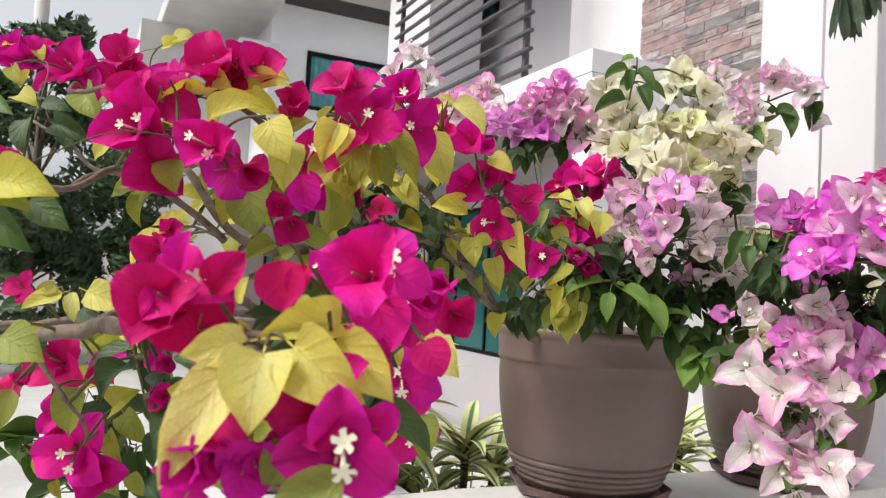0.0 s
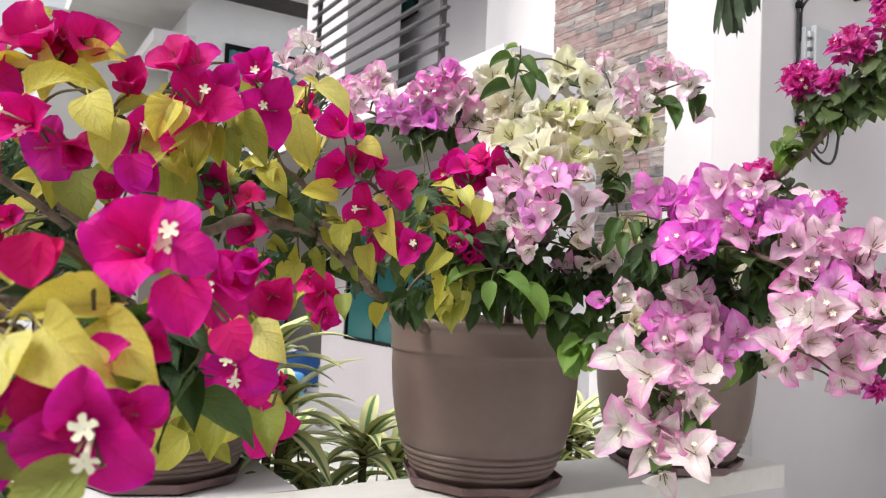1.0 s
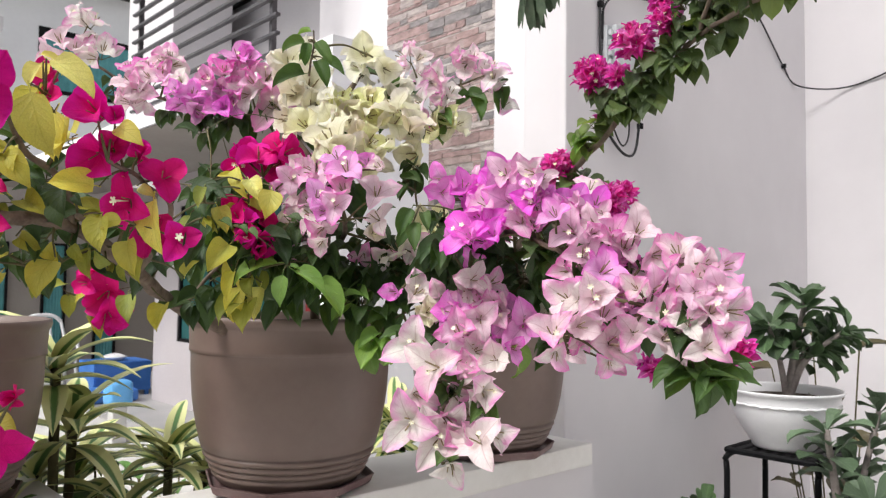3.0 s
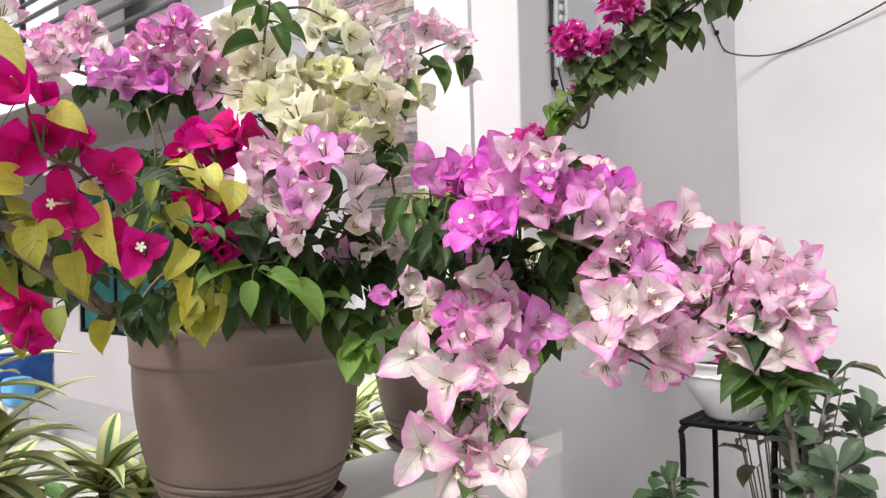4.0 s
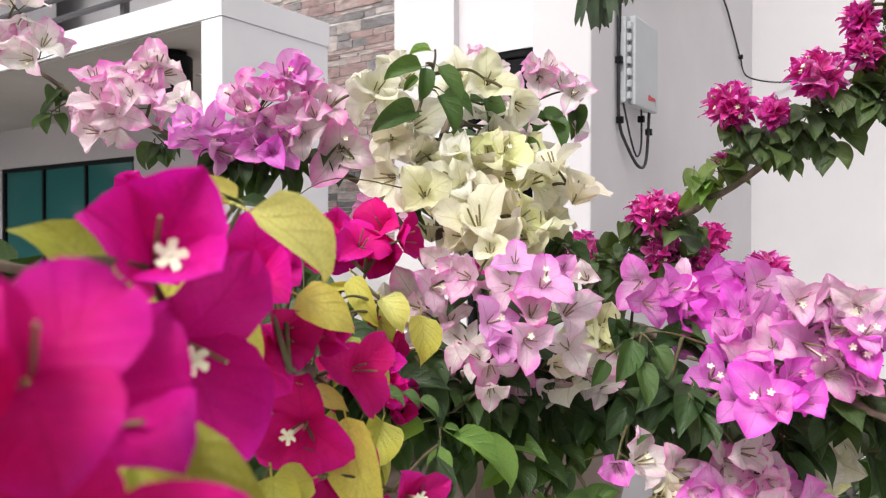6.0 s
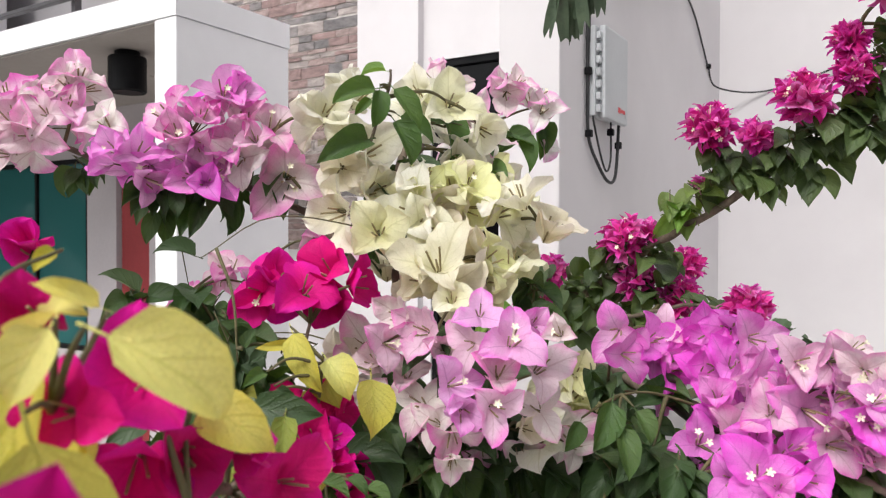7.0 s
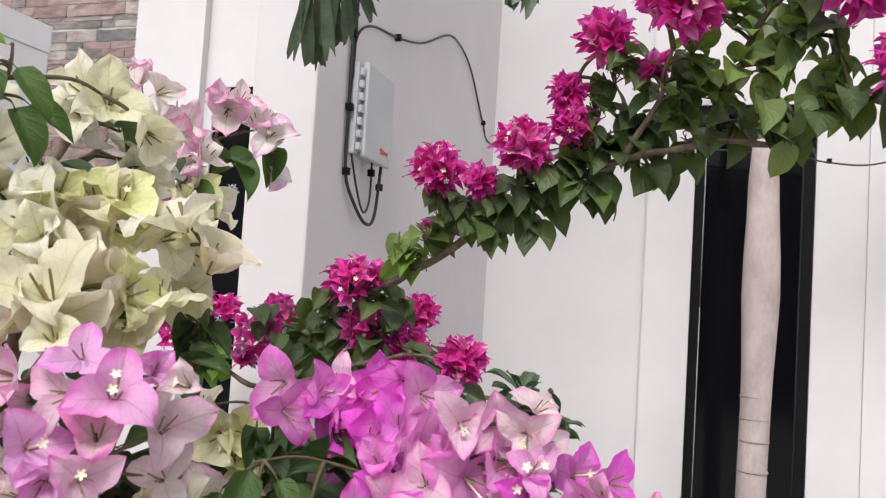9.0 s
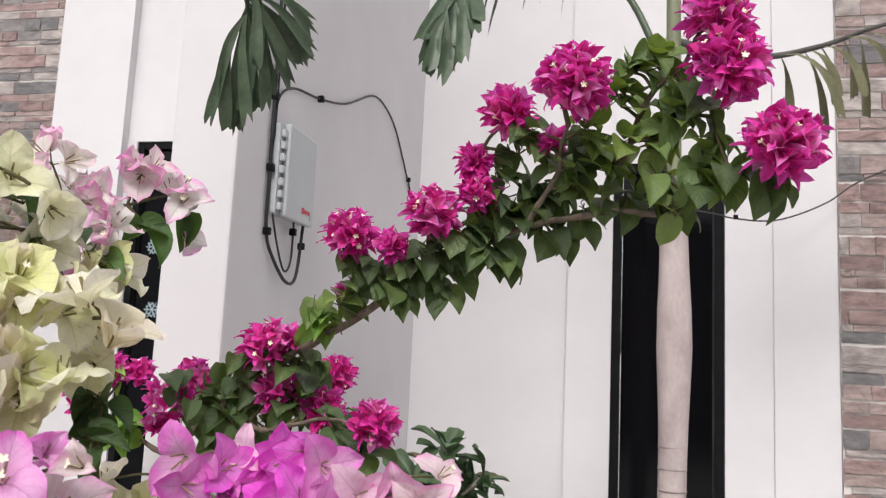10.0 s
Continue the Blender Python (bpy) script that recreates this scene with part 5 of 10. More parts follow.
C.leaves(0.863, 0.684, 1.194, 0.014, 3, GREEN, size=0.042)
C.leaves(0.924, 0.915, 1.296, 0.025, 6, GREEN, size=0.042)
C.leaves(0.910, 0.872, 1.267, 0.019, 5, GREEN, size=0.042)
C.leaves(0.808, 0.682, 1.145, 0.007, 1, GREEN, size=0.042)
C.leaves(0.906, 0.437, 1.260, 0.023, 9, GREEN, size=0.042)
C.leaves(0.895, 0.414, 1.252, 0.014, 5, GREEN, size=0.042)
C.leaves(0.937, 0.768, 1.346, 0.018, 4, GREEN, size=0.042)
C.leaves(0.895, 0.911, 1.265, 0.023, 5, BRIGHT, size=0.05)
C.leaves(0.882, 0.920, 1.253, 0.013, 3, BRIGHT, size=0.05)
C.leaves(0.957, 0.713, 1.259, 0.010, 2, BRIGHT, size=0.05)
C.leaves(0.858, 0.834, 1.242, 0.008, 1, BRIGHT, size=0.05)
C.leaf_at((0.869, 0.816, 1.447), (0.855, 0.827, 1.404), GREEN, face=(-0.6, -0.6, 0.45))
C.leaf_at((0.867, 0.811, 1.428), (0.858, 0.800, 1.385), GREEN, face=(-0.6, -0.6, 0.45))
C.leaf_at((0.873, 0.801, 1.439), (0.870, 0.787, 1.411), GREEN, face=(-0.6, -0.6, 0.45))
C.leaf_at((0.894, 0.852, 1.420), (0.882, 0.862, 1.392), GREEN, face=(-0.6, -0.6, 0.45))
C.leaves(0.905, 0.797, 1.392, 0.020, 7, DEEPSHADE, size=0.05)
C.leaves(0.870, 0.757, 1.385, 0.017, 6, DEEPSHADE, size=0.05)
C.leaves(0.908, 0.832, 1.367, 0.020, 7, DEEPSHADE, size=0.05)
C.leaves(0.958, 0.860, 1.426, 0.016, 5, DEEPSHADE, size=0.05)
C.leaves(0.954, 0.802, 1.424, 0.016, 5, DEEPSHADE, size=0.05)
# flowers, with inner leaves among them whose dark tint stands for shade
C.bloom((0.932, 0.836, 1.488), (-0.99, -0.12, -0.10), 6.07, 0.0374, 3, 0, VIOLET, 0.0066)
C.bloom((0.927, 0.822, 1.470), (-0.54, -0.84, -0.05), 2.92, 0.0300, 1, 0, VIOLET, 0.0066)
C.bloom((0.955, 0.808, 1.483), (-0.55, -0.75, 0.37), 4.03, 0.0343, 0, 0, VIOLET, 0.0066)
C.bloom((0.963, 0.795, 1.458), (-0.55, -0.82, 0.16), 3.79, 0.0411, 0, 0, VIOLET, 0.0066)
C.bloom((0.971, 0.805, 1.491), (-0.87, -0.10, 0.49), 3.73, 0.0279, 3, 0, PALE, 0.0066)
C.bloom((0.993, 0.781, 1.481), (-0.93, -0.20, 0.31), 2.92, 0.0422, 0, 0, VIOLET, 0.0066)
C.bloom((0.968, 0.749, 1.495), (-0.98, -0.08, 0.15), 3.04, 0.0399, 0, 0, VIOLET, 0.0066)
C.bloom((0.946, 0.763, 1.459), (-0.72, -0.51, 0.47), 2.66, 0.0326, 0, 0, VIOLET, 0.0066)
C.bloom((0.937, 0.722, 1.491), (-0.78, -0.63, 0.06), 2.20, 0.0342, 3, 0, VIOLET, 0.0066)
C.bloom((0.945, 0.736, 1.466), (-0.91, -0.34, 0.24), 0.53, 0.0382, 0, 0, VIOLET, 0.0066)
C.bloom((0.918, 0.748, 1.446), (-0.82, -0.14, 0.55), 4.56, 0.0279, 1, 0, VIOLET, 0.0066)
C.bloom((0.995, 0.809, 1.426), (-0.44, -0.83, 0.34), 5.85, 0.0325, 1, 0, VIOLET, 0.0066)
C.bloom((0.908, 0.758, 1.411), (-0.73, -0.36, 0.59), 5.67, 0.0309, 0, 2, VIOLET, 0.0066)
C.bloom((0.911, 0.733, 1.423), (-0.75, -0.44, 0.49), 2.56, 0.0334, 3, 0, PALE, 0.0066)
C.bloom((0.918, 0.714, 1.459), (-0.52, -0.85, 0.11), 5.87, 0.0331, 3, 0, VIOLET, 0.0066)
C.bloom((0.884, 0.705, 1.445), (-0.90, -0.09, 0.42), 1.85, 0.0284, 3, 0, PALE, 0.0066)
C.bloom((0.904, 0.677, 1.442), (-0.75, -0.66, -0.10), 4.68, 0.0399, 3, 1, VIOLET, 0.0066)
C.bloom((0.900, 0.685, 1.481), (-0.88, -0.45, 0.17), 4.66, 0.0314, 3, 1, PALE, 0.0066)
C.bloom((0.915, 0.664, 1.481), (-0.95, -0.30, -0.04), 1.88, 0.0314, 3, 0, PALE, 0.0066)
C.bloom((0.902, 0.645, 1.477), (-1.00, -0.09, 0.00), 4.79, 0.0302, 1, 1, PALE, 0.0066)
C.bloom((0.908, 0.656, 1.458), (-0.40, -0.74, 0.55), 5.50, 0.0309, 3, 0, VIOLET, 0.0066)
C.bloom((0.900, 0.641, 1.442), (-0.98, -0.17, 0.13), 2.91, 0.0328, 0, 2, VIOLET, 0.0066)
C.bloom((0.907, 0.663, 1.421), (-0.81, -0.56, 0.19), 5.35, 0.0339, 3, 0, PALE, 0.0066)
C.bloom((0.906, 0.641, 1.416), (-0.73, -0.40, 0.56), 5.07, 0.0276, 1, 0, PALE, 0.0066)
C.bloom((0.851, 0.705, 1.408), (-0.84, -0.22, 0.49), 0.06, 0.0377, 0, 2, VIOLET, 0.0066)
C.bloom((0.874, 0.678, 1.403), (-0.78, -0.53, 0.33), 1.04, 0.0327, 0, 0, VIOLET, 0.0066)
C.bloom((0.851, 0.693, 1.399), (-0.86, -0.18, 0.47), 2.92, 0.0266, 4, 0, VIOLET, 0.0066)
C.bloom((1.041, 0.656, 1.477), (-0.51, -0.63, 0.58), 0.22, 0.0271, 1, 1, PALE, 0.0066)
C.bloom((0.854, 0.726, 1.400), (-0.98, -0.02, 0.21), 2.12, 0.0277, 0, 0, VIOLET, 0.0066)
C.bloom((0.928, 0.776, 1.380), (-0.82, -0.57, -0.05), 1.96, 0.0258, 1, 0, VIOLET, 0.0066)
C.bloom((1.002, 0.765, 1.470), (-0.60, -0.77, 0.22), 1.64, 0.0316, 1, 0, VIOLET, 0.0066)
C.bloom((0.918, 0.694, 1.452), (-0.82, -0.42, 0.40), 4.24, 0.0266, 3, 0, VIOLET, 0.0066)
C.bloom((0.949, 0.613, 1.445), (-0.71, -0.70, 0.08), 0.85, 0.0311, 0, 1, VIOLET, 0.0066)
C.bloom((0.959, 0.589, 1.443), (-0.70, -0.65, 0.29), 5.22, 0.0311, 0, 0, VIOLET, 0.0066)
C.bloom((0.931, 0.595, 1.423), (-0.99, -0.17, -0.01), 0.11, 0.0296, 3, 0, PALE, 0.0066)
C.bloom((0.911, 0.654, 1.432), (-0.56, -0.64, 0.53), 2.94, 0.0300, 1, 1, PALE, 0.0066)
C.bloom((0.915, 0.644, 1.415), (-0.56, -0.68, 0.48), 3.78, 0.0250, 3, 0, VIOLET, 0.0066)
C.bloom((0.943, 0.572, 1.427), (-0.90, -0.44, 0.01), 1.15, 0.0198, 1, 0, PALE, 0.0066)
C.bloom((0.912, 0.632, 1.471), (-0.55, -0.78, 0.31), 2.56, 0.0222, 1, 0, PALE, 0.0066)
C.bloom((0.894, 0.637, 1.460), (-0.82, -0.30, 0.49), 2.84, 0.0239, 3, 2, VIOLET, 0.0066)
C.bloom((0.843, 0.821, 1.334), (-0.89, -0.46, 0.06), 3.28, 0.0313, 3, 0, VIOLET, 0.0066)
C.bloom((0.871, 0.808, 1.335), (-0.29, -0.85, 0.44), 5.85, 0.0379, 0, 2, PALE, 0.0066)
C.bloom((0.887, 0.760, 1.310), (-0.91, -0.34, 0.25), 3.45, 0.0394, 3, 0, VIOLET, 0.0066)
C.bloom((0.896, 0.744, 1.329), (-0.76, -0.53, 0.37), 5.72, 0.0331, 3, 0, PALE, 0.0066)
C.bloom((0.890, 0.724, 1.351), (-0.48, -0.87, 0.13), 3.23, 0.0308, 2, 0, PALE, 0.0066)
C.bloom((0.918, 0.715, 1.348), (-0.20, -0.93, 0.31), 1.23, 0.0294, 0, 0, PALE, 0.0066)
C.bloom((0.920, 0.712, 1.312), (-0.87, -0.48, 0.12), 5.20, 0.0414, 1, 1, PALE, 0.0066)
C.bloom((0.867, 0.724, 1.287), (-0.71, -0.48, 0.51), 5.93, 0.0436, 3, 2, PALE, 0.0066)
C.bloom((0.893, 0.715, 1.301), (-0.74, -0.67, 0.04), 0.83, 0.0339, 1, 0, PALE, 0.0066)
C.bloom((0.941, 0.681, 1.295), (-0.65, -0.76, 0.04), 6.16, 0.0469, 3, 1, VIOLET, 0.0066)
C.bloom((0.834, 0.775, 1.267), (-0.83, -0.54, 0.13), 1.44, 0.0495, 4, 1, PALE, 0.0066)
C.bloom((0.807, 0.707, 1.250), (-0.90, -0.38, 0.22), 4.67, 0.0474, 2, 1, PALE, 0.0066)
C.bloom((0.855, 0.716, 1.254), (-0.46, -0.80, 0.39), 3.96, 0.0346, 4, 0, PALE, 0.0066)
C.bloom((0.868, 0.705, 1.247), (-0.94, -0.33, 0.03), 6.04, 0.0330, 1, 0, PALE, 0.0066)
C.bloom((0.884, 0.682, 1.255), (-0.81, -0.55, 0.20), 1.68, 0.0311, 2, 0, PALE, 0.0066)
C.bloom((0.864, 0.677, 1.220), (-0.57, -0.82, 0.04), 0.30, 0.0464, 4, 1, PALE, 0.0066)
C.bloom((0.801, 0.722, 1.216), (-0.19, -0.98, -0.06), 5.69, 0.0358, 2, 0, PALE, 0.0066)
C.bloom((0.783, 0.720, 1.186), (-0.78, -0.62, 0.04), 6.23, 0.0485, 4, 1, PALE, 0.0066)
C.bloom((0.809, 0.697, 1.167), (-0.72, -0.70, 0.04), 4.06, 0.0468, 2, 2, PALE, 0.0066)
C.bloom((0.828, 0.656, 1.171), (-0.86, -0.35, 0.37), 1.11, 0.0397, 0, 1, PALE, 0.0066)
C.bloom((0.817, 0.684, 1.136), (-0.55, -0.67, -0.50), 5.17, 0.0348, 4, 0, PALE, 0.0066)
C.bloom((0.867, 0.661, 1.173), (-0.23, -0.97, -0.04), 0.31, 0.0355, 4, 0, PALE, 0.0066)
C.bloom((0.873, 0.793, 1.305), (-0.61, -0.78, 0.14), 0.67, 0.0303, 0, 0, CREAM, 0.0066)
C.bloom((0.923, 0.685, 1.267), (-0.17, -0.98, 0.05), 0.82, 0.0253, 1, 0, VIOLET, 0.0066)
C.bloom((0.910, 0.592, 1.406), (-0.96, -0.23, 0.16), 5.75, 0.0371, 3, 1, PALE, 0.0066)
C.bloom((0.890, 0.599, 1.426), (-0.79, -0.26, 0.55), 6.26, 0.0274, 3, 0, VIOLET, 0.0066)
C.bloom((0.924, 0.573, 1.415), (-0.92, -0.35, 0.17), 5.97, 0.0278, 1, 0, PALE, 0.0066)
C.bloom((0.889, 0.546, 1.400), (-0.62, -0.78, 0.12), 0.13, 0.0260, 3, 0, PALE, 0.0066)
C.bloom((0.891, 0.521, 1.399), (-0.67, -0.53, 0.52), 4.70, 0.0329, 3, 0, PALE, 0.0066)
C.bloom((0.905, 0.498, 1.403), (-0.52, -0.74, 0.43), 3.57, 0.0327, 1, 0, PALE, 0.0066)
C.bloom((0.886, 0.555, 1.378), (-0.74, -0.63, 0.24), 3.36, 0.0360, 3, 2, PALE, 0.0066)
C.bloom((0.884, 0.578, 1.361), (-0.99, -0.12, 0.01), 1.26, 0.0296, 1, 0, PALE, 0.0066)
C.bloom((0.875, 0.518, 1.362), (-0.36, -0.80, 0.47), 1.13, 0.0365, 3, 0, VIOLET, 0.0066)
C.bloom((0.905, 0.477, 1.375), (-0.50, -0.86, -0.00), 1.67, 0.0303, 1, 0, PALE, 0.0066)
C.bloom((0.903, 0.456, 1.380), (-0.82, -0.15, 0.55), 2.57, 0.0297, 0, 0, PALE, 0.0066)
C.bloom((0.930, 0.442, 1.370), (-0.97, -0.22, -0.11), 5.46, 0.0303, 3, 1, PALE, 0.0066)
C.bloom((0.912, 0.428, 1.366), (-0.34, -0.87, 0.37), 3.30, 0.0239, 1, 0, PALE, 0.0066)
C.bloom((0.847, 0.552, 1.331), (-0.94, -0.27, 0.19), 0.58, 0.0342, 0, 0, PALE, 0.0066)
C.bloom((0.834, 0.523, 1.329), (-0.83, -0.55, -0.01), 3.77, 0.0237, 2, 0, PALE, 0.0066)
C.bloom((0.826, 0.498, 1.334), (-0.77, -0.61, 0.18), 2.00, 0.0381, 1, 2, PALE, 0.0066)
C.bloom((0.838, 0.495, 1.318), (-0.57, -0.58, 0.59), 5.88, 0.0309, 3, 0, PALE, 0.0066)
C.bloom((0.890, 0.466, 1.340), (-0.50, -0.86, 0.09), 6.13, 0.0332, 3, 0, PALE, 0.0066)
C.bloom((0.861, 0.476, 1.342), (-0.94, -0.23, 0.27), 4.60, 0.0234, 2, 0, PALE, 0.0066)
C.bloom((0.887, 0.442, 1.341), (-0.67, -0.73, 0.10), 6.07, 0.0286, 3, 1, PALE, 0.0066)
C.bloom((0.874, 0.453, 1.320), (-0.76, -0.56, 0.31), 5.49, 0.0284, 1, 1, PALE, 0.0066)
C.bloom((0.894, 0.433, 1.319), (-0.75, -0.62, 0.24), 3.88, 0.0286, 0, 0, PALE, 0.0066)
C.bloom((0.819, 0.543, 1.299), (-0.71, -0.47, 0.52), 4.88, 0.0327, 1, 1, PALE, 0.0066)
C.bloom((0.819, 0.539, 1.273), (-0.69, -0.52, -0.51), 5.37, 0.0236, 4, 0, PALE, 0.0066)
C.bloom((0.837, 0.520, 1.303), (-0.37, -0.92, 0.15), 1.35, 0.0264, 1, 0, PALE, 0.0066)
C.bloom((0.867, 0.503, 1.287), (-0.45, -0.87, 0.21), 5.45, 0.0334, 1, 1, PALE, 0.0066)
C.bloom((0.864, 0.507, 1.264), (-0.69, -0.52, -0.51), 2.27, 0.0205, 0, 0, PALE, 0.0066)
C.bloom((0.862, 0.477, 1.299), (-0.77, -0.61, 0.21), 2.34, 0.0261, 1, 0, PALE, 0.0066)
C.bloom((0.876, 0.448, 1.295), (-0.44, -0.84, 0.32), 0.92, 0.0335, 1, 2, PALE, 0.0066)
C.bloom((0.870, 0.424, 1.310), (-0.81, -0.45, 0.37), 0.88, 0.0249, 4, 0, PALE, 0.0066)
C.bloom((0.870, 0.417, 1.340), (-0.90, -0.43, 0.11), 0.19, 0.0247, 3, 0, PALE, 0.0066)
C.bloom((0.893, 0.397, 1.363), (-0.24, -0.94, 0.24), 4.63, 0.0303, 3, 0, PALE, 0.0066)
C.bloom((0.888, 0.387, 1.321), (-0.23, -0.97, -0.04), 5.26, 0.0298, 4, 0, PALE, 0.0066)
C.bloom((0.874, 0.401, 1.323), (-0.65, -0.66, 0.37), 0.76, 0.0280, 1, 1, PALE, 0.0066)
C.bloom((0.875, 0.407, 1.289), (-0.73, -0.65, 0.21), 5.59, 0.0281, 0, 0, PALE, 0.0066)
C.bloom((0.891, 0.426, 1.358), (-0.79, -0.44, 0.43), 3.76, 0.0293, 1, 0, PALE, 0.0066)
C.bloom((0.876, 0.397, 1.342), (-0.93, -0.35, 0.08), 0.05, 0.0249, 3, 1, PALE, 0.0066)
C.bloom((0.877, 0.389, 1.301), (-0.87, -0.49, 0.03), 2.44, 0.0234, 1, 0, PALE, 0.0066)
C.bloom((0.941, 0.590, 1.380), (-0.79, -0.48, 0.39), 4.14, 0.0283, 1, 0, PALE, 0.0066)
C.bloom((0.905, 0.569, 1.356), (-0.81, -0.15, 0.56), 4.34, 0.0287, 3, 1, PALE, 0.0066)
C.bloom((0.868, 0.570, 1.330), (-0.75, -0.47, 0.47), 6.23, 0.0263, 0, 0, PALE, 0.0066)
C.bloom((0.900, 0.547, 1.367), (-0.96, -0.09, 0.25), 2.65, 0.0268, 3, 0, VIOLET, 0.0066)
C.bloom((0.877, 0.550, 1.306), (-0.54, -0.83, 0.13), 2.63, 0.0271, 3, 0, PALE, 0.0066)
C.bloom((0.873, 0.524, 1.333), (-0.50, -0.87, 0.02), 2.46, 0.0263, 1, 1, PALE, 0.0066)
C.bloom((0.861, 0.532, 1.293), (-0.70, -0.70, -0.12), 5.87, 0.0250, 0, 0, PALE, 0.0066)
C.bloom((0.915, 0.515, 1.363), (-0.76, -0.65, -0.07), 1.46, 0.0265, 3, 0, PALE, 0.0066)
C.bloom((0.871, 0.498, 1.336), (-0.49, -0.82, 0.29), 1.79, 0.0245, 3, 0, VIOLET, 0.0066)
C.bloom((0.872, 0.562, 1.273), (-0.65, -0.69, 0.30), 1.27, 0.0262, 1, 0, PALE, 0.0066)
C.bloom((0.888, 0.502, 1.295), (-0.49, -0.87, -0.03), 3.34, 0.0252, 3, 0, PALE, 0.0066)
C.bloom((0.889, 0.521, 1.262), (-0.79, -0.39, 0.48), 5.71, 0.0247, 0, 1, PALE, 0.0066)
C.bloom((1.020, 0.695, 1.334), (-0.60, -0.88, 0.31), 1.28, 0.0350, 0, 0, CREAM, 0.0066)
C.bloom((1.034, 0.675, 1.315), (-1.07, -0.22, 0.12), 1.96, 0.0350, 2, 1, CREAM, 0.0066)
C.bloom((1.010, 0.710, 1.321), (-0.99, -0.34, 0.42), 1.36, 0.0304, 3, 0, CREAM, 0.0066)
C.bloom((1.039, 0.669, 1.343), (-0.62, -0.85, 0.45), 0.75, 0.0304, 2, 1, CREAM, 0.0066)
C.bloom((1.025, 0.689, 1.301), (-0.57, -0.92, 0.07), 1.33, 0.0289, 0, 0, CREAM, 0.0066)
C.leaves(0.988, 0.603, 1.370, 0.035, 10, DEEPSHADE, size=0.05, droop=0.5)
C.leaves(1.007, 0.645, 1.383, 0.035, 9, DEEPSHADE, size=0.05, droop=0.5)
C.leaves(0.987, 0.570, 1.346, 0.030, 8, DEEPSHADE, size=0.05, droop=0.5)
C.leaves(1.011, 0.791, 1.352, 0.040, 10, DEEPSHADE, size=0.05, droop=0.5)
C.leaves(0.941, 0.756, 1.391, 0.040, 10, DEEPSHADE, size=0.05, droop=0.5)
C.leaves(0.971, 0.712, 1.347, 0.040, 10, DEEPSHADE, size=0.05, droop=0.5)
C.leaves(1.002, 0.667, 1.379, 0.040, 10, DEEPSHADE, size=0.05, droop=0.5)
C.leaves(0.969, 0.821, 1.325, 0.040, 10, DEEPSHADE, size=0.05, droop=0.5)
C.leaves(0.950, 0.883, 1.346, 0.035, 8, DEEPSHADE, size=0.05, droop=0.5)
C.leaves(1.059, 0.637, 1.328, 0.040, 10, DEEPSHADE, size=0.05, droop=0.5)
C.bloom((0.958, 0.798, 1.465), (-0.21, -1.28, -0.05), 5.64, 0.0245, 1, 0, VIOLET, 0.0066)
C.bloom((0.968, 0.810, 1.467), (-0.66, -0.57, 0.33), 4.55, 0.0285, 0, 0, VIOLET, 0.0066)
C.bloom((0.971, 0.798, 1.469), (-0.17, -0.74, 0.41), 2.41, 0.0390, 0, 0, VIOLET, 0.0066)
C.bloom((0.966, 0.805, 1.480), (-0.67, -0.17, 0.12), 1.68, 0.0235, 3, 0, PALE, 0.0066)
C.bloom((0.975, 0.794, 1.471), (-0.58, 0.14, -0.09), 2.38, 0.0379, 0, 0, VIOLET, 0.0066)
C.bloom((0.968, 0.767, 1.486), (-1.33, 0.01, -0.19), 3.63, 0.0391, 0, 0, VIOLET, 0.0066)
C.bloom((0.954, 0.757, 1.466), (-0.68, -0.94, 0.10), 3.12, 0.0321, 0, 0, VIOLET, 0.0066)
C.bloom((0.943, 0.728, 1.473), (-1.15, -0.56, -0.23), 3.82, 0.0339, 3, 0, VIOLET, 0.0066)
C.bloom((0.937, 0.740, 1.470), (-1.23, -0.55, 0.69), 6.27, 0.0315, 0, 0, VIOLET, 0.0066)
C.bloom((0.940, 0.749, 1.441), (-0.72, -0.55, 0.43), 4.23, 0.0256, 1, 0, VIOLET, 0.0066)
C.bloom((0.930, 0.743, 1.425), (-0.40, -0.28, 0.55), 2.53, 0.0308, 0, 0, VIOLET, 0.0066)
C.bloom((0.929, 0.723, 1.453), (-0.90, -0.50, 0.23), 2.79, 0.0289, 3, 0, PALE, 0.0066)
C.bloom((0.921, 0.724, 1.457), (-0.26, -1.28, 0.36), 5.07, 0.0298, 3, 0, VIOLET, 0.0066)
C.bloom((0.917, 0.703, 1.450), (-0.97, -0.33, 0.84), 2.52, 0.0248, 3, 0, PALE, 0.0066)
C.bloom((0.924, 0.673, 1.446), (-1.05, -0.35, -0.32), 0.32, 0.0397, 3, 0, VIOLET, 0.0066)
C.bloom((0.917, 0.690, 1.473), (-0.78, -0.89, -0.23), 1.31, 0.0276, 3, 0, PALE, 0.0066)
C.bloom((0.920, 0.674, 1.465), (-1.27, -0.24, -0.37), 0.54, 0.0286, 3, 0, PALE, 0.0066)
C.bloom((0.921, 0.650, 1.466), (-0.82, 0.15, -0.11), 5.57, 0.0252, 1, 0, PALE, 0.0066)
C.bloom((0.921, 0.665, 1.464), (-0.41, -1.10, 0.14), 3.32, 0.0258, 3, 0, VIOLET, 0.0066)
C.bloom((0.922, 0.647, 1.440), (-1.23, -0.61, -0.16), 2.87, 0.0299, 0, 0, VIOLET, 0.0066)
C.bloom((0.918, 0.652, 1.434), (-0.41, -0.53, 0.59), 0.18, 0.0339, 3, 0, PALE, 0.0066)
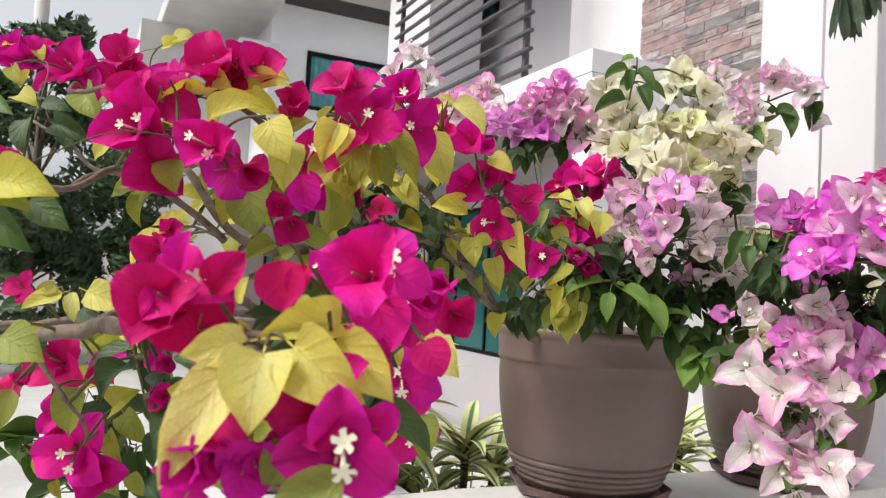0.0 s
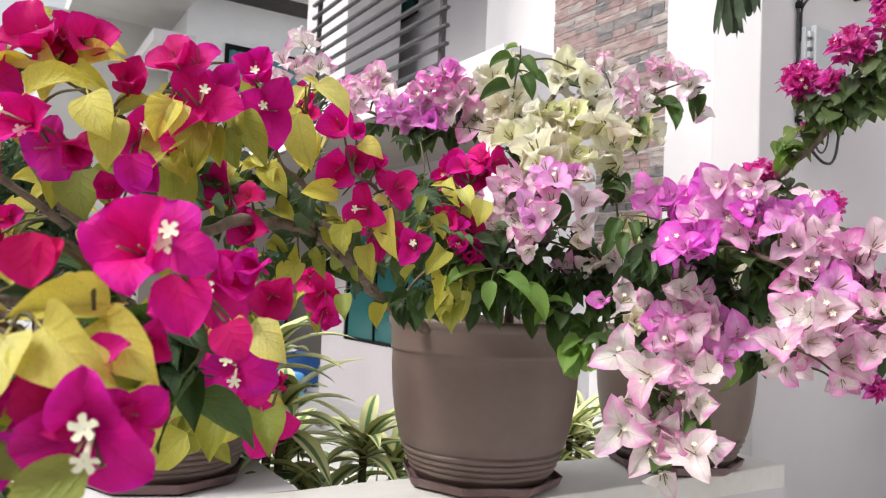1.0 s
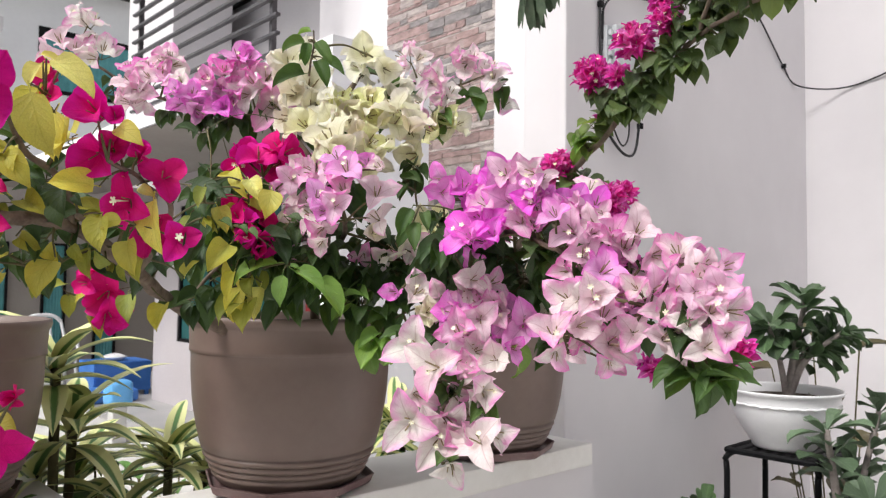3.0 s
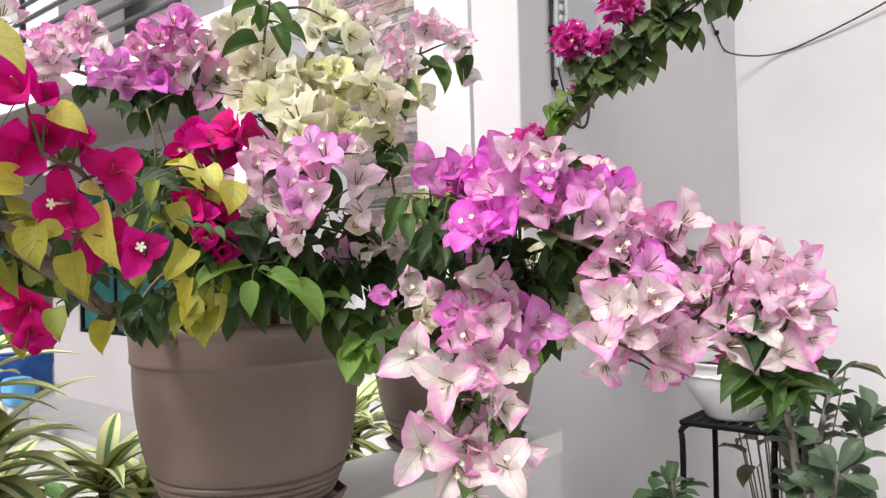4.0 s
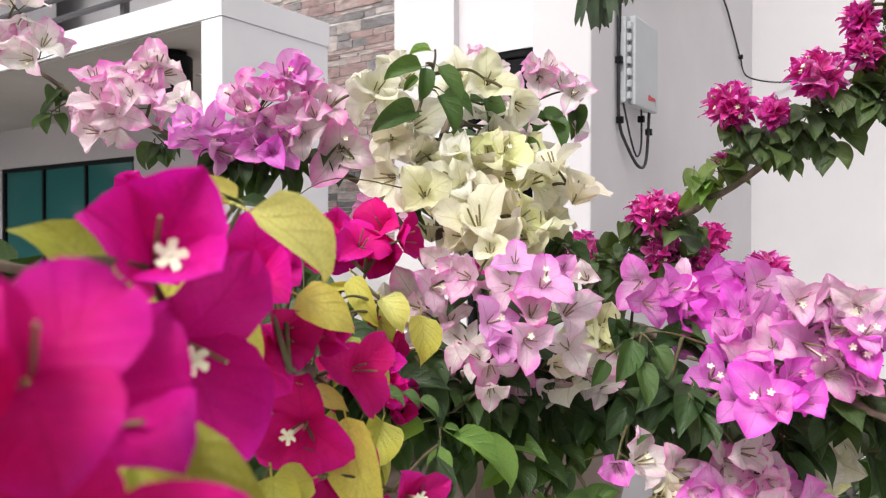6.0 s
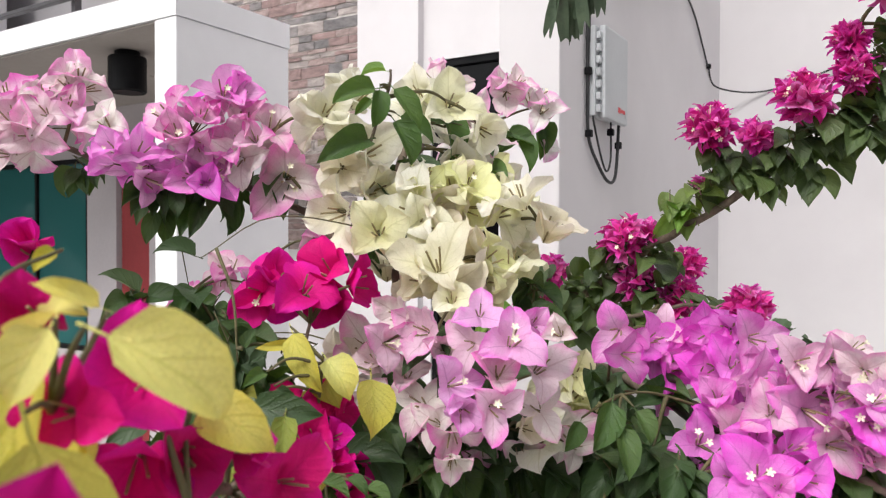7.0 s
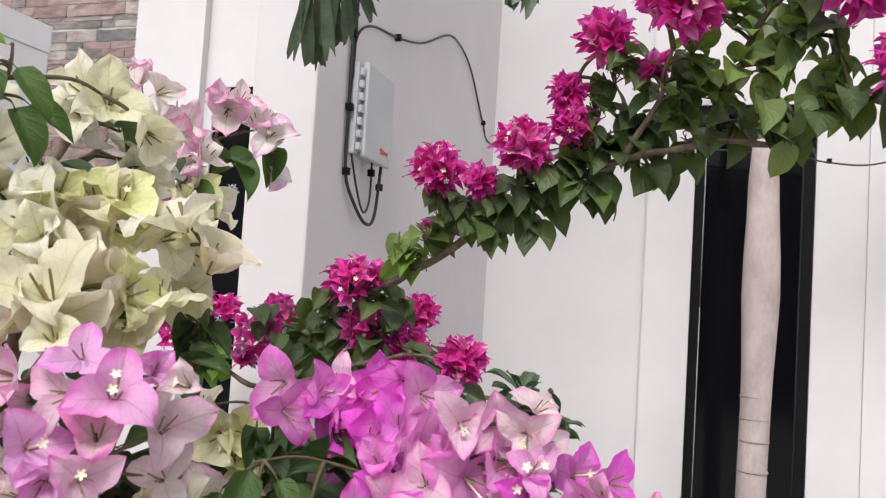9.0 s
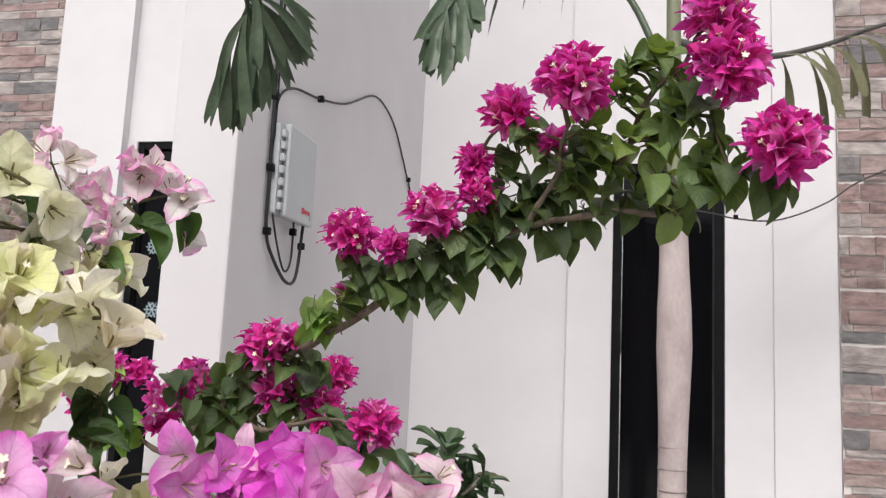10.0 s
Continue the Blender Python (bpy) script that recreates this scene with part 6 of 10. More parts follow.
C.bloom((0.928, 0.663, 1.436), (-0.70, -0.03, 0.17), 4.04, 0.0251, 1, 0, PALE, 0.0066)
C.bloom((0.888, 0.714, 1.423), (-1.20, -0.04, 0.45), 3.08, 0.0350, 0, 0, VIOLET, 0.0066)
C.bloom((0.887, 0.689, 1.419), (-0.44, -0.77, 0.62), 4.58, 0.0302, 0, 0, VIOLET, 0.0066)
C.bloom((0.896, 0.698, 1.407), (-0.76, -0.02, 0.39), 0.43, 0.0223, 4, 0, VIOLET, 0.0066)
C.bloom((0.891, 0.708, 1.396), (-1.11, -0.05, 0.24), 0.16, 0.0265, 0, 0, VIOLET, 0.0066)
C.bloom((0.915, 0.750, 1.374), (-0.41, -0.49, 0.38), 6.19, 0.0249, 1, 0, VIOLET, 0.0066)
C.bloom((0.977, 0.788, 1.464), (-0.35, -1.05, -0.03), 0.69, 0.0260, 1, 0, VIOLET, 0.0066)
C.bloom((0.926, 0.700, 1.459), (-0.60, -0.45, 0.42), 2.32, 0.0247, 3, 0, VIOLET, 0.0066)
C.bloom((0.938, 0.601, 1.434), (-0.98, -0.75, 0.48), 0.14, 0.0255, 0, 0, VIOLET, 0.0066)
C.bloom((0.952, 0.585, 1.412), (-0.38, -0.56, 0.04), 0.37, 0.0266, 0, 0, VIOLET, 0.0066)
C.bloom((0.938, 0.601, 1.437), (-0.73, 0.19, 0.38), 5.50, 0.0291, 3, 0, PALE, 0.0066)
C.bloom((0.929, 0.652, 1.429), (-0.79, -0.55, 0.52), 2.18, 0.0290, 1, 0, PALE, 0.0066)
C.bloom((0.917, 0.655, 1.431), (-0.59, -0.58, 0.54), 2.76, 0.0209, 3, 0, VIOLET, 0.0066)
C.bloom((0.947, 0.593, 1.413), (-0.86, -0.72, 0.20), 4.14, 0.0164, 1, 0, PALE, 0.0066)
C.bloom((0.920, 0.652, 1.459), (-0.45, -0.54, 0.66), 4.61, 0.0187, 1, 0, PALE, 0.0066)
C.bloom((0.921, 0.651, 1.452), (-0.77, -0.33, 0.82), 2.03, 0.0231, 3, 0, VIOLET, 0.0066)
C.bloom((0.888, 0.779, 1.324), (-0.48, -0.82, 0.05), 0.07, 0.0373, 0, 0, PALE, 0.0066)
C.bloom((0.884, 0.752, 1.310), (-1.27, -0.05, 0.70), 4.08, 0.0346, 3, 0, VIOLET, 0.0066)
C.bloom((0.915, 0.733, 1.310), (-0.59, -0.66, 0.16), 2.01, 0.0290, 3, 0, PALE, 0.0066)
C.bloom((0.900, 0.738, 1.340), (-0.42, -1.31, 0.30), 0.13, 0.0276, 2, 0, PALE, 0.0066)
C.bloom((0.924, 0.733, 1.324), (0.03, -1.13, -0.01), 2.84, 0.0275, 0, 0, PALE, 0.0066)
C.bloom((0.917, 0.714, 1.319), (-1.01, -0.39, 0.16), 5.83, 0.0333, 1, 0, PALE, 0.0066)
C.bloom((0.886, 0.733, 1.284), (-1.07, -0.81, 0.25), 3.41, 0.0427, 3, 0, PALE, 0.0066)
C.bloom((0.903, 0.731, 1.325), (-0.81, -0.36, 0.49), 5.88, 0.0320, 1, 0, PALE, 0.0066)
C.bloom((0.937, 0.701, 1.305), (-0.74, -0.79, 0.16), 6.05, 0.0427, 3, 0, VIOLET, 0.0066)
C.bloom((0.879, 0.752, 1.265), (-0.96, -0.19, 0.37), 6.09, 0.0414, 4, 0, PALE, 0.0066)
C.bloom((0.852, 0.727, 1.233), (-0.75, 0.05, -0.07), 0.35, 0.0460, 2, 0, PALE, 0.0066)
C.bloom((0.877, 0.703, 1.264), (-0.65, -1.13, 0.21), 0.23, 0.0305, 4, 0, PALE, 0.0066)
C.bloom((0.879, 0.710, 1.268), (-1.35, -0.62, -0.29), 3.61, 0.0277, 1, 0, PALE, 0.0066)
C.bloom((0.894, 0.711, 1.262), (-0.50, -0.29, 0.58), 0.96, 0.0272, 2, 0, PALE, 0.0066)
C.bloom((0.873, 0.692, 1.217), (-0.59, -1.11, 0.35), 3.99, 0.0380, 4, 0, PALE, 0.0066)
C.bloom((0.851, 0.712, 1.212), (-0.09, -0.58, -0.20), 0.09, 0.0301, 2, 0, PALE, 0.0066)
C.bloom((0.823, 0.699, 1.185), (-0.46, -0.88, -0.40), 2.92, 0.0400, 4, 0, PALE, 0.0066)
C.bloom((0.834, 0.688, 1.173), (-0.60, -0.31, -0.08), 4.01, 0.0405, 2, 0, PALE, 0.0066)
C.bloom((0.843, 0.701, 1.169), (-0.64, -0.61, -0.04), 0.12, 0.0384, 0, 0, PALE, 0.0066)
C.bloom((0.861, 0.687, 1.196), (-0.05, -1.35, 0.15), 4.45, 0.0351, 4, 0, PALE, 0.0066)
C.bloom((0.869, 0.782, 1.309), (-0.30, -0.90, 0.29), 5.63, 0.0264, 0, 0, CREAM, 0.0066)
C.bloom((0.908, 0.717, 1.271), (0.26, -1.15, 0.01), 1.81, 0.0243, 1, 0, VIOLET, 0.0066)
C.bloom((0.936, 0.605, 1.407), (-0.62, 0.06, 0.32), 1.40, 0.0316, 3, 0, PALE, 0.0066)
C.bloom((0.923, 0.610, 1.437), (-0.87, 0.15, 0.26), 4.07, 0.0263, 3, 0, VIOLET, 0.0066)
C.bloom((0.933, 0.585, 1.401), (-0.98, -0.45, 0.57), 6.11, 0.0276, 1, 0, PALE, 0.0066)
C.bloom((0.920, 0.533, 1.378), (-0.81, -1.22, -0.22), 3.62, 0.0218, 3, 0, PALE, 0.0066)
C.bloom((0.911, 0.531, 1.374), (-0.25, -0.81, 0.86), 3.31, 0.0307, 3, 0, PALE, 0.0066)
C.bloom((0.903, 0.514, 1.388), (-0.79, -0.76, 0.57), 2.98, 0.0311, 1, 0, PALE, 0.0066)
C.bloom((0.907, 0.547, 1.377), (-0.49, -0.66, 0.32), 3.99, 0.0322, 3, 0, PALE, 0.0066)
C.bloom((0.898, 0.566, 1.378), (-0.79, -0.50, -0.01), 3.69, 0.0268, 1, 0, PALE, 0.0066)
C.bloom((0.896, 0.533, 1.366), (-0.33, -0.40, 0.54), 0.08, 0.0313, 3, 0, VIOLET, 0.0066)
C.bloom((0.927, 0.462, 1.379), (-0.32, -0.62, -0.30), 0.04, 0.0295, 1, 0, PALE, 0.0066)
C.bloom((0.916, 0.448, 1.358), (-0.58, -0.26, 0.80), 1.02, 0.0296, 0, 0, PALE, 0.0066)
C.bloom((0.916, 0.448, 1.359), (-0.63, -0.38, 0.07), 5.71, 0.0301, 3, 0, PALE, 0.0066)
C.bloom((0.910, 0.448, 1.366), (-0.06, -1.26, 0.29), 2.84, 0.0230, 1, 0, PALE, 0.0066)
C.bloom((0.863, 0.534, 1.309), (-0.64, 0.07, 0.26), 0.50, 0.0326, 0, 0, PALE, 0.0066)
C.bloom((0.861, 0.522, 1.318), (-1.02, -0.95, 0.20), 1.00, 0.0194, 2, 0, PALE, 0.0066)
C.bloom((0.874, 0.502, 1.331), (-0.49, -0.83, 0.06), 1.40, 0.0359, 1, 0, PALE, 0.0066)
C.bloom((0.871, 0.507, 1.322), (-0.54, -0.66, 0.78), 1.69, 0.0262, 3, 0, PALE, 0.0066)
C.bloom((0.900, 0.461, 1.347), (-0.30, -1.14, -0.34), 3.76, 0.0274, 3, 0, PALE, 0.0066)
C.bloom((0.878, 0.480, 1.336), (-1.04, -0.19, 0.55), 0.85, 0.0203, 2, 0, PALE, 0.0066)
C.bloom((0.908, 0.437, 1.348), (-1.04, -1.10, -0.02), 2.91, 0.0250, 3, 0, PALE, 0.0066)
C.bloom((0.888, 0.450, 1.323), (-0.37, -0.45, 0.09), 3.66, 0.0236, 1, 0, PALE, 0.0066)
C.bloom((0.880, 0.439, 1.315), (-1.06, -0.33, -0.10), 1.49, 0.0237, 0, 0, PALE, 0.0066)
C.bloom((0.860, 0.535, 1.299), (-1.10, -0.10, 0.19), 4.49, 0.0307, 1, 0, PALE, 0.0066)
C.bloom((0.863, 0.535, 1.289), (-0.89, -0.39, -0.82), 2.99, 0.0201, 4, 0, PALE, 0.0066)
C.bloom((0.851, 0.528, 1.309), (-0.24, -0.79, -0.30), 4.92, 0.0257, 1, 0, PALE, 0.0066)
C.bloom((0.885, 0.514, 1.291), (-0.05, -1.07, -0.09), 2.12, 0.0268, 1, 0, PALE, 0.0066)
C.bloom((0.875, 0.504, 1.277), (-0.78, -0.96, -0.53), 5.34, 0.0193, 0, 0, PALE, 0.0066)
C.bloom((0.872, 0.487, 1.301), (-0.49, -0.48, 0.25), 2.74, 0.0260, 1, 0, PALE, 0.0066)
C.bloom((0.885, 0.450, 1.305), (-0.81, -1.10, -0.10), 5.22, 0.0280, 1, 0, PALE, 0.0066)
C.bloom((0.892, 0.424, 1.310), (-0.55, -0.41, 0.16), 4.68, 0.0206, 4, 0, PALE, 0.0066)
C.bloom((0.887, 0.426, 1.338), (-0.66, -0.25, 0.50), 5.82, 0.0226, 3, 0, PALE, 0.0066)
C.bloom((0.893, 0.412, 1.339), (-0.05, -1.08, -0.14), 1.21, 0.0251, 3, 0, PALE, 0.0066)
C.bloom((0.892, 0.411, 1.316), (-0.39, -0.76, -0.09), 3.10, 0.0250, 4, 0, PALE, 0.0066)
C.bloom((0.900, 0.404, 1.315), (-0.91, -0.71, 0.34), 2.67, 0.0266, 1, 0, PALE, 0.0066)
C.bloom((0.890, 0.418, 1.313), (-1.06, -0.36, -0.18), 1.62, 0.0272, 0, 0, PALE, 0.0066)
C.bloom((0.896, 0.420, 1.353), (-0.39, -0.02, 0.18), 4.02, 0.0283, 1, 0, PALE, 0.0066)
C.bloom((0.896, 0.401, 1.326), (-1.32, -0.76, -0.33), 4.55, 0.0229, 3, 0, PALE, 0.0066)
C.bloom((0.881, 0.415, 1.328), (-0.95, -0.61, 0.37), 4.18, 0.0222, 1, 0, PALE, 0.0066)
C.bloom((0.926, 0.584, 1.397), (-1.19, -0.89, 0.18), 1.47, 0.0242, 1, 0, PALE, 0.0066)
C.bloom((0.916, 0.567, 1.363), (-1.17, -0.55, 0.48), 2.64, 0.0234, 3, 0, PALE, 0.0066)
C.bloom((0.892, 0.556, 1.333), (-0.77, -0.78, 0.18), 4.72, 0.0233, 0, 0, PALE, 0.0066)
C.bloom((0.903, 0.552, 1.374), (-0.85, 0.31, 0.44), 2.14, 0.0265, 3, 0, VIOLET, 0.0066)
C.bloom((0.863, 0.542, 1.301), (-0.65, -0.96, 0.03), 3.97, 0.0236, 3, 0, PALE, 0.0066)
C.bloom((0.874, 0.536, 1.333), (-0.09, -0.99, -0.08), 6.23, 0.0255, 1, 0, PALE, 0.0066)
C.bloom((0.888, 0.520, 1.282), (-0.77, -0.87, -0.15), 5.93, 0.0219, 0, 0, PALE, 0.0066)
C.bloom((0.907, 0.519, 1.382), (-0.72, -0.94, -0.47), 4.72, 0.0256, 3, 0, PALE, 0.0066)
C.bloom((0.877, 0.490, 1.323), (-0.38, -0.75, 0.68), 4.26, 0.0224, 3, 0, VIOLET, 0.0066)
C.bloom((0.878, 0.549, 1.294), (-0.95, -1.03, -0.03), 0.08, 0.0254, 1, 0, PALE, 0.0066)
C.bloom((0.892, 0.510, 1.293), (-0.34, -0.73, -0.13), 6.01, 0.0217, 3, 0, PALE, 0.0066)
C.bloom((0.877, 0.521, 1.289), (-0.54, -0.07, 0.75), 1.42, 0.0216, 0, 0, PALE, 0.0066)
C.bloom((1.003, 0.702, 1.303), (-0.78, -0.74, 0.43), 0.02, 0.0288, 0, 0, CREAM, 0.0066)
C.bloom((0.999, 0.693, 1.317), (-1.49, 0.07, 0.09), 4.10, 0.0305, 2, 0, CREAM, 0.0066)
C.bloom((1.016, 0.685, 1.323), (-1.22, -0.33, 0.48), 4.22, 0.0276, 3, 0, CREAM, 0.0066)
C.bloom((1.012, 0.683, 1.312), (-0.57, -0.81, -0.28), 4.44, 0.0236, 0, 0, CREAM, 0.0066)
C.done()

# ---- magenta bougainvillea with yellow leaves in the large pot ----
A = Shrub("bougainvillea with magenta bracts and yellow leaves on a woody arm", (0.88, 1.2, 1.25), 23)
A.branch([(0.900, 1.200, 1.220), (0.705, 1.151, 1.305), (0.598, 1.047, 1.353), (0.507, 0.994, 1.402), (0.416, 0.959, 1.409), (0.315, 0.920, 1.382), (0.236, 0.882, 1.381), (0.170, 0.886, 1.449)], 0.0110, 0.0040)
A.branch([(0.507, 0.994, 1.402), (0.477, 0.957, 1.455), (0.440, 0.944, 1.475), (0.403, 0.906, 1.509), (0.348, 0.893, 1.533)], 0.0050, 0.0020)
A.branch([(0.598, 1.047, 1.353), (0.601, 0.954, 1.418), (0.560, 0.904, 1.446), (0.494, 0.863, 1.467)], 0.0040, 0.0020)
A.branch([(0.705, 1.151, 1.305), (0.754, 1.079, 1.401), (0.783, 1.051, 1.497)], 0.0030, 0.0015)
A.branch([(0.315, 0.920, 1.382), (0.281, 0.804, 1.437), (0.210, 0.770, 1.491), (0.140, 0.796, 1.515), (0.060, 0.842, 1.502)], 0.0050, 0.0020)
A.branch([(0.213, 0.886, 1.385), (0.115, 0.832, 1.437), (0.063, 0.815, 1.409), (0.024, 0.811, 1.433)], 0.0040, 0.0020)
A.branch([(0.490, 0.932, 1.409), (0.491, 0.906, 1.403), (0.496, 0.889, 1.396)], 0.0035, 0.0030)
A.branch([(0.125, 0.960, 1.451), (0.090, 1.021, 1.455), (0.059, 1.056, 1.489), (0.022, 1.095, 1.515)], 0.0035, 0.0018)
A.branch([(0.092, 1.020, 1.453), (0.074, 1.007, 1.439), (0.054, 0.996, 1.424)], 0.0030, 0.0020)
A.branch([(0.250, 1.015, 1.372), (0.269, 0.981, 1.403), (0.285, 0.950, 1.424), (0.280, 0.885, 1.445)], 0.0040, 0.0022)
A.bloom((0.131, 0.760, 1.492), (-0.26, -0.96, 0.06), 1.49, 0.0378, 1, 0)
A.bloom((0.113, 0.753, 1.462), (-0.57, -0.82, 0.04), 3.42, 0.0547, 1, 2)
A.bloom((0.161, 0.697, 1.445), (-0.60, -0.80, -0.06), 2.32, 0.0424, 1, 2)
A.bloom((0.196, 0.704, 1.432), (0.03, -0.96, -0.28), 3.79, 0.0380, 2, 0)
A.bloom((0.168, 0.746, 1.521), (-0.60, -0.62, 0.50), 3.93, 0.0381, 0, 0)
A.bloom((0.192, 0.767, 1.536), (-0.17, -0.80, 0.58), 0.41, 0.0290, 2, 0)
A.bloom((0.206, 0.749, 1.527), (-0.02, -0.92, 0.39), 0.08, 0.0317, 2, 0)
A.bloom((0.237, 0.747, 1.497), (-0.31, -0.75, 0.59), 5.26, 0.0322, 2, 0)
A.bloom((0.244, 0.704, 1.446), (-0.08, -0.98, 0.16), 1.63, 0.0334, 1, 1)
A.bloom((0.261, 0.690, 1.509), (-0.66, -0.57, 0.49), 1.47, 0.0290, 0, 0)
A.bloom((0.277, 0.684, 1.481), (-0.51, -0.80, 0.32), 6.25, 0.0399, 0, 1)
A.bloom((0.304, 0.714, 1.498), (-0.09, -0.94, 0.32), 2.95, 0.0335, 3, 0)
A.bloom((0.347, 0.758, 1.530), (-0.41, -0.78, 0.47), 5.25, 0.0386, 3, 1)
A.bloom((0.363, 0.763, 1.499), (-0.24, -0.96, -0.14), 2.99, 0.0413, 3, 1)
A.bloom((0.234, 0.710, 1.390), (-0.10, -0.85, -0.52), 4.01, 0.0218, 2, 0)
A.bloom((-0.022, 1.353, 1.652), (-0.64, -0.67, 0.37), 0.95, 0.0536, 3, 0)
A.bloom((-0.001, 1.365, 1.655), (-0.10, -0.91, 0.40), 3.99, 0.0437, 3, 0)
A.bloom((0.049, 1.342, 1.643), (-0.56, -0.70, 0.45), 5.45, 0.0546, 1, 0)
A.bloom((0.068, 1.366, 1.646), (0.07, -0.99, 0.15), 3.29, 0.0404, 3, 0)
A.bloom((0.118, 1.373, 1.679), (-0.40, -0.75, 0.53), 4.66, 0.0518, 0, 0)
A.bloom((0.132, 1.368, 1.658), (-0.00, -0.99, 0.16), 4.22, 0.0414, 2, 0)
A.bloom((0.104, 1.360, 1.642), (-0.79, -0.61, -0.07), 0.40, 0.0339, 2, 0)
A.bloom((0.150, 0.896, 1.369), (-0.71, -0.66, -0.25), 4.76, 0.0329, 2, 0)
A.bloom((0.011, 0.904, 1.441), (-0.34, -0.94, -0.07), 0.19, 0.0205, 4, 0)
A.bloom((0.164, 0.944, 1.392), (-0.08, -0.99, 0.09), 4.51, 0.0203, 1, 0)
A.leaf_at((0.235, 0.696, 1.431), (0.241, 0.693, 1.399), SINGLE, face=(-0.23, -1.02, 0.42), tint=3)
A.leaf_at((0.234, 0.708, 1.427), (0.256, 0.687, 1.404), SINGLE, face=(-0.54, -0.88, 0.44), wide=0.9, tint=3)
A.leaf_at((0.136, 0.751, 1.505), (0.142, 0.729, 1.508), SINGLE, face=(-0.20, -1.04, 0.50), tint=3)
A.bloom((0.277, 0.692, 1.515), (-0.46, -0.71, 0.53), 0.85, 0.0273, 1, 0)
A.bloom((0.437, 0.870, 1.542), (-0.82, -0.49, 0.29), 1.36, 0.0312, 2, 0)
A.bloom((0.529, 0.868, 1.478), (-0.27, -0.91, 0.31), 6.06, 0.0290, 1, 0)
A.bloom((0.555, 0.862, 1.456), (-0.20, -0.97, 0.14), 2.74, 0.0319, 2, 0)
A.bloom((0.404, 0.954, 1.439), (-0.64, -0.66, 0.39), 3.94, 0.0262, 4, 0)
A.bloom((0.407, 0.955, 1.398), (-0.53, -0.84, 0.14), 1.89, 0.0360, 2, 0)
A.bloom((0.376, 0.987, 1.450), (-0.78, -0.57, -0.25), 3.19, 0.0348, 2, 0)
A.bloom((0.373, 1.028, 1.440), (-0.32, -0.89, -0.32), 2.42, 0.0292, 0, 0)
A.bloom((0.558, 0.827, 1.386), (-0.27, -0.96, -0.04), 2.20, 0.0291, 1, 1)
A.bloom((0.638, 1.275, 1.319), (-0.54, -0.73, -0.42), 3.67, 0.0504, 2, 0)
A.bloom((0.643, 1.273, 1.289), (-0.22, -0.86, -0.46), 3.67, 0.0336, 0, 0)
A.bloom((0.608, 1.284, 1.339), (-0.90, -0.44, -0.06), 5.68, 0.0286, 0, 0)
A.bloom((0.713, 0.972, 1.406), (-0.53, -0.85, 0.05), 4.28, 0.0385, 1, 1)
A.bloom((0.738, 0.979, 1.394), (-0.18, -0.96, -0.21), 5.83, 0.0289, 0, 0)
A.bloom((0.701, 0.979, 1.431), (-0.70, -0.60, 0.38), 5.38, 0.0243, 0, 0)
A.bloom((0.742, 0.997, 1.451), (-0.17, -0.96, 0.22), 1.02, 0.0274, 2, 0)
A.bloom((0.345, 1.013, 1.420), (-0.27, -0.86, 0.43), 5.68, 0.0232, 1, 0)
A.bloom((0.490, 0.887, 1.474), (-0.63, -0.71, -0.32), 3.57, 0.0378, 1, 0)
A.bloom((0.502, 0.869, 1.482), (-0.34, -0.94, -0.01), 4.48, 0.0257, 2, 0)
A.bloom((0.479, 0.869, 1.518), (-0.74, -0.64, 0.20), 1.33, 0.0360, 1, 0)
A.bloom((0.507, 0.881, 1.516), (-0.41, -0.91, 0.08), 5.22, 0.0241, 3, 0)
A.bloom((0.516, 0.876, 1.427), (-0.87, -0.48, -0.09), 3.60, 0.0364, 0, 1, star=0.01)
A.bloom((0.576, 0.904, 1.450), (-0.53, -0.58, 0.62), 1.79, 0.0254, 4, 0)
A.bloom((0.715, 1.019, 1.449), (-0.64, -0.68, 0.37), 0.40, 0.0246, 2, 0)
A.bloom((0.731, 1.029, 1.381), (-0.48, -0.73, 0.48), 0.56, 0.0253, 2, 0)
A.bloom((0.752, 1.001, 1.385), (-0.60, -0.80, 0.06), 0.95, 0.0197, 0, 0)
A.bloom((0.427, 0.838, 1.518), (-0.93, -0.31, 0.20), 1.85, 0.0211, 0, 0)
A.leaf_at((0.560, 0.890, 1.415), (0.559, 0.867, 1.373), SINGLE, face=(-0.70, -0.73, 0.54), wide=0.9, tint=2)
A.leaf_at((0.557, 0.877, 1.412), (0.544, 0.888, 1.366), SINGLE, face=(-0.77, -0.64, 0.13), wide=0.8, tint=2)
A.leaf_at((0.518, 0.873, 1.417), (0.518, 0.871, 1.395), SINGLE, face=(-0.88, -0.48, 0.55), wide=1.1, tint=0)
A.leaf_at((0.570, 0.875, 1.374), (0.573, 0.853, 1.370), SINGLE, face=(-0.81, -0.58, 0.60), wide=0.8, tint=3)
A.leaf_at((0.073, 0.925, 1.523), (0.093, 0.893, 1.487), OLIVE, face=(-0.73, -0.78, 0.33))
A.leaf_at((0.154, 0.787, 1.506), (0.164, 0.775, 1.478), OLIVE, face=(-0.65, -0.81, 0.24))
A.leaf_at((0.194, 0.723, 1.497), (0.219, 0.709, 1.480), YELLOW, face=(-0.66, -0.80, 0.06), wide=1.1)
A.leaf_at((0.161, 0.719, 1.465), (0.205, 0.695, 1.481), YELLOW, face=(-0.59, -0.85, 0.52))
A.leaf_at((0.199, 0.667, 1.469), (0.215, 0.652, 1.432), YELLOW, face=(-0.54, -0.87, 0.27), wide=1.35)
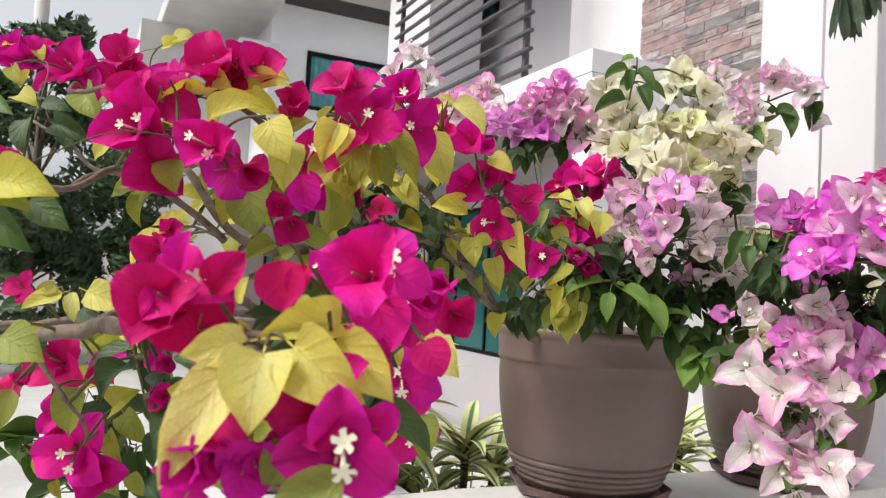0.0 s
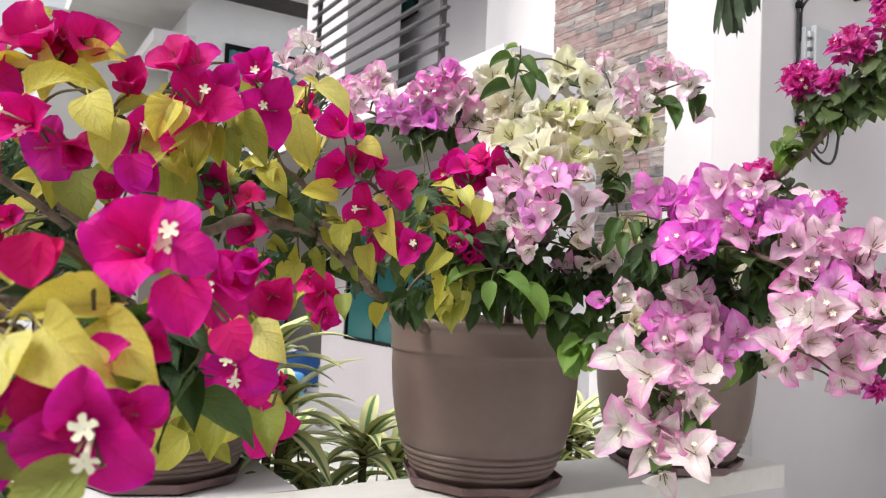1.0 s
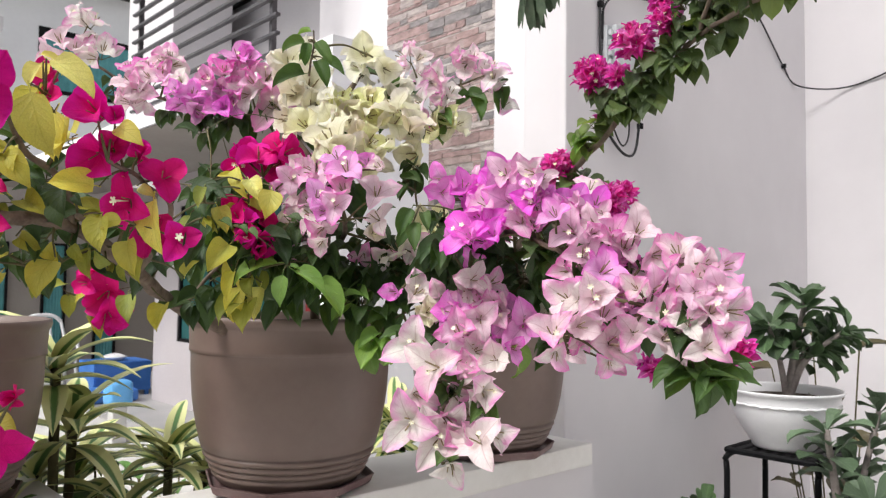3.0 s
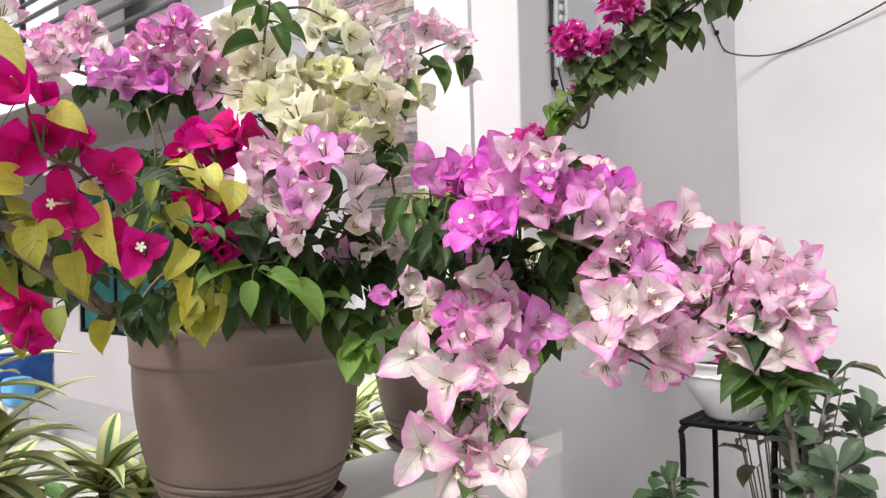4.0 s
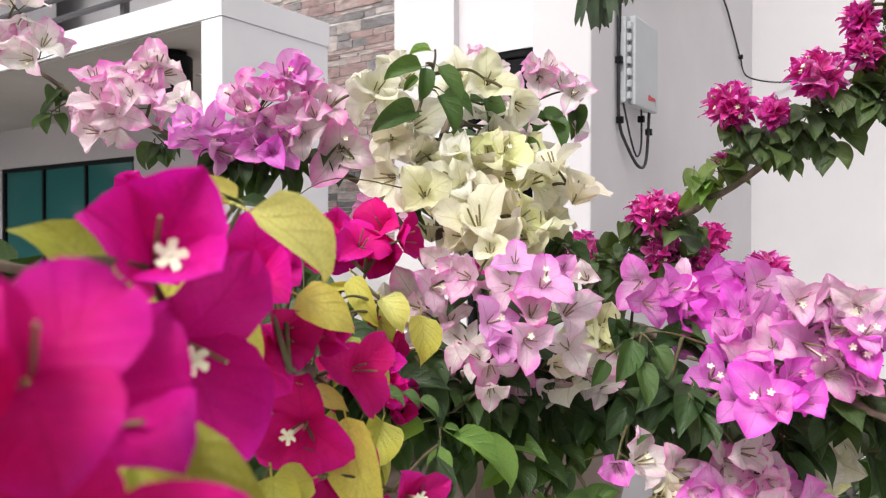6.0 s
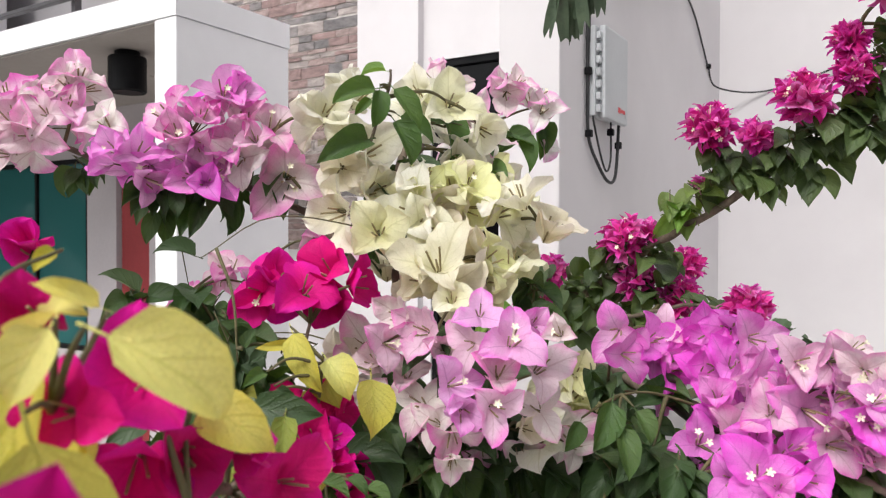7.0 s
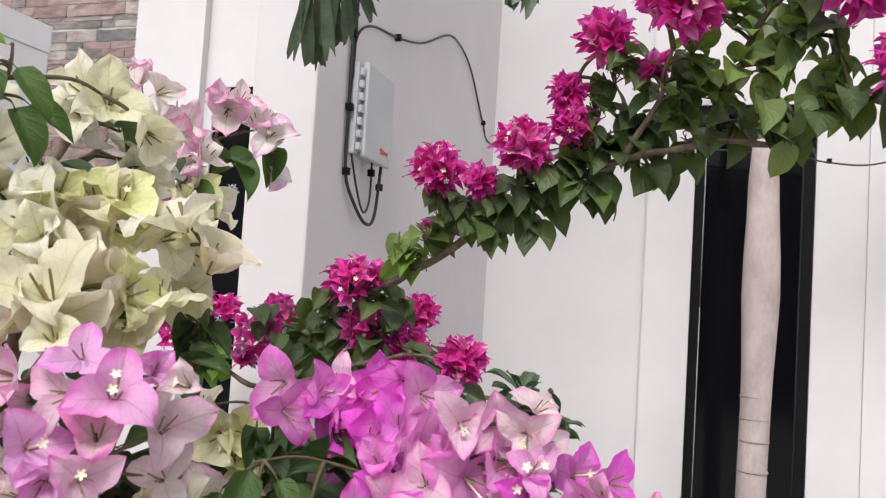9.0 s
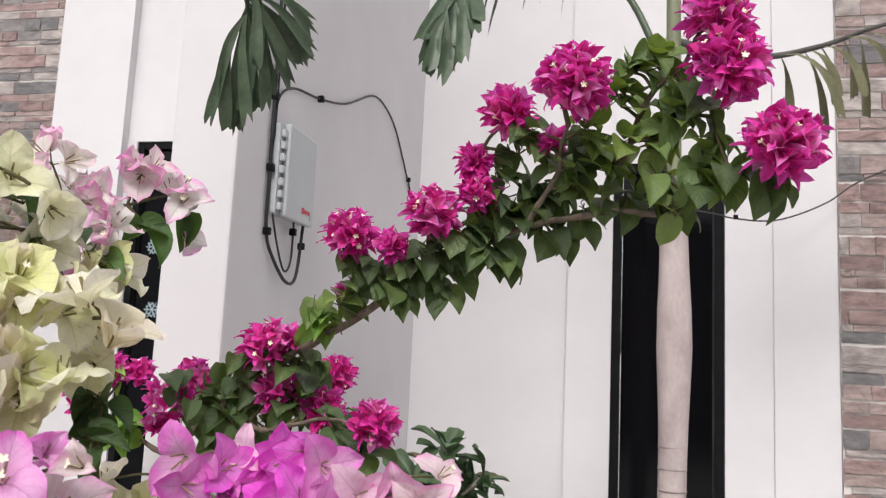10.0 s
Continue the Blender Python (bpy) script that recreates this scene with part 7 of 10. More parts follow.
A.leaf_at((0.221, 0.668, 1.457), (0.215, 0.665, 1.412), OLIVE, face=(-0.37, -0.95, 0.35))
A.leaf_at((0.101, 0.804, 1.461), (0.086, 0.802, 1.437), YELLOW, face=(-0.40, -0.95, 0.52))
A.leaf_at((0.141, 0.752, 1.442), (0.146, 0.736, 1.409), OLIVE, face=(-0.51, -0.89, 0.41), wide=1.2)
A.leaf_at((0.207, 0.754, 1.427), (0.213, 0.743, 1.380), OLIVE, face=(-0.60, -0.85, 0.53), wide=1.5)
A.leaf_at((0.200, 0.769, 1.422), (0.189, 0.763, 1.389), OLIVE, face=(-0.41, -0.92, 0.06), wide=1.1)
A.leaf_at((0.264, 0.690, 1.481), (0.251, 0.691, 1.442), YELLOW, face=(-0.39, -0.93, 0.06), wide=1.1)
A.leaf_at((0.290, 0.723, 1.468), (0.282, 0.721, 1.415), OLIVE, face=(-0.36, -0.94, 0.08), wide=1.3)
A.leaf_at((0.303, 0.728, 1.468), (0.308, 0.713, 1.431), OLIVE, face=(-0.49, -0.90, 0.39))
A.leaf_at((0.200, 0.925, 1.429), (0.163, 0.916, 1.426), YELLOW, face=(-0.34, -0.97, 0.43), wide=0.9)
A.leaf_at((0.201, 0.924, 1.427), (0.185, 0.932, 1.403), YELLOW, face=(-0.74, -0.77, 0.37), wide=0.9)
A.leaf_at((0.200, 0.925, 1.428), (0.216, 0.907, 1.411), YELLOW, face=(-0.62, -0.83, 0.27), wide=0.9)
A.leaf_at((0.198, 0.925, 1.431), (0.190, 0.910, 1.455), OLIVE, face=(-0.57, -0.85, 0.22), wide=0.9)
A.leaf_at((0.245, 0.794, 1.380), (0.215, 0.793, 1.360), OLIVE, face=(-0.55, -0.87, 0.34), wide=1.1)
A.leaf_at((0.202, 1.036, 1.406), (0.152, 1.032, 1.398), YELLOW, face=(-0.55, -0.87, 0.43), wide=0.9)
A.leaf_at((0.202, 1.058, 1.404), (0.182, 1.048, 1.385), OLIVE, face=(-0.43, -0.93, 0.42))
A.leaf_at((0.239, 1.019, 1.395), (0.247, 0.994, 1.365), OLIVE, face=(-0.65, -0.82, 0.44))
A.leaf_at((0.232, 1.021, 1.415), (0.252, 1.003, 1.409), YELLOW, face=(-0.66, -0.81, 0.25), wide=0.9)
A.leaf_at((0.027, 0.949, 1.494), (0.026, 0.935, 1.452), DEEPSHADE, face=(-0.70, -0.78, 0.19), wide=1.1)
A.leaf_at((0.031, 1.002, 1.519), (0.064, 0.982, 1.509), DEEPSHADE, face=(-0.25, -1.01, 0.28))
A.leaf_at((0.043, 0.997, 1.497), (0.085, 0.968, 1.479), DEEPSHADE, face=(-0.66, -0.80, 0.20))
A.leaf_at((0.054, 1.014, 1.497), (0.067, 0.988, 1.462), DEEPSHADE, face=(-0.22, -1.02, 0.29))
A.leaf_at((-0.010, 1.021, 1.517), (0.009, 0.991, 1.499), GREEN, face=(-0.70, -0.79, 0.30))
A.leaf_at((0.010, 0.989, 1.519), (0.033, 0.957, 1.505), OLIVE, face=(-0.28, -1.00, 0.48))
A.leaf_at((-0.023, 1.300, 1.622), (-0.006, 1.281, 1.589), OLIVE, face=(-0.61, -0.84, 0.44), wide=1.1)
A.leaf_at((0.029, 0.620, 1.396), (0.066, 0.589, 1.387), YELLOW, face=(-0.26, -1.00, 0.23), wide=1.25)
A.leaf_at((0.048, 0.633, 1.390), (0.073, 0.611, 1.367), GREEN, face=(-0.60, -0.85, 0.44))
A.leaf_at((0.026, 0.633, 1.378), (0.055, 0.612, 1.354), GREEN, face=(-0.55, -0.86, 0.25))
A.leaf_at((0.023, 0.634, 1.396), (0.053, 0.607, 1.378), OLIVE, face=(-0.53, -0.88, 0.50))
A.leaf_at((0.228, 0.775, 1.475), (0.263, 0.754, 1.489), OLIVE, face=(-0.79, -0.76, 0.50))
A.leaf_at((0.269, 0.776, 1.494), (0.282, 0.768, 1.508), YELLOW, face=(-0.15, -1.05, 0.29))
A.leaf_at((0.166, 1.261, 1.672), (0.198, 1.236, 1.680), YELLOW, face=(-0.18, -1.03, 0.18))
A.leaf_at((0.177, 1.255, 1.681), (0.212, 1.221, 1.682), OLIVE, face=(-0.26, -1.01, 0.39))
A.leaf_at((0.154, 1.269, 1.634), (0.172, 1.233, 1.604), OLIVE, face=(-0.59, -0.84, 0.21))
A.leaf_at((0.368, 0.840, 1.486), (0.348, 0.832, 1.465), DEEPSHADE, face=(-0.74, -0.77, 0.33))
A.leaf_at((0.304, 0.875, 1.404), (0.327, 0.863, 1.382), OLIVE, face=(-0.25, -1.00, 0.08))
A.leaf_at((0.264, 0.897, 1.360), (0.289, 0.881, 1.379), OLIVE, face=(-0.36, -0.97, 0.52))
A.leaf_at((0.362, 0.957, 1.427), (0.372, 0.924, 1.412), DEEPSHADE, face=(-0.21, -1.03, 0.35))
A.leaf_at((0.272, 0.686, 1.476), (0.261, 0.682, 1.446), YELLOW, face=(-0.48, -0.90, 0.13), wide=1.1)
A.leaf_at((0.293, 0.759, 1.473), (0.286, 0.754, 1.417), OLIVE, face=(-0.54, -0.87, 0.31), wide=1.1)
A.leaf_at((0.327, 0.744, 1.491), (0.349, 0.716, 1.436), OLIVE, face=(-0.39, -0.99, 0.36), wide=0.75)
A.leaf_at((0.505, 0.871, 1.504), (0.524, 0.842, 1.482), YELLOW, face=(-0.78, -0.70, 0.47))
A.leaf_at((0.498, 0.894, 1.442), (0.450, 0.905, 1.442), YELLOW, face=(-0.47, -0.92, 0.22), wide=1.1)
A.leaf_at((0.450, 0.994, 1.432), (0.467, 0.955, 1.411), OLIVE, face=(-0.62, -0.82, 0.45))
A.leaf_at((0.662, 0.958, 1.442), (0.671, 0.946, 1.404), OLIVE, face=(-0.48, -0.93, 0.51), wide=1.2)
A.leaf_at((0.720, 0.986, 1.485), (0.728, 0.967, 1.451), YELLOW, face=(-0.43, -0.93, 0.05), wide=1.1)
A.leaf_at((0.741, 0.958, 1.472), (0.725, 0.945, 1.425), OLIVE, face=(-0.41, -0.95, 0.08), wide=1.2)
A.leaf_at((0.524, 0.878, 1.389), (0.526, 0.861, 1.347), OLIVE, face=(-0.76, -0.70, 0.30), wide=1.1)
A.leaf_at((0.481, 0.976, 1.368), (0.459, 0.962, 1.322), OLIVE, face=(-0.65, -0.79, 0.43), wide=1.1)
A.leaf_at((0.640, 1.046, 1.315), (0.620, 1.030, 1.277), YELLOW, face=(-0.86, -0.61, 0.10), wide=1.2)
A.leaf_at((0.447, 1.000, 1.391), (0.469, 0.980, 1.372), OLIVE, face=(-0.88, -0.62, 0.52))
A.leaf_at((0.410, 0.984, 1.482), (0.389, 0.980, 1.453), YELLOW, face=(-0.86, -0.63, 0.28))
A.leaf_at((0.498, 0.987, 1.384), (0.509, 0.967, 1.363), OLIVE, face=(-0.73, -0.72, 0.21))
A.leaf_at((0.479, 1.014, 1.383), (0.486, 0.981, 1.362), YELLOW, face=(-0.58, -0.84, 0.22))
A.leaf_at((0.340, 1.014, 1.447), (0.368, 0.981, 1.419), DEEPSHADE, face=(-0.71, -0.72, 0.10))
A.leaf_at((0.433, 1.006, 1.458), (0.463, 0.952, 1.452), DEEPSHADE, face=(-0.50, -0.89, 0.24))
A.leaf_at((0.473, 0.978, 1.412), (0.500, 0.944, 1.419), DEEPSHADE, face=(-0.80, -0.66, 0.22), wide=1.2)
A.leaf_at((0.584, 0.830, 1.411), (0.571, 0.838, 1.357), DEEPSHADE, face=(-0.47, -0.92, 0.24), wide=0.9)
A.leaf_at((0.634, 0.978, 1.463), (0.661, 0.934, 1.458), DEEPSHADE, face=(-0.56, -0.85, 0.26))
A.leaf_at((0.641, 0.974, 1.448), (0.646, 0.950, 1.421), DEEPSHADE, face=(-0.64, -0.80, 0.39))
A.leaf_at((0.680, 0.948, 1.394), (0.647, 0.947, 1.355), OLIVE, face=(-0.52, -0.88, 0.28), wide=1.1)
A.leaf_at((0.655, 1.224, 1.327), (0.645, 1.193, 1.280), OLIVE, face=(-0.61, -0.82, 0.39))
A.leaf_at((0.408, 0.898, 1.466), (0.390, 0.907, 1.474), YELLOW, face=(-0.67, -0.77, 0.25), wide=0.9)
A.leaf_at((0.390, 0.978, 1.419), (0.379, 0.983, 1.428), YELLOW, face=(-0.38, -0.99, 0.24), wide=0.9)
A.leaf_at((0.482, 1.040, 1.341), (0.473, 1.029, 1.320), OLIVE, face=(-0.46, -0.92, 0.18))
A.leaf_at((0.635, 0.985, 1.347), (0.644, 0.964, 1.369), OLIVE, face=(-0.85, -0.65, 0.44))
A.leaf_at((0.481, 0.942, 1.481), (0.461, 0.948, 1.459), DEEPSHADE, face=(-0.42, -0.97, 0.45))
A.leaf_at((0.546, 0.892, 1.477), (0.517, 0.886, 1.459), DEEPSHADE, face=(-0.50, -0.90, 0.33))
A.leaf_at((0.543, 0.991, 1.358), (0.522, 0.976, 1.378), OLIVE, face=(-0.56, -0.83, 0.05))
A.leaf_at((0.496, 0.877, 1.412), (0.491, 0.864, 1.370), OLIVE, face=(-0.71, -0.73, 0.12), wide=1.3)
A.leaf_at((0.514, 0.860, 1.405), (0.491, 0.874, 1.394), OLIVE, face=(-0.97, -0.35, 0.55), wide=1.3)
A.leaf_at((0.548, 0.873, 1.437), (0.551, 0.846, 1.367), YELLOW, face=(-1.00, -0.31, 0.53), wide=0.8)
A.leaf_at((0.536, 0.891, 1.446), (0.549, 0.868, 1.432), YELLOW, face=(-0.68, -0.78, 0.44), wide=0.8)
A.leaf_at((0.518, 0.881, 1.454), (0.520, 0.873, 1.451), YELLOW, face=(-0.63, -0.84, 0.39))
A.leaf_at((0.717, 1.016, 1.504), (0.723, 0.989, 1.455), YELLOW, face=(-1.00, -0.31, 0.50), wide=0.62)
A.leaf_at((0.720, 1.012, 1.491), (0.698, 1.034, 1.488), YELLOW, face=(-0.73, -0.70, 0.16), wide=0.5)
A.leaf_at((0.742, 1.015, 1.472), (0.742, 0.989, 1.440), OLIVE, face=(-0.64, -0.82, 0.13), wide=1.2)
A.leaf_at((0.719, 1.012, 1.362), (0.704, 1.005, 1.316), YELLOW, face=(-0.79, -0.62, 0.52), wide=0.8)
A.leaf_at((0.743, 1.012, 1.353), (0.740, 1.002, 1.322), OLIVE, face=(-0.94, -0.39, 0.23), wide=1.2)
A.leaf_at((0.642, 0.949, 1.463), (0.631, 0.944, 1.432), OLIVE, face=(-0.71, -0.72, 0.30))
A.leaf_at((0.551, 0.903, 1.378), (0.545, 0.896, 1.339), OLIVE, face=(-0.86, -0.52, 0.28))
A.leaf_at((0.546, 0.945, 1.367), (0.548, 0.942, 1.340), OLIVE, face=(-0.98, -0.34, 0.36))
A.leaf_at((0.474, 0.928, 1.443), (0.471, 0.911, 1.410), DEEPSHADE, face=(-0.85, -0.53, 0.48), wide=1.4)
A.leaf_at((0.470, 0.949, 1.429), (0.474, 0.937, 1.398), DEEPSHADE, face=(-0.74, -0.69, 0.48), wide=1.3)
A.leaf_at((0.484, 0.930, 1.435), (0.489, 0.914, 1.421), DEEPSHADE, face=(-0.81, -0.59, 0.35), wide=1.2)
A.leaf_at((0.522, 0.946, 1.417), (0.504, 0.948, 1.422), OLIVE, face=(-0.66, -0.80, 0.17), wide=0.7)
A.leaf_at((0.631, 0.999, 1.468), (0.622, 0.996, 1.441), DEEPSHADE, face=(-0.71, -0.72, 0.56))
A.leaf_at((0.678, 1.001, 1.477), (0.657, 1.004, 1.468), GREEN, face=(-0.84, -0.55, 0.47), wide=0.9)
A.leaf_at((0.681, 0.997, 1.467), (0.687, 0.975, 1.452), DEEPSHADE, face=(-0.91, -0.44, 0.21))
A.leaf_at((0.530, 1.021, 1.387), (0.531, 1.010, 1.343), OLIVE, face=(-0.89, -0.47, 0.22))
A.leaf_at((0.568, 1.054, 1.371), (0.567, 1.045, 1.349), OLIVE, face=(-0.63, -0.84, 0.25))
A.leaf_at((0.711, 1.085, 1.472), (0.691, 1.101, 1.433), GREEN, face=(-0.88, -0.47, 0.54))
A.leaf_at((0.693, 1.018, 1.456), (0.668, 1.026, 1.395), DEEPSHADE, face=(-0.93, -0.39, 0.22), wide=0.9)
A.leaf_at((0.811, 1.114, 1.477), (0.781, 1.127, 1.469), GREEN, face=(-0.85, -0.51, 0.31), wide=0.9)
A.leaf_at((0.842, 1.100, 1.469), (0.824, 1.119, 1.443), DEEPSHADE, face=(-0.90, -0.44, 0.28))
A.leaf_at((0.647, 0.997, 1.432), (0.635, 1.000, 1.401), OLIVE, face=(-0.97, -0.31, 0.61))
A.leaf_at((0.470, 0.906, 1.566), (0.463, 0.914, 1.557), YELLOW, face=(-0.81, -0.58, 0.35))
A.leaf_at((0.422, 0.816, 1.546), (0.461, 0.804, 1.513), YELLOW, face=(-0.7, -0.5, 0.7), wide=0.95, tint=2)
A.leaf_at((0.411, 0.828, 1.522), (0.435, 0.830, 1.458), OLIVE, face=(-0.75, -0.7, 0.3), wide=1.1, tint=1)
A.leaf_at((0.424, 0.834, 1.547), (0.414, 0.842, 1.521), YELLOW, face=(-0.71, -0.73, 0.39), wide=1.2, tint=2)
A.leaf_at((0.440, 0.832, 1.548), (0.424, 0.848, 1.557), YELLOW, face=(-0.75, -0.67, 0.54), wide=0.6, tint=2)
# inner leaves, tinted dark to paint in the shade of the shrub
A.leaves(0.838, 1.297, 1.456, 0.035, 8, DEEPSHADE, size=0.05, droop=0.5)
A.leaves(0.838, 1.362, 1.497, 0.030, 7, DEEPSHADE, size=0.05, droop=0.5)
A.leaves(0.864, 1.229, 1.431, 0.030, 8, DEEPSHADE, size=0.05, droop=0.5)
A.leaves(0.837, 1.233, 1.337, 0.040, 9, DEEPSHADE, size=0.05, droop=0.5)
A.leaves(0.871, 1.172, 1.355, 0.035, 9, DEEPSHADE, size=0.05, droop=0.5)
A.leaves(0.771, 1.231, 1.379, 0.030, 7, DEEPSHADE, size=0.05, droop=0.5)
A.leaves(0.849, 1.170, 1.329, 0.040, 9, DEEPSHADE, size=0.05, droop=0.5)
A.leaves(0.781, 1.297, 1.436, 0.030, 6, DEEPSHADE, size=0.05, droop=0.5)
A.leaves(0.491, 1.063, 1.452, 0.030, 6, DEEPSHADE, size=0.05, droop=0.5)
A.leaves(0.479, 1.104, 1.363, 0.030, 5, DEEPSHADE, size=0.05, droop=0.5)
A.leaves(0.437, 1.109, 1.383, 0.030, 5, DEEPSHADE, size=0.05, droop=0.5)
A.leaves(0.563, 0.973, 1.416, 0.025, 5, DEEPSHADE, size=0.05, droop=0.5)
A.leaves(0.226, 0.911, 1.441, 0.030, 5, DEEPSHADE, size=0.05, droop=0.5)
A.leaves(0.315, 0.923, 1.452, 0.030, 6, DEEPSHADE, size=0.05, droop=0.5)
A.leaves(0.399, 0.996, 1.404, 0.030, 6, DEEPSHADE, size=0.05, droop=0.5)
A.leaves(0.495, 1.004, 1.427, 0.030, 6, DEEPSHADE, size=0.05, droop=0.5)
A.leaves(0.143, 1.007, 1.441, 0.025, 4, OLIVE, size=0.05, droop=0.5)
A.leaves(0.414, 0.930, 1.464, 0.025, 4, OLIVE, size=0.05, droop=0.5)
A.leaves(0.320, 0.924, 1.382, 0.025, 4, OLIVE, size=0.05, droop=0.5)
A.leaves(0.247, 0.846, 1.437, 0.020, 3, OLIVE, size=0.05, droop=0.5)
A.leaves(0.528, 0.967, 1.413, 0.025, 4, OLIVE, size=0.05, droop=0.5)
A.leaf_at((0.768, 1.155, 1.457), (0.742, 1.168, 1.396), GREEN, face=(-0.79, -0.63, 0.32), wide=1.15)
A.leaf_at((0.807, 1.146, 1.461), (0.779, 1.171, 1.446), GREEN, face=(-0.74, -0.71, 0.48))
A.leaf_at((0.827, 1.131, 1.460), (0.828, 1.111, 1.439), DEEPSHADE, face=(-0.92, -0.39, 0.38))
A.leaf_at((0.796, 1.186, 1.413), (0.799, 1.147, 1.372), DEEPSHADE, face=(-0.97, -0.31, 0.11))
A.leaf_at((0.788, 1.203, 1.469), (0.795, 1.166, 1.440), DEEPSHADE, face=(-0.78, -0.65, 0.19))
A.leaf_at((0.868, 1.224, 1.515), (0.864, 1.191, 1.478), DEEPSHADE, face=(-0.98, -0.29, 0.21))
A.leaf_at((0.798, 1.225, 1.476), (0.776, 1.224, 1.464), GREEN, face=(-0.91, -0.42, 0.20), wide=0.8)
A.leaf_at((0.796, 1.229, 1.471), (0.799, 1.203, 1.488), GREEN, face=(-1.01, -0.24, 0.19), wide=0.8)
A.leaves(0.157, 0.764, 1.493, 0.030, 2, YELLOW, size=0.046, droop=0.5)
A.leaves(0.140, 0.762, 1.459, 0.030, 3, OLIVE, size=0.046, droop=0.5)
A.leaves(0.191, 0.770, 1.495, 0.030, 3, YELLOW, size=0.046, droop=0.5)
A.leaves(0.198, 0.799, 1.522, 0.030, 2, YELLOW, size=0.046, droop=0.5)
A.leaves(0.268, 0.725, 1.439, 0.030, 3, OLIVE, size=0.046, droop=0.5)
A.leaves(0.287, 0.721, 1.487, 0.030, 2, OLIVE, size=0.046, droop=0.5)
A.leaves(0.310, 0.744, 1.475, 0.030, 2, OLIVE, size=0.046, droop=0.5)
A.leaves(0.310, 0.738, 1.467, 0.030, 2, OLIVE, size=0.046, droop=0.5)
A.leaves(0.364, 0.814, 1.511, 0.030, 2, OLIVE, size=0.046, droop=0.5)
A.leaves(0.262, 0.754, 1.353, 0.030, 2, OLIVE, size=0.046, droop=0.5)
A.leaves(-0.008, 1.368, 1.659, 0.030, 3, YELLOW, size=0.046, droop=0.5)
A.leaves(0.121, 1.423, 1.635, 0.030, 3, OLIVE, size=0.046, droop=0.5)
A.leaves(0.094, 1.398, 1.634, 0.030, 2, YELLOW, size=0.046, droop=0.5)
A.leaves(0.170, 0.961, 1.371, 0.030, 2, YELLOW, size=0.046, droop=0.5)
A.leaves(0.182, 0.988, 1.373, 0.030, 2, OLIVE, size=0.046, droop=0.5)
A.leaves(0.296, 0.730, 1.490, 0.030, 3, OLIVE, size=0.046, droop=0.5)
A.leaves(0.447, 0.884, 1.515, 0.030, 2, YELLOW, size=0.046, droop=0.5)
A.leaves(0.420, 1.014, 1.432, 0.030, 2, OLIVE, size=0.046, droop=0.5)
A.leaves(0.430, 0.998, 1.361, 0.030, 3, YELLOW, size=0.046, droop=0.5)
A.leaves(0.410, 1.057, 1.426, 0.030, 3, YELLOW, size=0.046, droop=0.5)
A.leaves(0.409, 1.056, 1.451, 0.030, 3, OLIVE, size=0.046, droop=0.5)
A.leaves(0.636, 1.310, 1.326, 0.030, 3, YELLOW, size=0.046, droop=0.5)
A.leaves(0.660, 1.320, 1.282, 0.030, 3, OLIVE, size=0.046, droop=0.5)
A.leaves(0.603, 1.341, 1.324, 0.030, 2, OLIVE, size=0.046, droop=0.5)
A.leaves(0.726, 1.015, 1.417, 0.030, 2, OLIVE, size=0.046, droop=0.5)
A.leaves(0.750, 1.041, 1.370, 0.030, 3, YELLOW, size=0.046, droop=0.5)
A.leaves(0.744, 1.023, 1.431, 0.030, 2, YELLOW, size=0.046, droop=0.5)
A.leaves(0.771, 1.055, 1.434, 0.030, 2, YELLOW, size=0.046, droop=0.5)
A.leaves(0.360, 1.061, 1.432, 0.030, 2, YELLOW, size=0.046, droop=0.5)
A.leaves(0.479, 0.920, 1.486, 0.030, 2, YELLOW, size=0.046, droop=0.5)
A.leaves(0.740, 1.030, 1.419, 0.030, 3, OLIVE, size=0.046, droop=0.5)
A.leaves(0.757, 1.024, 1.369, 0.030, 2, OLIVE, size=0.046, droop=0.5)
A.leaves(0.431, 0.864, 1.536, 0.030, 2, YELLOW, size=0.046, droop=0.5)
A.bloom((0.113, 0.778, 1.492), (-0.68, -0.85, 0.32), 5.09, 0.0332, 2, 0)
A.bloom((0.136, 0.759, 1.432), (-0.43, -0.94, -0.04), 5.69, 0.0401, 2, 0)
A.bloom((0.178, 0.718, 1.431), (-0.70, -0.92, -0.23), 3.20, 0.0282, 3, 0)
A.bloom((0.172, 0.768, 1.527), (-0.68, -0.29, 1.06), 3.90, 0.0289, 0, 0)
A.bloom((0.185, 0.767, 1.517), (-0.46, -1.07, 0.37), 3.40, 0.0252, 2, 0)
A.bloom((0.189, 0.762, 1.529), (-0.47, -0.84, 0.80), 4.33, 0.0277, 2, 0)
A.bloom((0.226, 0.718, 1.448), (-0.79, -0.89, 0.55), 0.21, 0.0242, 3, 0)
A.bloom((0.224, 0.711, 1.405), (-0.39, -0.98, 0.01), 6.21, 0.0180, 0, 0)
A.bloom((0.003, 1.391, 1.678), (-0.07, -0.76, 1.01), 4.99, 0.0365, 2, 0)
A.bloom((0.036, 1.379, 1.642), (-0.77, -0.48, 0.77), 2.03, 0.0492, 0, 0)
A.bloom((0.072, 1.377, 1.623), (0.23, -1.10, -0.35), 5.62, 0.0306, 0, 0)
A.bloom((0.123, 1.410, 1.701), (-0.43, -0.38, 1.28), 2.80, 0.0467, 0, 0)
A.bloom((0.134, 1.386, 1.678), (0.03, -0.93, 0.77), 1.26, 0.0343, 2, 0)
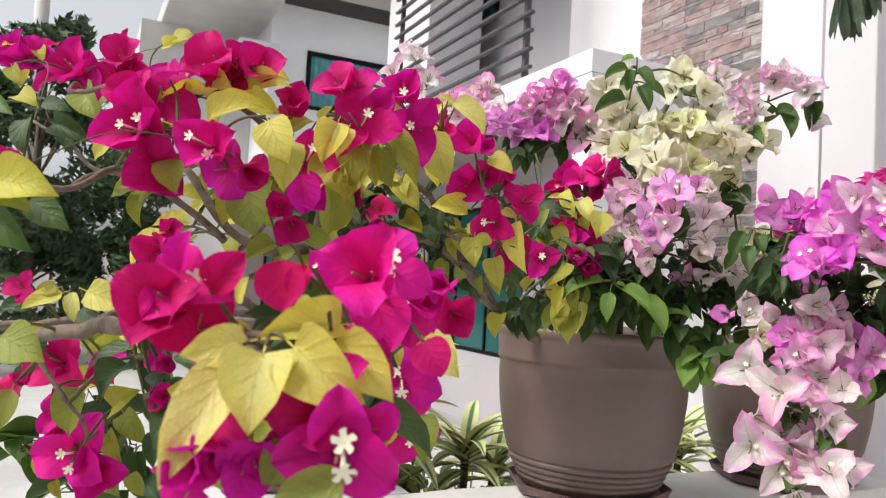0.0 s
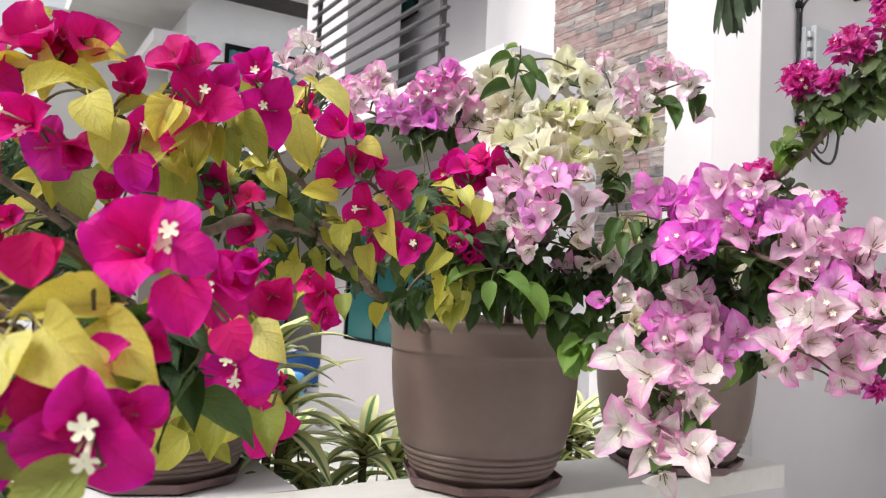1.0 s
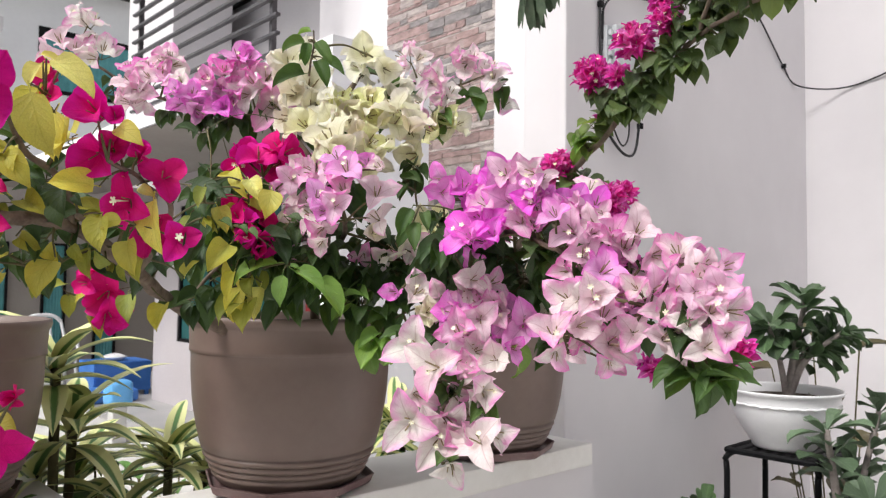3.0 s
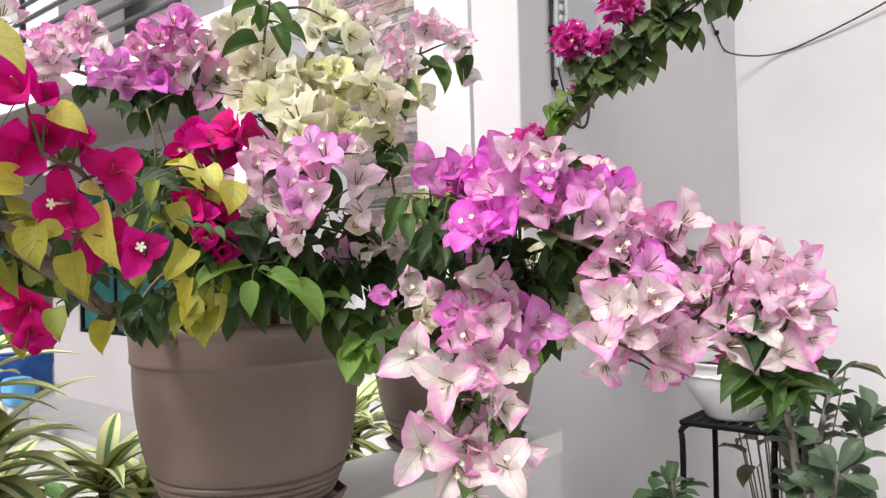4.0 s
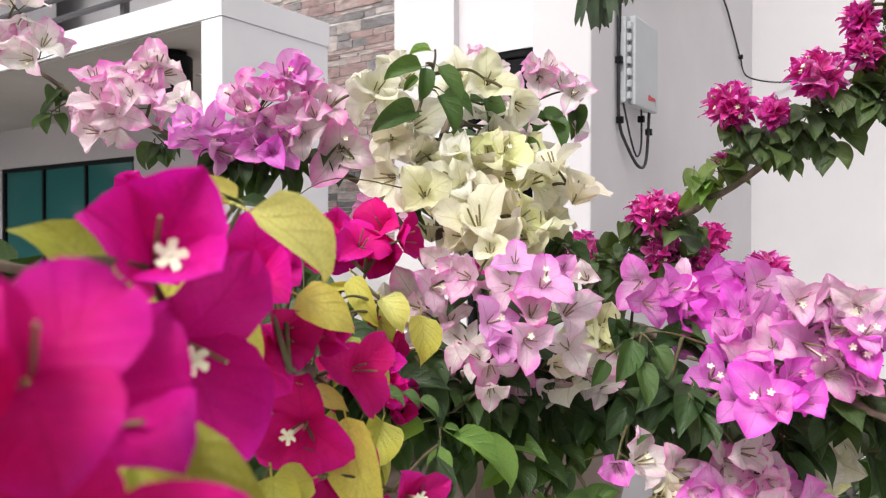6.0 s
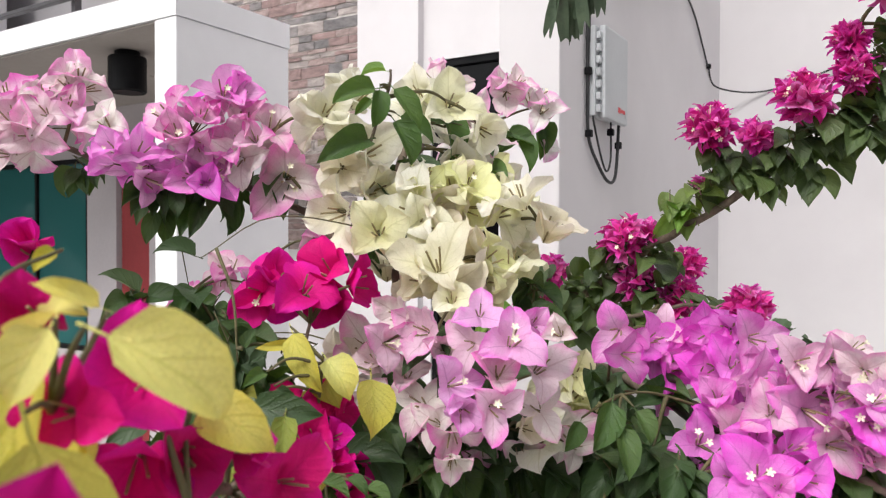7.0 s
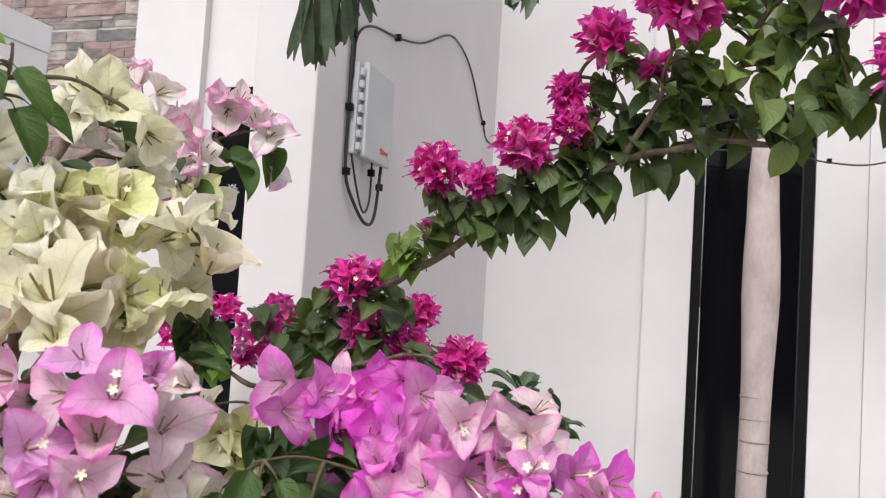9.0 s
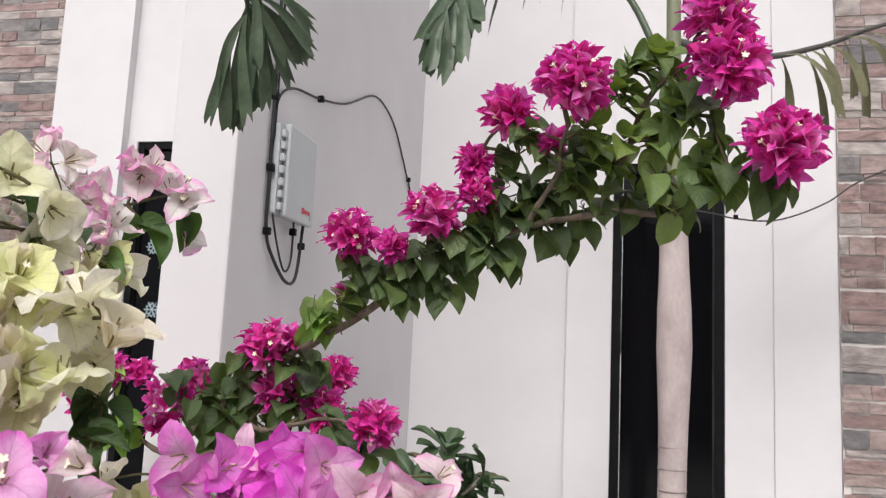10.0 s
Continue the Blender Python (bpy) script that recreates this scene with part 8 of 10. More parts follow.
A.bloom((0.125, 1.354, 1.623), (-0.48, -0.95, -0.32), 2.62, 0.0290, 3, 0)
A.bloom((0.158, 0.911, 1.352), (-0.71, -0.55, -0.29), 4.46, 0.0305, 2, 0)
A.bloom((0.024, 0.908, 1.431), (-0.00, -1.04, -0.16), 0.62, 0.0164, 0, 0)
A.bloom((0.657, 1.288, 1.279), (0.10, -0.72, -0.63), 4.43, 0.0277, 0, 0)
A.bloom((0.618, 1.283, 1.359), (-0.88, -0.56, 0.67), 4.23, 0.0250, 0, 0)
A.bloom((0.733, 0.975, 1.386), (-0.28, -1.01, -0.08), 1.93, 0.0289, 2, 0)
A.bloom((0.726, 0.989, 1.406), (-0.57, -0.95, 0.32), 2.57, 0.0250, 0, 0)
A.bloom((0.717, 0.971, 1.427), (-0.25, -1.16, 0.58), 3.82, 0.0219, 3, 0)
A.bloom((0.754, 1.001, 1.433), (0.11, -1.11, 0.02), 5.90, 0.0249, 2, 0)
A.bloom((0.756, 1.007, 1.395), (-0.59, -0.77, 0.77), 5.41, 0.0169, 0, 0)
A.bunch(0.768, 1.044, 1.523, 0.024, 2, MAGENTA, size=0.04, face=(-0.3, -0.9, 0.15), tint=1)
A.bunch(0.800, 1.023, 1.531, 0.026, 3, MAGENTA, size=0.04, face=(-0.3, -0.9, 0.15), tint=1)
A.leaves(0.744, 1.029, 1.317, 0.022, 3, OLIVE, size=0.054)
A.leaves(0.709, 1.070, 1.440, 0.026, 4, OLIVE, size=0.054)
A.leaves(0.713, 1.081, 1.484, 0.029, 6, DEEPSHADE, size=0.05)
A.leaves(0.709, 1.074, 1.398, 0.022, 4, DEEPSHADE, size=0.05)
A.leaves(0.446, 1.056, 1.461, 0.031, 4, DEEPSHADE, size=0.05)
A.leaves(0.347, 1.001, 1.445, 0.036, 6, DEEPSHADE, size=0.05)
A.leaves(0.718, 1.111, 1.314, 0.035, 8, DEEPSHADE, size=0.05)
A.leaves(0.580, 1.050, 1.406, 0.032, 5, DEEPSHADE, size=0.05)
A.bunch(0.572, 1.105, 1.563, 0.014, 3, MAGENTA, size=0.034, face=(-0.5, -0.7, 0.5), tint=1)
A.leaves(0.770, 1.176, 1.510, 0.023, 4, DEEPSHADE, size=0.05)
A.leaves(0.794, 1.164, 1.483, 0.020, 4, DEEPSHADE, size=0.05)
A.leaves(0.855, 1.123, 1.360, 0.023, 4, DEEPSHADE, size=0.05)
A.leaves(0.385, 1.058, 1.502, 0.038, 7, DEEPSHADE, size=0.05)
A.leaves(0.455, 1.066, 1.477, 0.039, 7, DEEPSHADE, size=0.05)
A.leaves(0.530, 1.112, 1.452, 0.038, 7, DEEPSHADE, size=0.05)
A.leaves(0.482, 1.023, 1.384, 0.037, 6, DEEPSHADE, size=0.05)
A.leaves(0.641, 1.071, 1.370, 0.033, 6, DEEPSHADE, size=0.05)
A.leaves(0.556, 1.063, 1.366, 0.032, 5, DEEPSHADE, size=0.05)
A.leaves(0.350, 1.008, 1.468, 0.033, 6, DEEPSHADE, size=0.05)
A.leaves(0.440, 1.029, 1.414, 0.030, 6, DEEPSHADE, size=0.05)
A.leaves(0.742, 1.060, 1.447, 0.021, 7, DEEPSHADE, size=0.046)
A.leaves(0.757, 1.031, 1.410, 0.021, 7, DEEPSHADE, size=0.046)
A.leaves(0.753, 1.111, 1.473, 0.020, 6, DEEPSHADE, size=0.046)
A.leaves(0.737, 1.013, 1.387, 0.019, 7, DEEPSHADE, size=0.046)
A.leaves(0.743, 1.150, 1.487, 0.021, 5, DEEPSHADE, size=0.046)
A.leaves(0.702, 1.032, 1.418, 0.018, 6, DEEPSHADE, size=0.046)
A.leaves(0.829, 0.996, 1.428, 0.019, 7, DEEPSHADE, size=0.046)
A.leaves(0.779, 0.987, 1.418, 0.022, 7, DEEPSHADE, size=0.046)
A.leaves(0.818, 0.954, 1.380, 0.018, 7, DEEPSHADE, size=0.046)
A.leaves(0.747, 0.984, 1.398, 0.021, 6, DEEPSHADE, size=0.046)
A.leaves(0.767, 1.031, 1.419, 0.018, 5, DEEPSHADE, size=0.046)
A.bunch(0.767, 1.089, 1.530, 0.026, 3, MAGENTA, size=0.036, face=(-0.6, -0.7, 0.3), tint=1)
A.bunch(0.808, 1.055, 1.534, 0.029, 3, MAGENTA, size=0.036, face=(-0.6, -0.7, 0.3), tint=0)
A.done()

# ---- magenta bougainvillea nearest the path ----
E = Shrub("bougainvillea with large magenta bracts and broad yellow leaves", (0.42, 1.5, 1.24), 24)
E.branch([(0.410, 1.500, 1.200), (0.340, 1.360, 1.300), (0.200, 1.050, 1.310), (0.050, 0.835, 1.287), (0.093, 0.647, 1.308), (0.133, 0.513, 1.312), (0.157, 0.441, 1.312)], 0.0090, 0.0030)
E.branch([(0.200, 1.050, 1.310), (0.206, 0.739, 1.252), (0.299, 0.671, 1.250), (0.375, 0.756, 1.215)], 0.0050, 0.0020)
E.branch([(0.133, 0.513, 1.312), (0.121, 0.496, 1.336), (0.141, 0.493, 1.351)], 0.0030, 0.0020)
E.branch([(0.050, 0.835, 1.287), (0.062, 0.773, 1.266), (0.093, 0.748, 1.230)], 0.0030, 0.0015)
E.branch([(0.005, 0.916, 1.283), (0.049, 0.850, 1.294), (0.102, 0.701, 1.307), (0.133, 0.541, 1.311), (0.156, 0.440, 1.318)], 0.0034, 0.0020)
E.bloom((0.115, 0.470, 1.331), (-0.51, -0.80, 0.32), 4.61, 0.0300, 4, 0, star=0.01)
E.bloom((0.124, 0.468, 1.342), (-0.32, -0.78, 0.53), 6.03, 0.0268, 1, 1, star=0.01)
E.bloom((0.199, 0.429, 1.351), (-0.60, -0.77, 0.22), 2.94, 0.0314, 1, 0, star=0.01)
E.bloom((0.215, 0.437, 1.356), (-0.26, -0.93, 0.24), 1.44, 0.0256, 3, 2, star=0.01)
E.bloom((0.249, 0.506, 1.328), (-0.15, -0.98, -0.13), 1.47, 0.0309, 1, 1, star=0.01)
E.bloom((0.266, 0.513, 1.342), (0.07, -0.97, 0.23), 4.51, 0.0222, 0, 0)
E.bloom((0.164, 0.432, 1.297), (-0.58, -0.78, -0.25), 4.24, 0.0203, 4, 0)
E.bloom((0.130, 0.424, 1.273), (-0.65, -0.72, -0.25), 6.02, 0.0298, 3, 0, star=0.01)
E.bloom((0.126, 0.427, 1.259), (-0.64, -0.60, -0.48), 5.36, 0.0213, 3, 0, star=0.01)
E.bloom((0.181, 0.395, 1.279), (-0.34, -0.93, -0.14), 1.52, 0.0312, 3, 2, star=0.0108)
E.bloom((0.174, 0.409, 1.290), (-0.52, -0.82, 0.23), 1.19, 0.0248, 2, 0, star=0.01)
E.bloom((0.299, 0.615, 1.276), (-0.52, -0.85, -0.06), 1.62, 0.0359, 3, 2, star=0.01)
E.bloom((0.316, 0.622, 1.262), (0.03, -0.96, -0.28), 1.18, 0.0234, 1, 0)
E.bloom((0.382, 0.771, 1.202), (-0.24, -0.96, -0.14), 4.43, 0.0370, 1, 1, star=0.01)
E.bloom((0.039, 0.786, 1.329), (-0.43, -0.84, 0.32), 5.39, 0.0176, 2, 0)
E.bloom((0.069, 0.830, 1.262), (-0.53, -0.84, 0.14), 5.65, 0.0368, 2, 0)
E.bloom((0.108, 0.868, 1.247), (-0.26, -0.93, 0.24), 1.60, 0.0287, 4, 0)
E.bloom((0.087, 0.815, 1.187), (-0.44, -0.90, 0.05), 5.43, 0.0412, 1, 2, star=0.0095)
E.bloom((0.138, 0.628, 1.288), (-0.41, -0.88, -0.24), 1.97, 0.0146, 1, 0)
E.bloom((0.137, 0.631, 1.265), (-0.50, -0.82, 0.28), 0.54, 0.0127, 1, 0)
E.bloom((0.032, 0.794, 1.245), (-0.73, -0.60, 0.32), 1.83, 0.0187, 4, 0)
E.bloom((0.211, 0.534, 1.355), (-0.66, -0.69, 0.30), 2.24, 0.0176, 3, 1, star=0.01)
E.bloom((0.070, 0.844, 1.216), (-0.36, -0.90, 0.25), 0.04, 0.0206, 3, 0)
E.bloom((0.406, 0.815, 1.238), (-0.44, -0.89, 0.14), 2.10, 0.0253, 2, 0)
E.bloom((0.294, 0.776, 1.226), (-0.66, -0.74, 0.08), 1.32, 0.0206, 0, 0)
E.leaf_at((0.160, 0.431, 1.355), (0.161, 0.428, 1.332), SINGLE, face=(-0.42, -0.94, 0.53), wide=1.15, tint=4)
E.leaf_at((0.171, 0.427, 1.353), (0.166, 0.429, 1.337), SINGLE, face=(-0.53, -0.87, 0.32), wide=0.8, tint=4)
E.leaf_at((0.122, 0.466, 1.347), (0.125, 0.463, 1.367), SINGLE, face=(-0.69, -0.79, 0.17), wide=0.8, tint=3)
E.leaf_at((0.135, 0.463, 1.340), (0.148, 0.453, 1.358), SINGLE, face=(-0.34, -0.95, 0.11), wide=0.9, tint=4)
E.leaf_at((0.231, 0.502, 1.341), (0.239, 0.490, 1.308), SINGLE, face=(-0.23, -1.03, 0.52), tint=0)
E.leaf_at((0.262, 0.509, 1.347), (0.278, 0.502, 1.349), SINGLE, face=(-0.73, -0.79, 0.50), wide=0.9, tint=0)
E.leaf_at((0.255, 0.481, 1.316), (0.261, 0.468, 1.298), SINGLE, face=(-0.55, -0.87, 0.43), wide=1.1, tint=2)
E.leaf_at((0.169, 0.425, 1.285), (0.168, 0.429, 1.308), SINGLE, face=(-0.29, -0.98, 0.21), tint=4)
E.leaf_at((0.246, 0.508, 1.315), (0.245, 0.508, 1.328), SINGLE, face=(-0.36, -0.96, 0.38), tint=1)
E.leaf_at((0.153, 0.436, 1.319), (0.120, 0.436, 1.311), YELLOW, face=(-0.26, -1.00, 0.19), wide=1.1, tint=2)
E.leaf_at((0.146, 0.434, 1.317), (0.114, 0.417, 1.260), YELLOW, face=(-0.32, -0.99, 0.54), wide=0.72, tint=2)
E.leaf_at((0.155, 0.429, 1.317), (0.145, 0.409, 1.282), YELLOW, face=(-0.35, -0.96, 0.32), wide=1.3, tint=2)
E.leaf_at((0.163, 0.426, 1.320), (0.191, 0.397, 1.296), YELLOW, face=(-0.70, -0.79, 0.28), wide=1.1, tint=0)
E.leaf_at((0.185, 0.431, 1.324), (0.209, 0.410, 1.294), YELLOW, face=(-0.56, -0.86, 0.40), wide=1.1, tint=0)
E.leaf_at((0.198, 0.442, 1.327), (0.152, 0.437, 1.319), YELLOW, face=(-0.35, -0.96, 0.34), wide=0.75, tint=0)
E.leaf_at((0.262, 0.500, 1.318), (0.270, 0.486, 1.303), YELLOW, face=(-0.67, -0.81, 0.36), wide=1.3, tint=1)
E.leaf_at((0.167, 0.414, 1.282), (0.157, 0.420, 1.257), OLIVE, face=(-0.37, -0.94, 0.14), wide=1.2)
E.leaf_at((0.187, 0.395, 1.267), (0.157, 0.409, 1.255), OLIVE, face=(-0.35, -0.95, 0.12))
E.leaf_at((0.156, 0.506, 1.331), (0.160, 0.500, 1.347), YELLOW, face=(-0.68, -0.79, 0.20), wide=1.1)
E.leaf_at((0.182, 0.449, 1.338), (0.172, 0.450, 1.329), YELLOW, face=(-0.40, -0.94, 0.33))
E.leaf_at((0.199, 0.462, 1.345), (0.180, 0.462, 1.337), DEEPSHADE, face=(-0.48, -0.89, 0.20))
E.leaf_at((0.168, 0.456, 1.329), (0.151, 0.461, 1.329), DEEPSHADE, face=(-0.74, -0.78, 0.39), wide=0.9)
E.leaf_at((0.154, 0.463, 1.320), (0.148, 0.458, 1.328), YELLOW, face=(-0.44, -0.92, 0.42), wide=0.8)
E.leaf_at((0.075, 0.768, 1.330), (0.085, 0.763, 1.300), YELLOW, face=(-0.60, -0.83, 0.23), wide=0.9)
E.leaf_at((0.074, 0.769, 1.327), (0.042, 0.770, 1.311), YELLOW, face=(-0.75, -0.77, 0.28), wide=0.9)
E.leaf_at((0.083, 0.742, 1.330), (0.117, 0.713, 1.317), YELLOW, face=(-0.29, -0.99, 0.24))
E.leaf_at((0.069, 0.771, 1.330), (0.050, 0.776, 1.323), OLIVE, face=(-0.52, -0.88, 0.32), wide=0.9)
E.leaf_at((0.066, 0.774, 1.293), (0.037, 0.771, 1.288), YELLOW, face=(-0.57, -0.86, 0.47), wide=0.9)
E.leaf_at((0.086, 0.741, 1.320), (0.100, 0.718, 1.297), DEEPSHADE, face=(-0.59, -0.83, 0.09))
E.leaf_at((0.033, 0.679, 1.300), (0.065, 0.651, 1.284), OLIVE, face=(-0.29, -0.99, 0.42), wide=1.3)
E.leaf_at((0.092, 0.787, 1.253), (0.083, 0.788, 1.207), OLIVE, face=(-0.65, -0.81, 0.24), wide=1.4)
E.leaf_at((0.041, 0.789, 1.251), (0.032, 0.787, 1.213), OLIVE, face=(-0.27, -1.01, 0.44), wide=1.1)
E.leaf_at((0.114, 0.811, 1.225), (0.135, 0.782, 1.246), OLIVE, face=(-0.68, -0.80, 0.23), wide=1.1)
E.leaf_at((0.123, 0.817, 1.224), (0.145, 0.791, 1.197), OLIVE, face=(-0.45, -0.92, 0.33))
E.leaf_at((0.114, 0.845, 1.202), (0.127, 0.819, 1.177), OLIVE, face=(-0.63, -0.83, 0.43))
E.leaf_at((0.135, 0.860, 1.159), (0.150, 0.852, 1.138), OLIVE, face=(-0.29, -1.00, 0.51))
E.leaf_at((0.076, 0.832, 1.164), (0.082, 0.821, 1.148), OLIVE, face=(-0.54, -0.87, 0.32))
E.leaf_at((0.068, 0.846, 1.183), (0.059, 0.845, 1.165), OLIVE, face=(-0.39, -0.95, 0.54))
E.leaf_at((0.118, 0.868, 1.161), (0.129, 0.852, 1.139), OLIVE, face=(-0.60, -0.85, 0.47))
E.leaf_at((0.131, 0.633, 1.268), (0.137, 0.613, 1.282), DEEPSHADE, face=(-0.41, -0.94, 0.42))
E.leaf_at((0.129, 0.657, 1.253), (0.138, 0.645, 1.240), DEEPSHADE, face=(-0.30, -0.99, 0.39))
E.leaf_at((0.141, 0.686, 1.232), (0.138, 0.674, 1.206), DEEPSHADE, face=(-0.44, -0.91, 0.28))
E.leaf_at((0.351, 0.732, 1.226), (0.322, 0.744, 1.198), OLIVE, face=(-0.60, -0.81, 0.06), wide=1.2)
E.leaf_at((0.332, 0.745, 1.239), (0.298, 0.762, 1.223), OLIVE, face=(-0.55, -0.86, 0.27), wide=1.1)
E.leaf_at((0.385, 0.807, 1.222), (0.401, 0.773, 1.211), OLIVE, face=(-0.38, -1.00, 0.50), wide=1.1)
E.leaf_at((0.340, 0.793, 1.190), (0.347, 0.766, 1.172), OLIVE, face=(-0.47, -0.93, 0.36))
E.leaf_at((0.298, 0.577, 1.317), (0.315, 0.549, 1.287), YELLOW, face=(-0.70, -0.74, 0.16), wide=1.2)
E.leaf_at((0.293, 0.581, 1.315), (0.273, 0.585, 1.304), YELLOW, face=(-0.62, -0.82, 0.51), wide=1.1)
E.leaf_at((0.296, 0.615, 1.332), (0.278, 0.612, 1.331), YELLOW, face=(-0.43, -0.96, 0.40))
E.leaf_at((0.281, 0.603, 1.310), (0.291, 0.596, 1.289), YELLOW, face=(-0.43, -0.96, 0.35))
E.leaf_at((0.266, 0.589, 1.312), (0.250, 0.590, 1.302), YELLOW, face=(-0.52, -0.90, 0.42))
E.leaf_at((0.306, 0.742, 1.212), (0.281, 0.761, 1.174), OLIVE, face=(-0.47, -0.94, 0.51), wide=1.2)
E.leaf_at((0.272, 0.634, 1.327), (0.257, 0.637, 1.312), DEEPSHADE, face=(-0.67, -0.78, 0.42))
E.bloom((0.146, 0.441, 1.285), (-0.35, -0.94, 0.05), 0.69, 0.0203, 3, 0)
E.bloom((0.150, 0.422, 1.267), (-0.22, -0.92, -0.32), 0.27, 0.0217, 3, 0)
E.bloom((0.198, 0.411, 1.283), (0.00, -1.00, 0.07), 0.49, 0.0193, 1, 0)
E.bloom((0.209, 0.437, 1.310), (-0.14, -0.97, -0.22), 1.26, 0.0158, 2, 0)
E.bloom((0.275, 0.504, 1.347), (-0.53, -0.85, 0.05), 1.01, 0.0242, 3, 0)
E.bloom((0.292, 0.517, 1.330), (-0.26, -0.96, -0.13), 3.12, 0.0213, 2, 0)
E.bloom((0.241, 0.517, 1.353), (-0.44, -0.87, 0.23), 4.39, 0.0190, 3, 0)
E.bloom((0.256, 0.596, 1.326), (-0.75, -0.66, -0.06), 3.38, 0.0206, 1, 0)
E.bloom((0.275, 0.635, 1.286), (-0.81, -0.58, 0.03), 2.65, 0.0234, 2, 0)
E.bloom((0.321, 0.637, 1.284), (-0.26, -0.96, -0.13), 4.08, 0.0227, 2, 0)
E.bloom((0.298, 0.644, 1.265), (-0.54, -0.73, -0.42), 1.91, 0.0203, 3, 0)
E.bloom((0.287, 0.638, 1.295), (-0.57, -0.72, 0.40), 2.92, 0.0199, 2, 0)
# leaves behind the flowers; the darkest tint has shade painted in
E.leaves(0.163, 0.640, 1.267, 0.030, 6, DEEPSHADE, size=0.05, droop=0.5)
E.leaves(0.180, 0.575, 1.280, 0.025, 6, DEEPSHADE, size=0.05, droop=0.5)
E.leaves(0.214, 0.547, 1.297, 0.022, 6, DEEPSHADE, size=0.05, droop=0.5)
E.leaves(0.245, 0.576, 1.305, 0.025, 6, DEEPSHADE, size=0.05, droop=0.5)
E.leaves(0.327, 0.696, 1.233, 0.030, 4, OLIVE, size=0.05, droop=0.5)
E.leaves(0.217, 0.588, 1.319, 0.025, 5, DEEPSHADE, size=0.05, droop=0.5)
E.leaves(0.128, 0.768, 1.276, 0.030, 5, DEEPSHADE, size=0.05, droop=0.5)
E.leaves(0.254, 0.573, 1.272, 0.025, 6, DEEPSHADE, size=0.05, droop=0.5)
E.leaves(0.193, 0.548, 1.253, 0.020, 4, OLIVE, size=0.05, droop=0.5)
E.leaves(0.166, 0.561, 1.252, 0.020, 4, OLIVE, size=0.05, droop=0.5)
E.leaves(0.219, 0.535, 1.268, 0.020, 4, OLIVE, size=0.05, droop=0.5)
E.leaves(0.291, 0.747, 1.311, 0.030, 4, OLIVE, size=0.05, droop=0.5)
E.leaves(0.319, 0.700, 1.304, 0.030, 4, OLIVE, size=0.05, droop=0.5)
E.leaves(0.306, 0.816, 1.239, 0.030, 4, OLIVE, size=0.05, droop=0.5)
E.leaves(0.345, 0.786, 1.240, 0.025, 3, OLIVE, size=0.05, droop=0.5)
E.leaves(0.304, 0.735, 1.338, 0.025, 4, OLIVE, size=0.05, droop=0.5)
E.leaves(0.340, 0.843, 1.202, 0.025, 4, OLIVE, size=0.05, droop=0.5)
E.leaves(0.301, 0.823, 1.189, 0.025, 4, OLIVE, size=0.05, droop=0.5)
E.bloom((0.134, 0.468, 1.323), (0.04, -1.22, 0.38), 5.36, 0.0278, 4, 0)
E.bloom((0.110, 0.478, 1.330), (-1.03, -0.69, 0.47), 4.29, 0.0219, 3, 0)
E.bloom((0.180, 0.430, 1.294), (-0.08, -1.09, -0.18), 2.89, 0.0162, 0, 0)
E.bloom((0.136, 0.427, 1.292), (-0.66, -0.82, 0.31), 5.00, 0.0262, 0, 0)
E.bloom((0.184, 0.416, 1.302), (-0.33, -0.81, 0.91), 2.55, 0.0197, 3, 0)
E.bloom((0.082, 0.834, 1.241), (-0.42, -0.97, 0.05), 3.90, 0.0288, 0, 0)
E.bloom((0.112, 0.881, 1.260), (-0.23, -0.81, 1.03), 2.89, 0.0218, 3, 0)
E.bloom((0.106, 0.821, 1.171), (-0.16, -1.06, -0.04), 6.23, 0.0358, 1, 0)
E.bloom((0.131, 0.637, 1.288), (-0.72, -0.72, -0.03), 1.57, 0.0132, 1, 0)
E.bloom((0.135, 0.635, 1.259), (-0.76, -0.77, 0.23), 4.01, 0.0110, 2, 0)
E.bloom((0.046, 0.793, 1.253), (-0.42, -0.77, 0.92), 2.92, 0.0150, 2, 0)
E.bloom((0.075, 0.846, 1.201), (-0.28, -1.05, 0.05), 1.93, 0.0149, 0, 0)
E.bloom((0.292, 0.788, 1.225), (-0.90, -0.53, 0.30), 0.73, 0.0163, 2, 0)
E.bloom((0.163, 0.426, 1.269), (0.12, -0.99, -0.09), 1.21, 0.0198, 3, 0)
E.bloom((0.207, 0.417, 1.278), (0.67, -1.02, -0.03), 4.81, 0.0163, 2, 0)
E.leaves(0.032, 1.072, 1.236, 0.045, 7, GREEN, size=0.05, droop=0.5)
E.leaves(0.087, 1.048, 1.189, 0.045, 8, DEEPSHADE, size=0.05, droop=0.5)
E.leaves(0.039, 1.074, 1.135, 0.045, 8, GREEN, size=0.05, droop=0.5)
E.leaves(0.141, 1.024, 1.167, 0.045, 8, DEEPSHADE, size=0.05, droop=0.5)
E.leaves(0.150, 1.022, 1.116, 0.045, 8, DEEPSHADE, size=0.05, droop=0.5)
E.leaves(0.094, 1.050, 1.093, 0.040, 6, GREEN, size=0.05, droop=0.5)
E.leaves(0.037, 1.123, 1.284, 0.040, 6, DEEPSHADE, size=0.05, droop=0.5)
E.leaves(0.123, 1.028, 1.242, 0.040, 6, OLIVE, size=0.05, droop=0.5)
E.done()

# ---- deep magenta bougainvillea with a long arching arm ----
D = Shrub("bougainvillea with dense deep magenta flower heads on an arching arm", (1.47, 1.24, 1.24), 25)
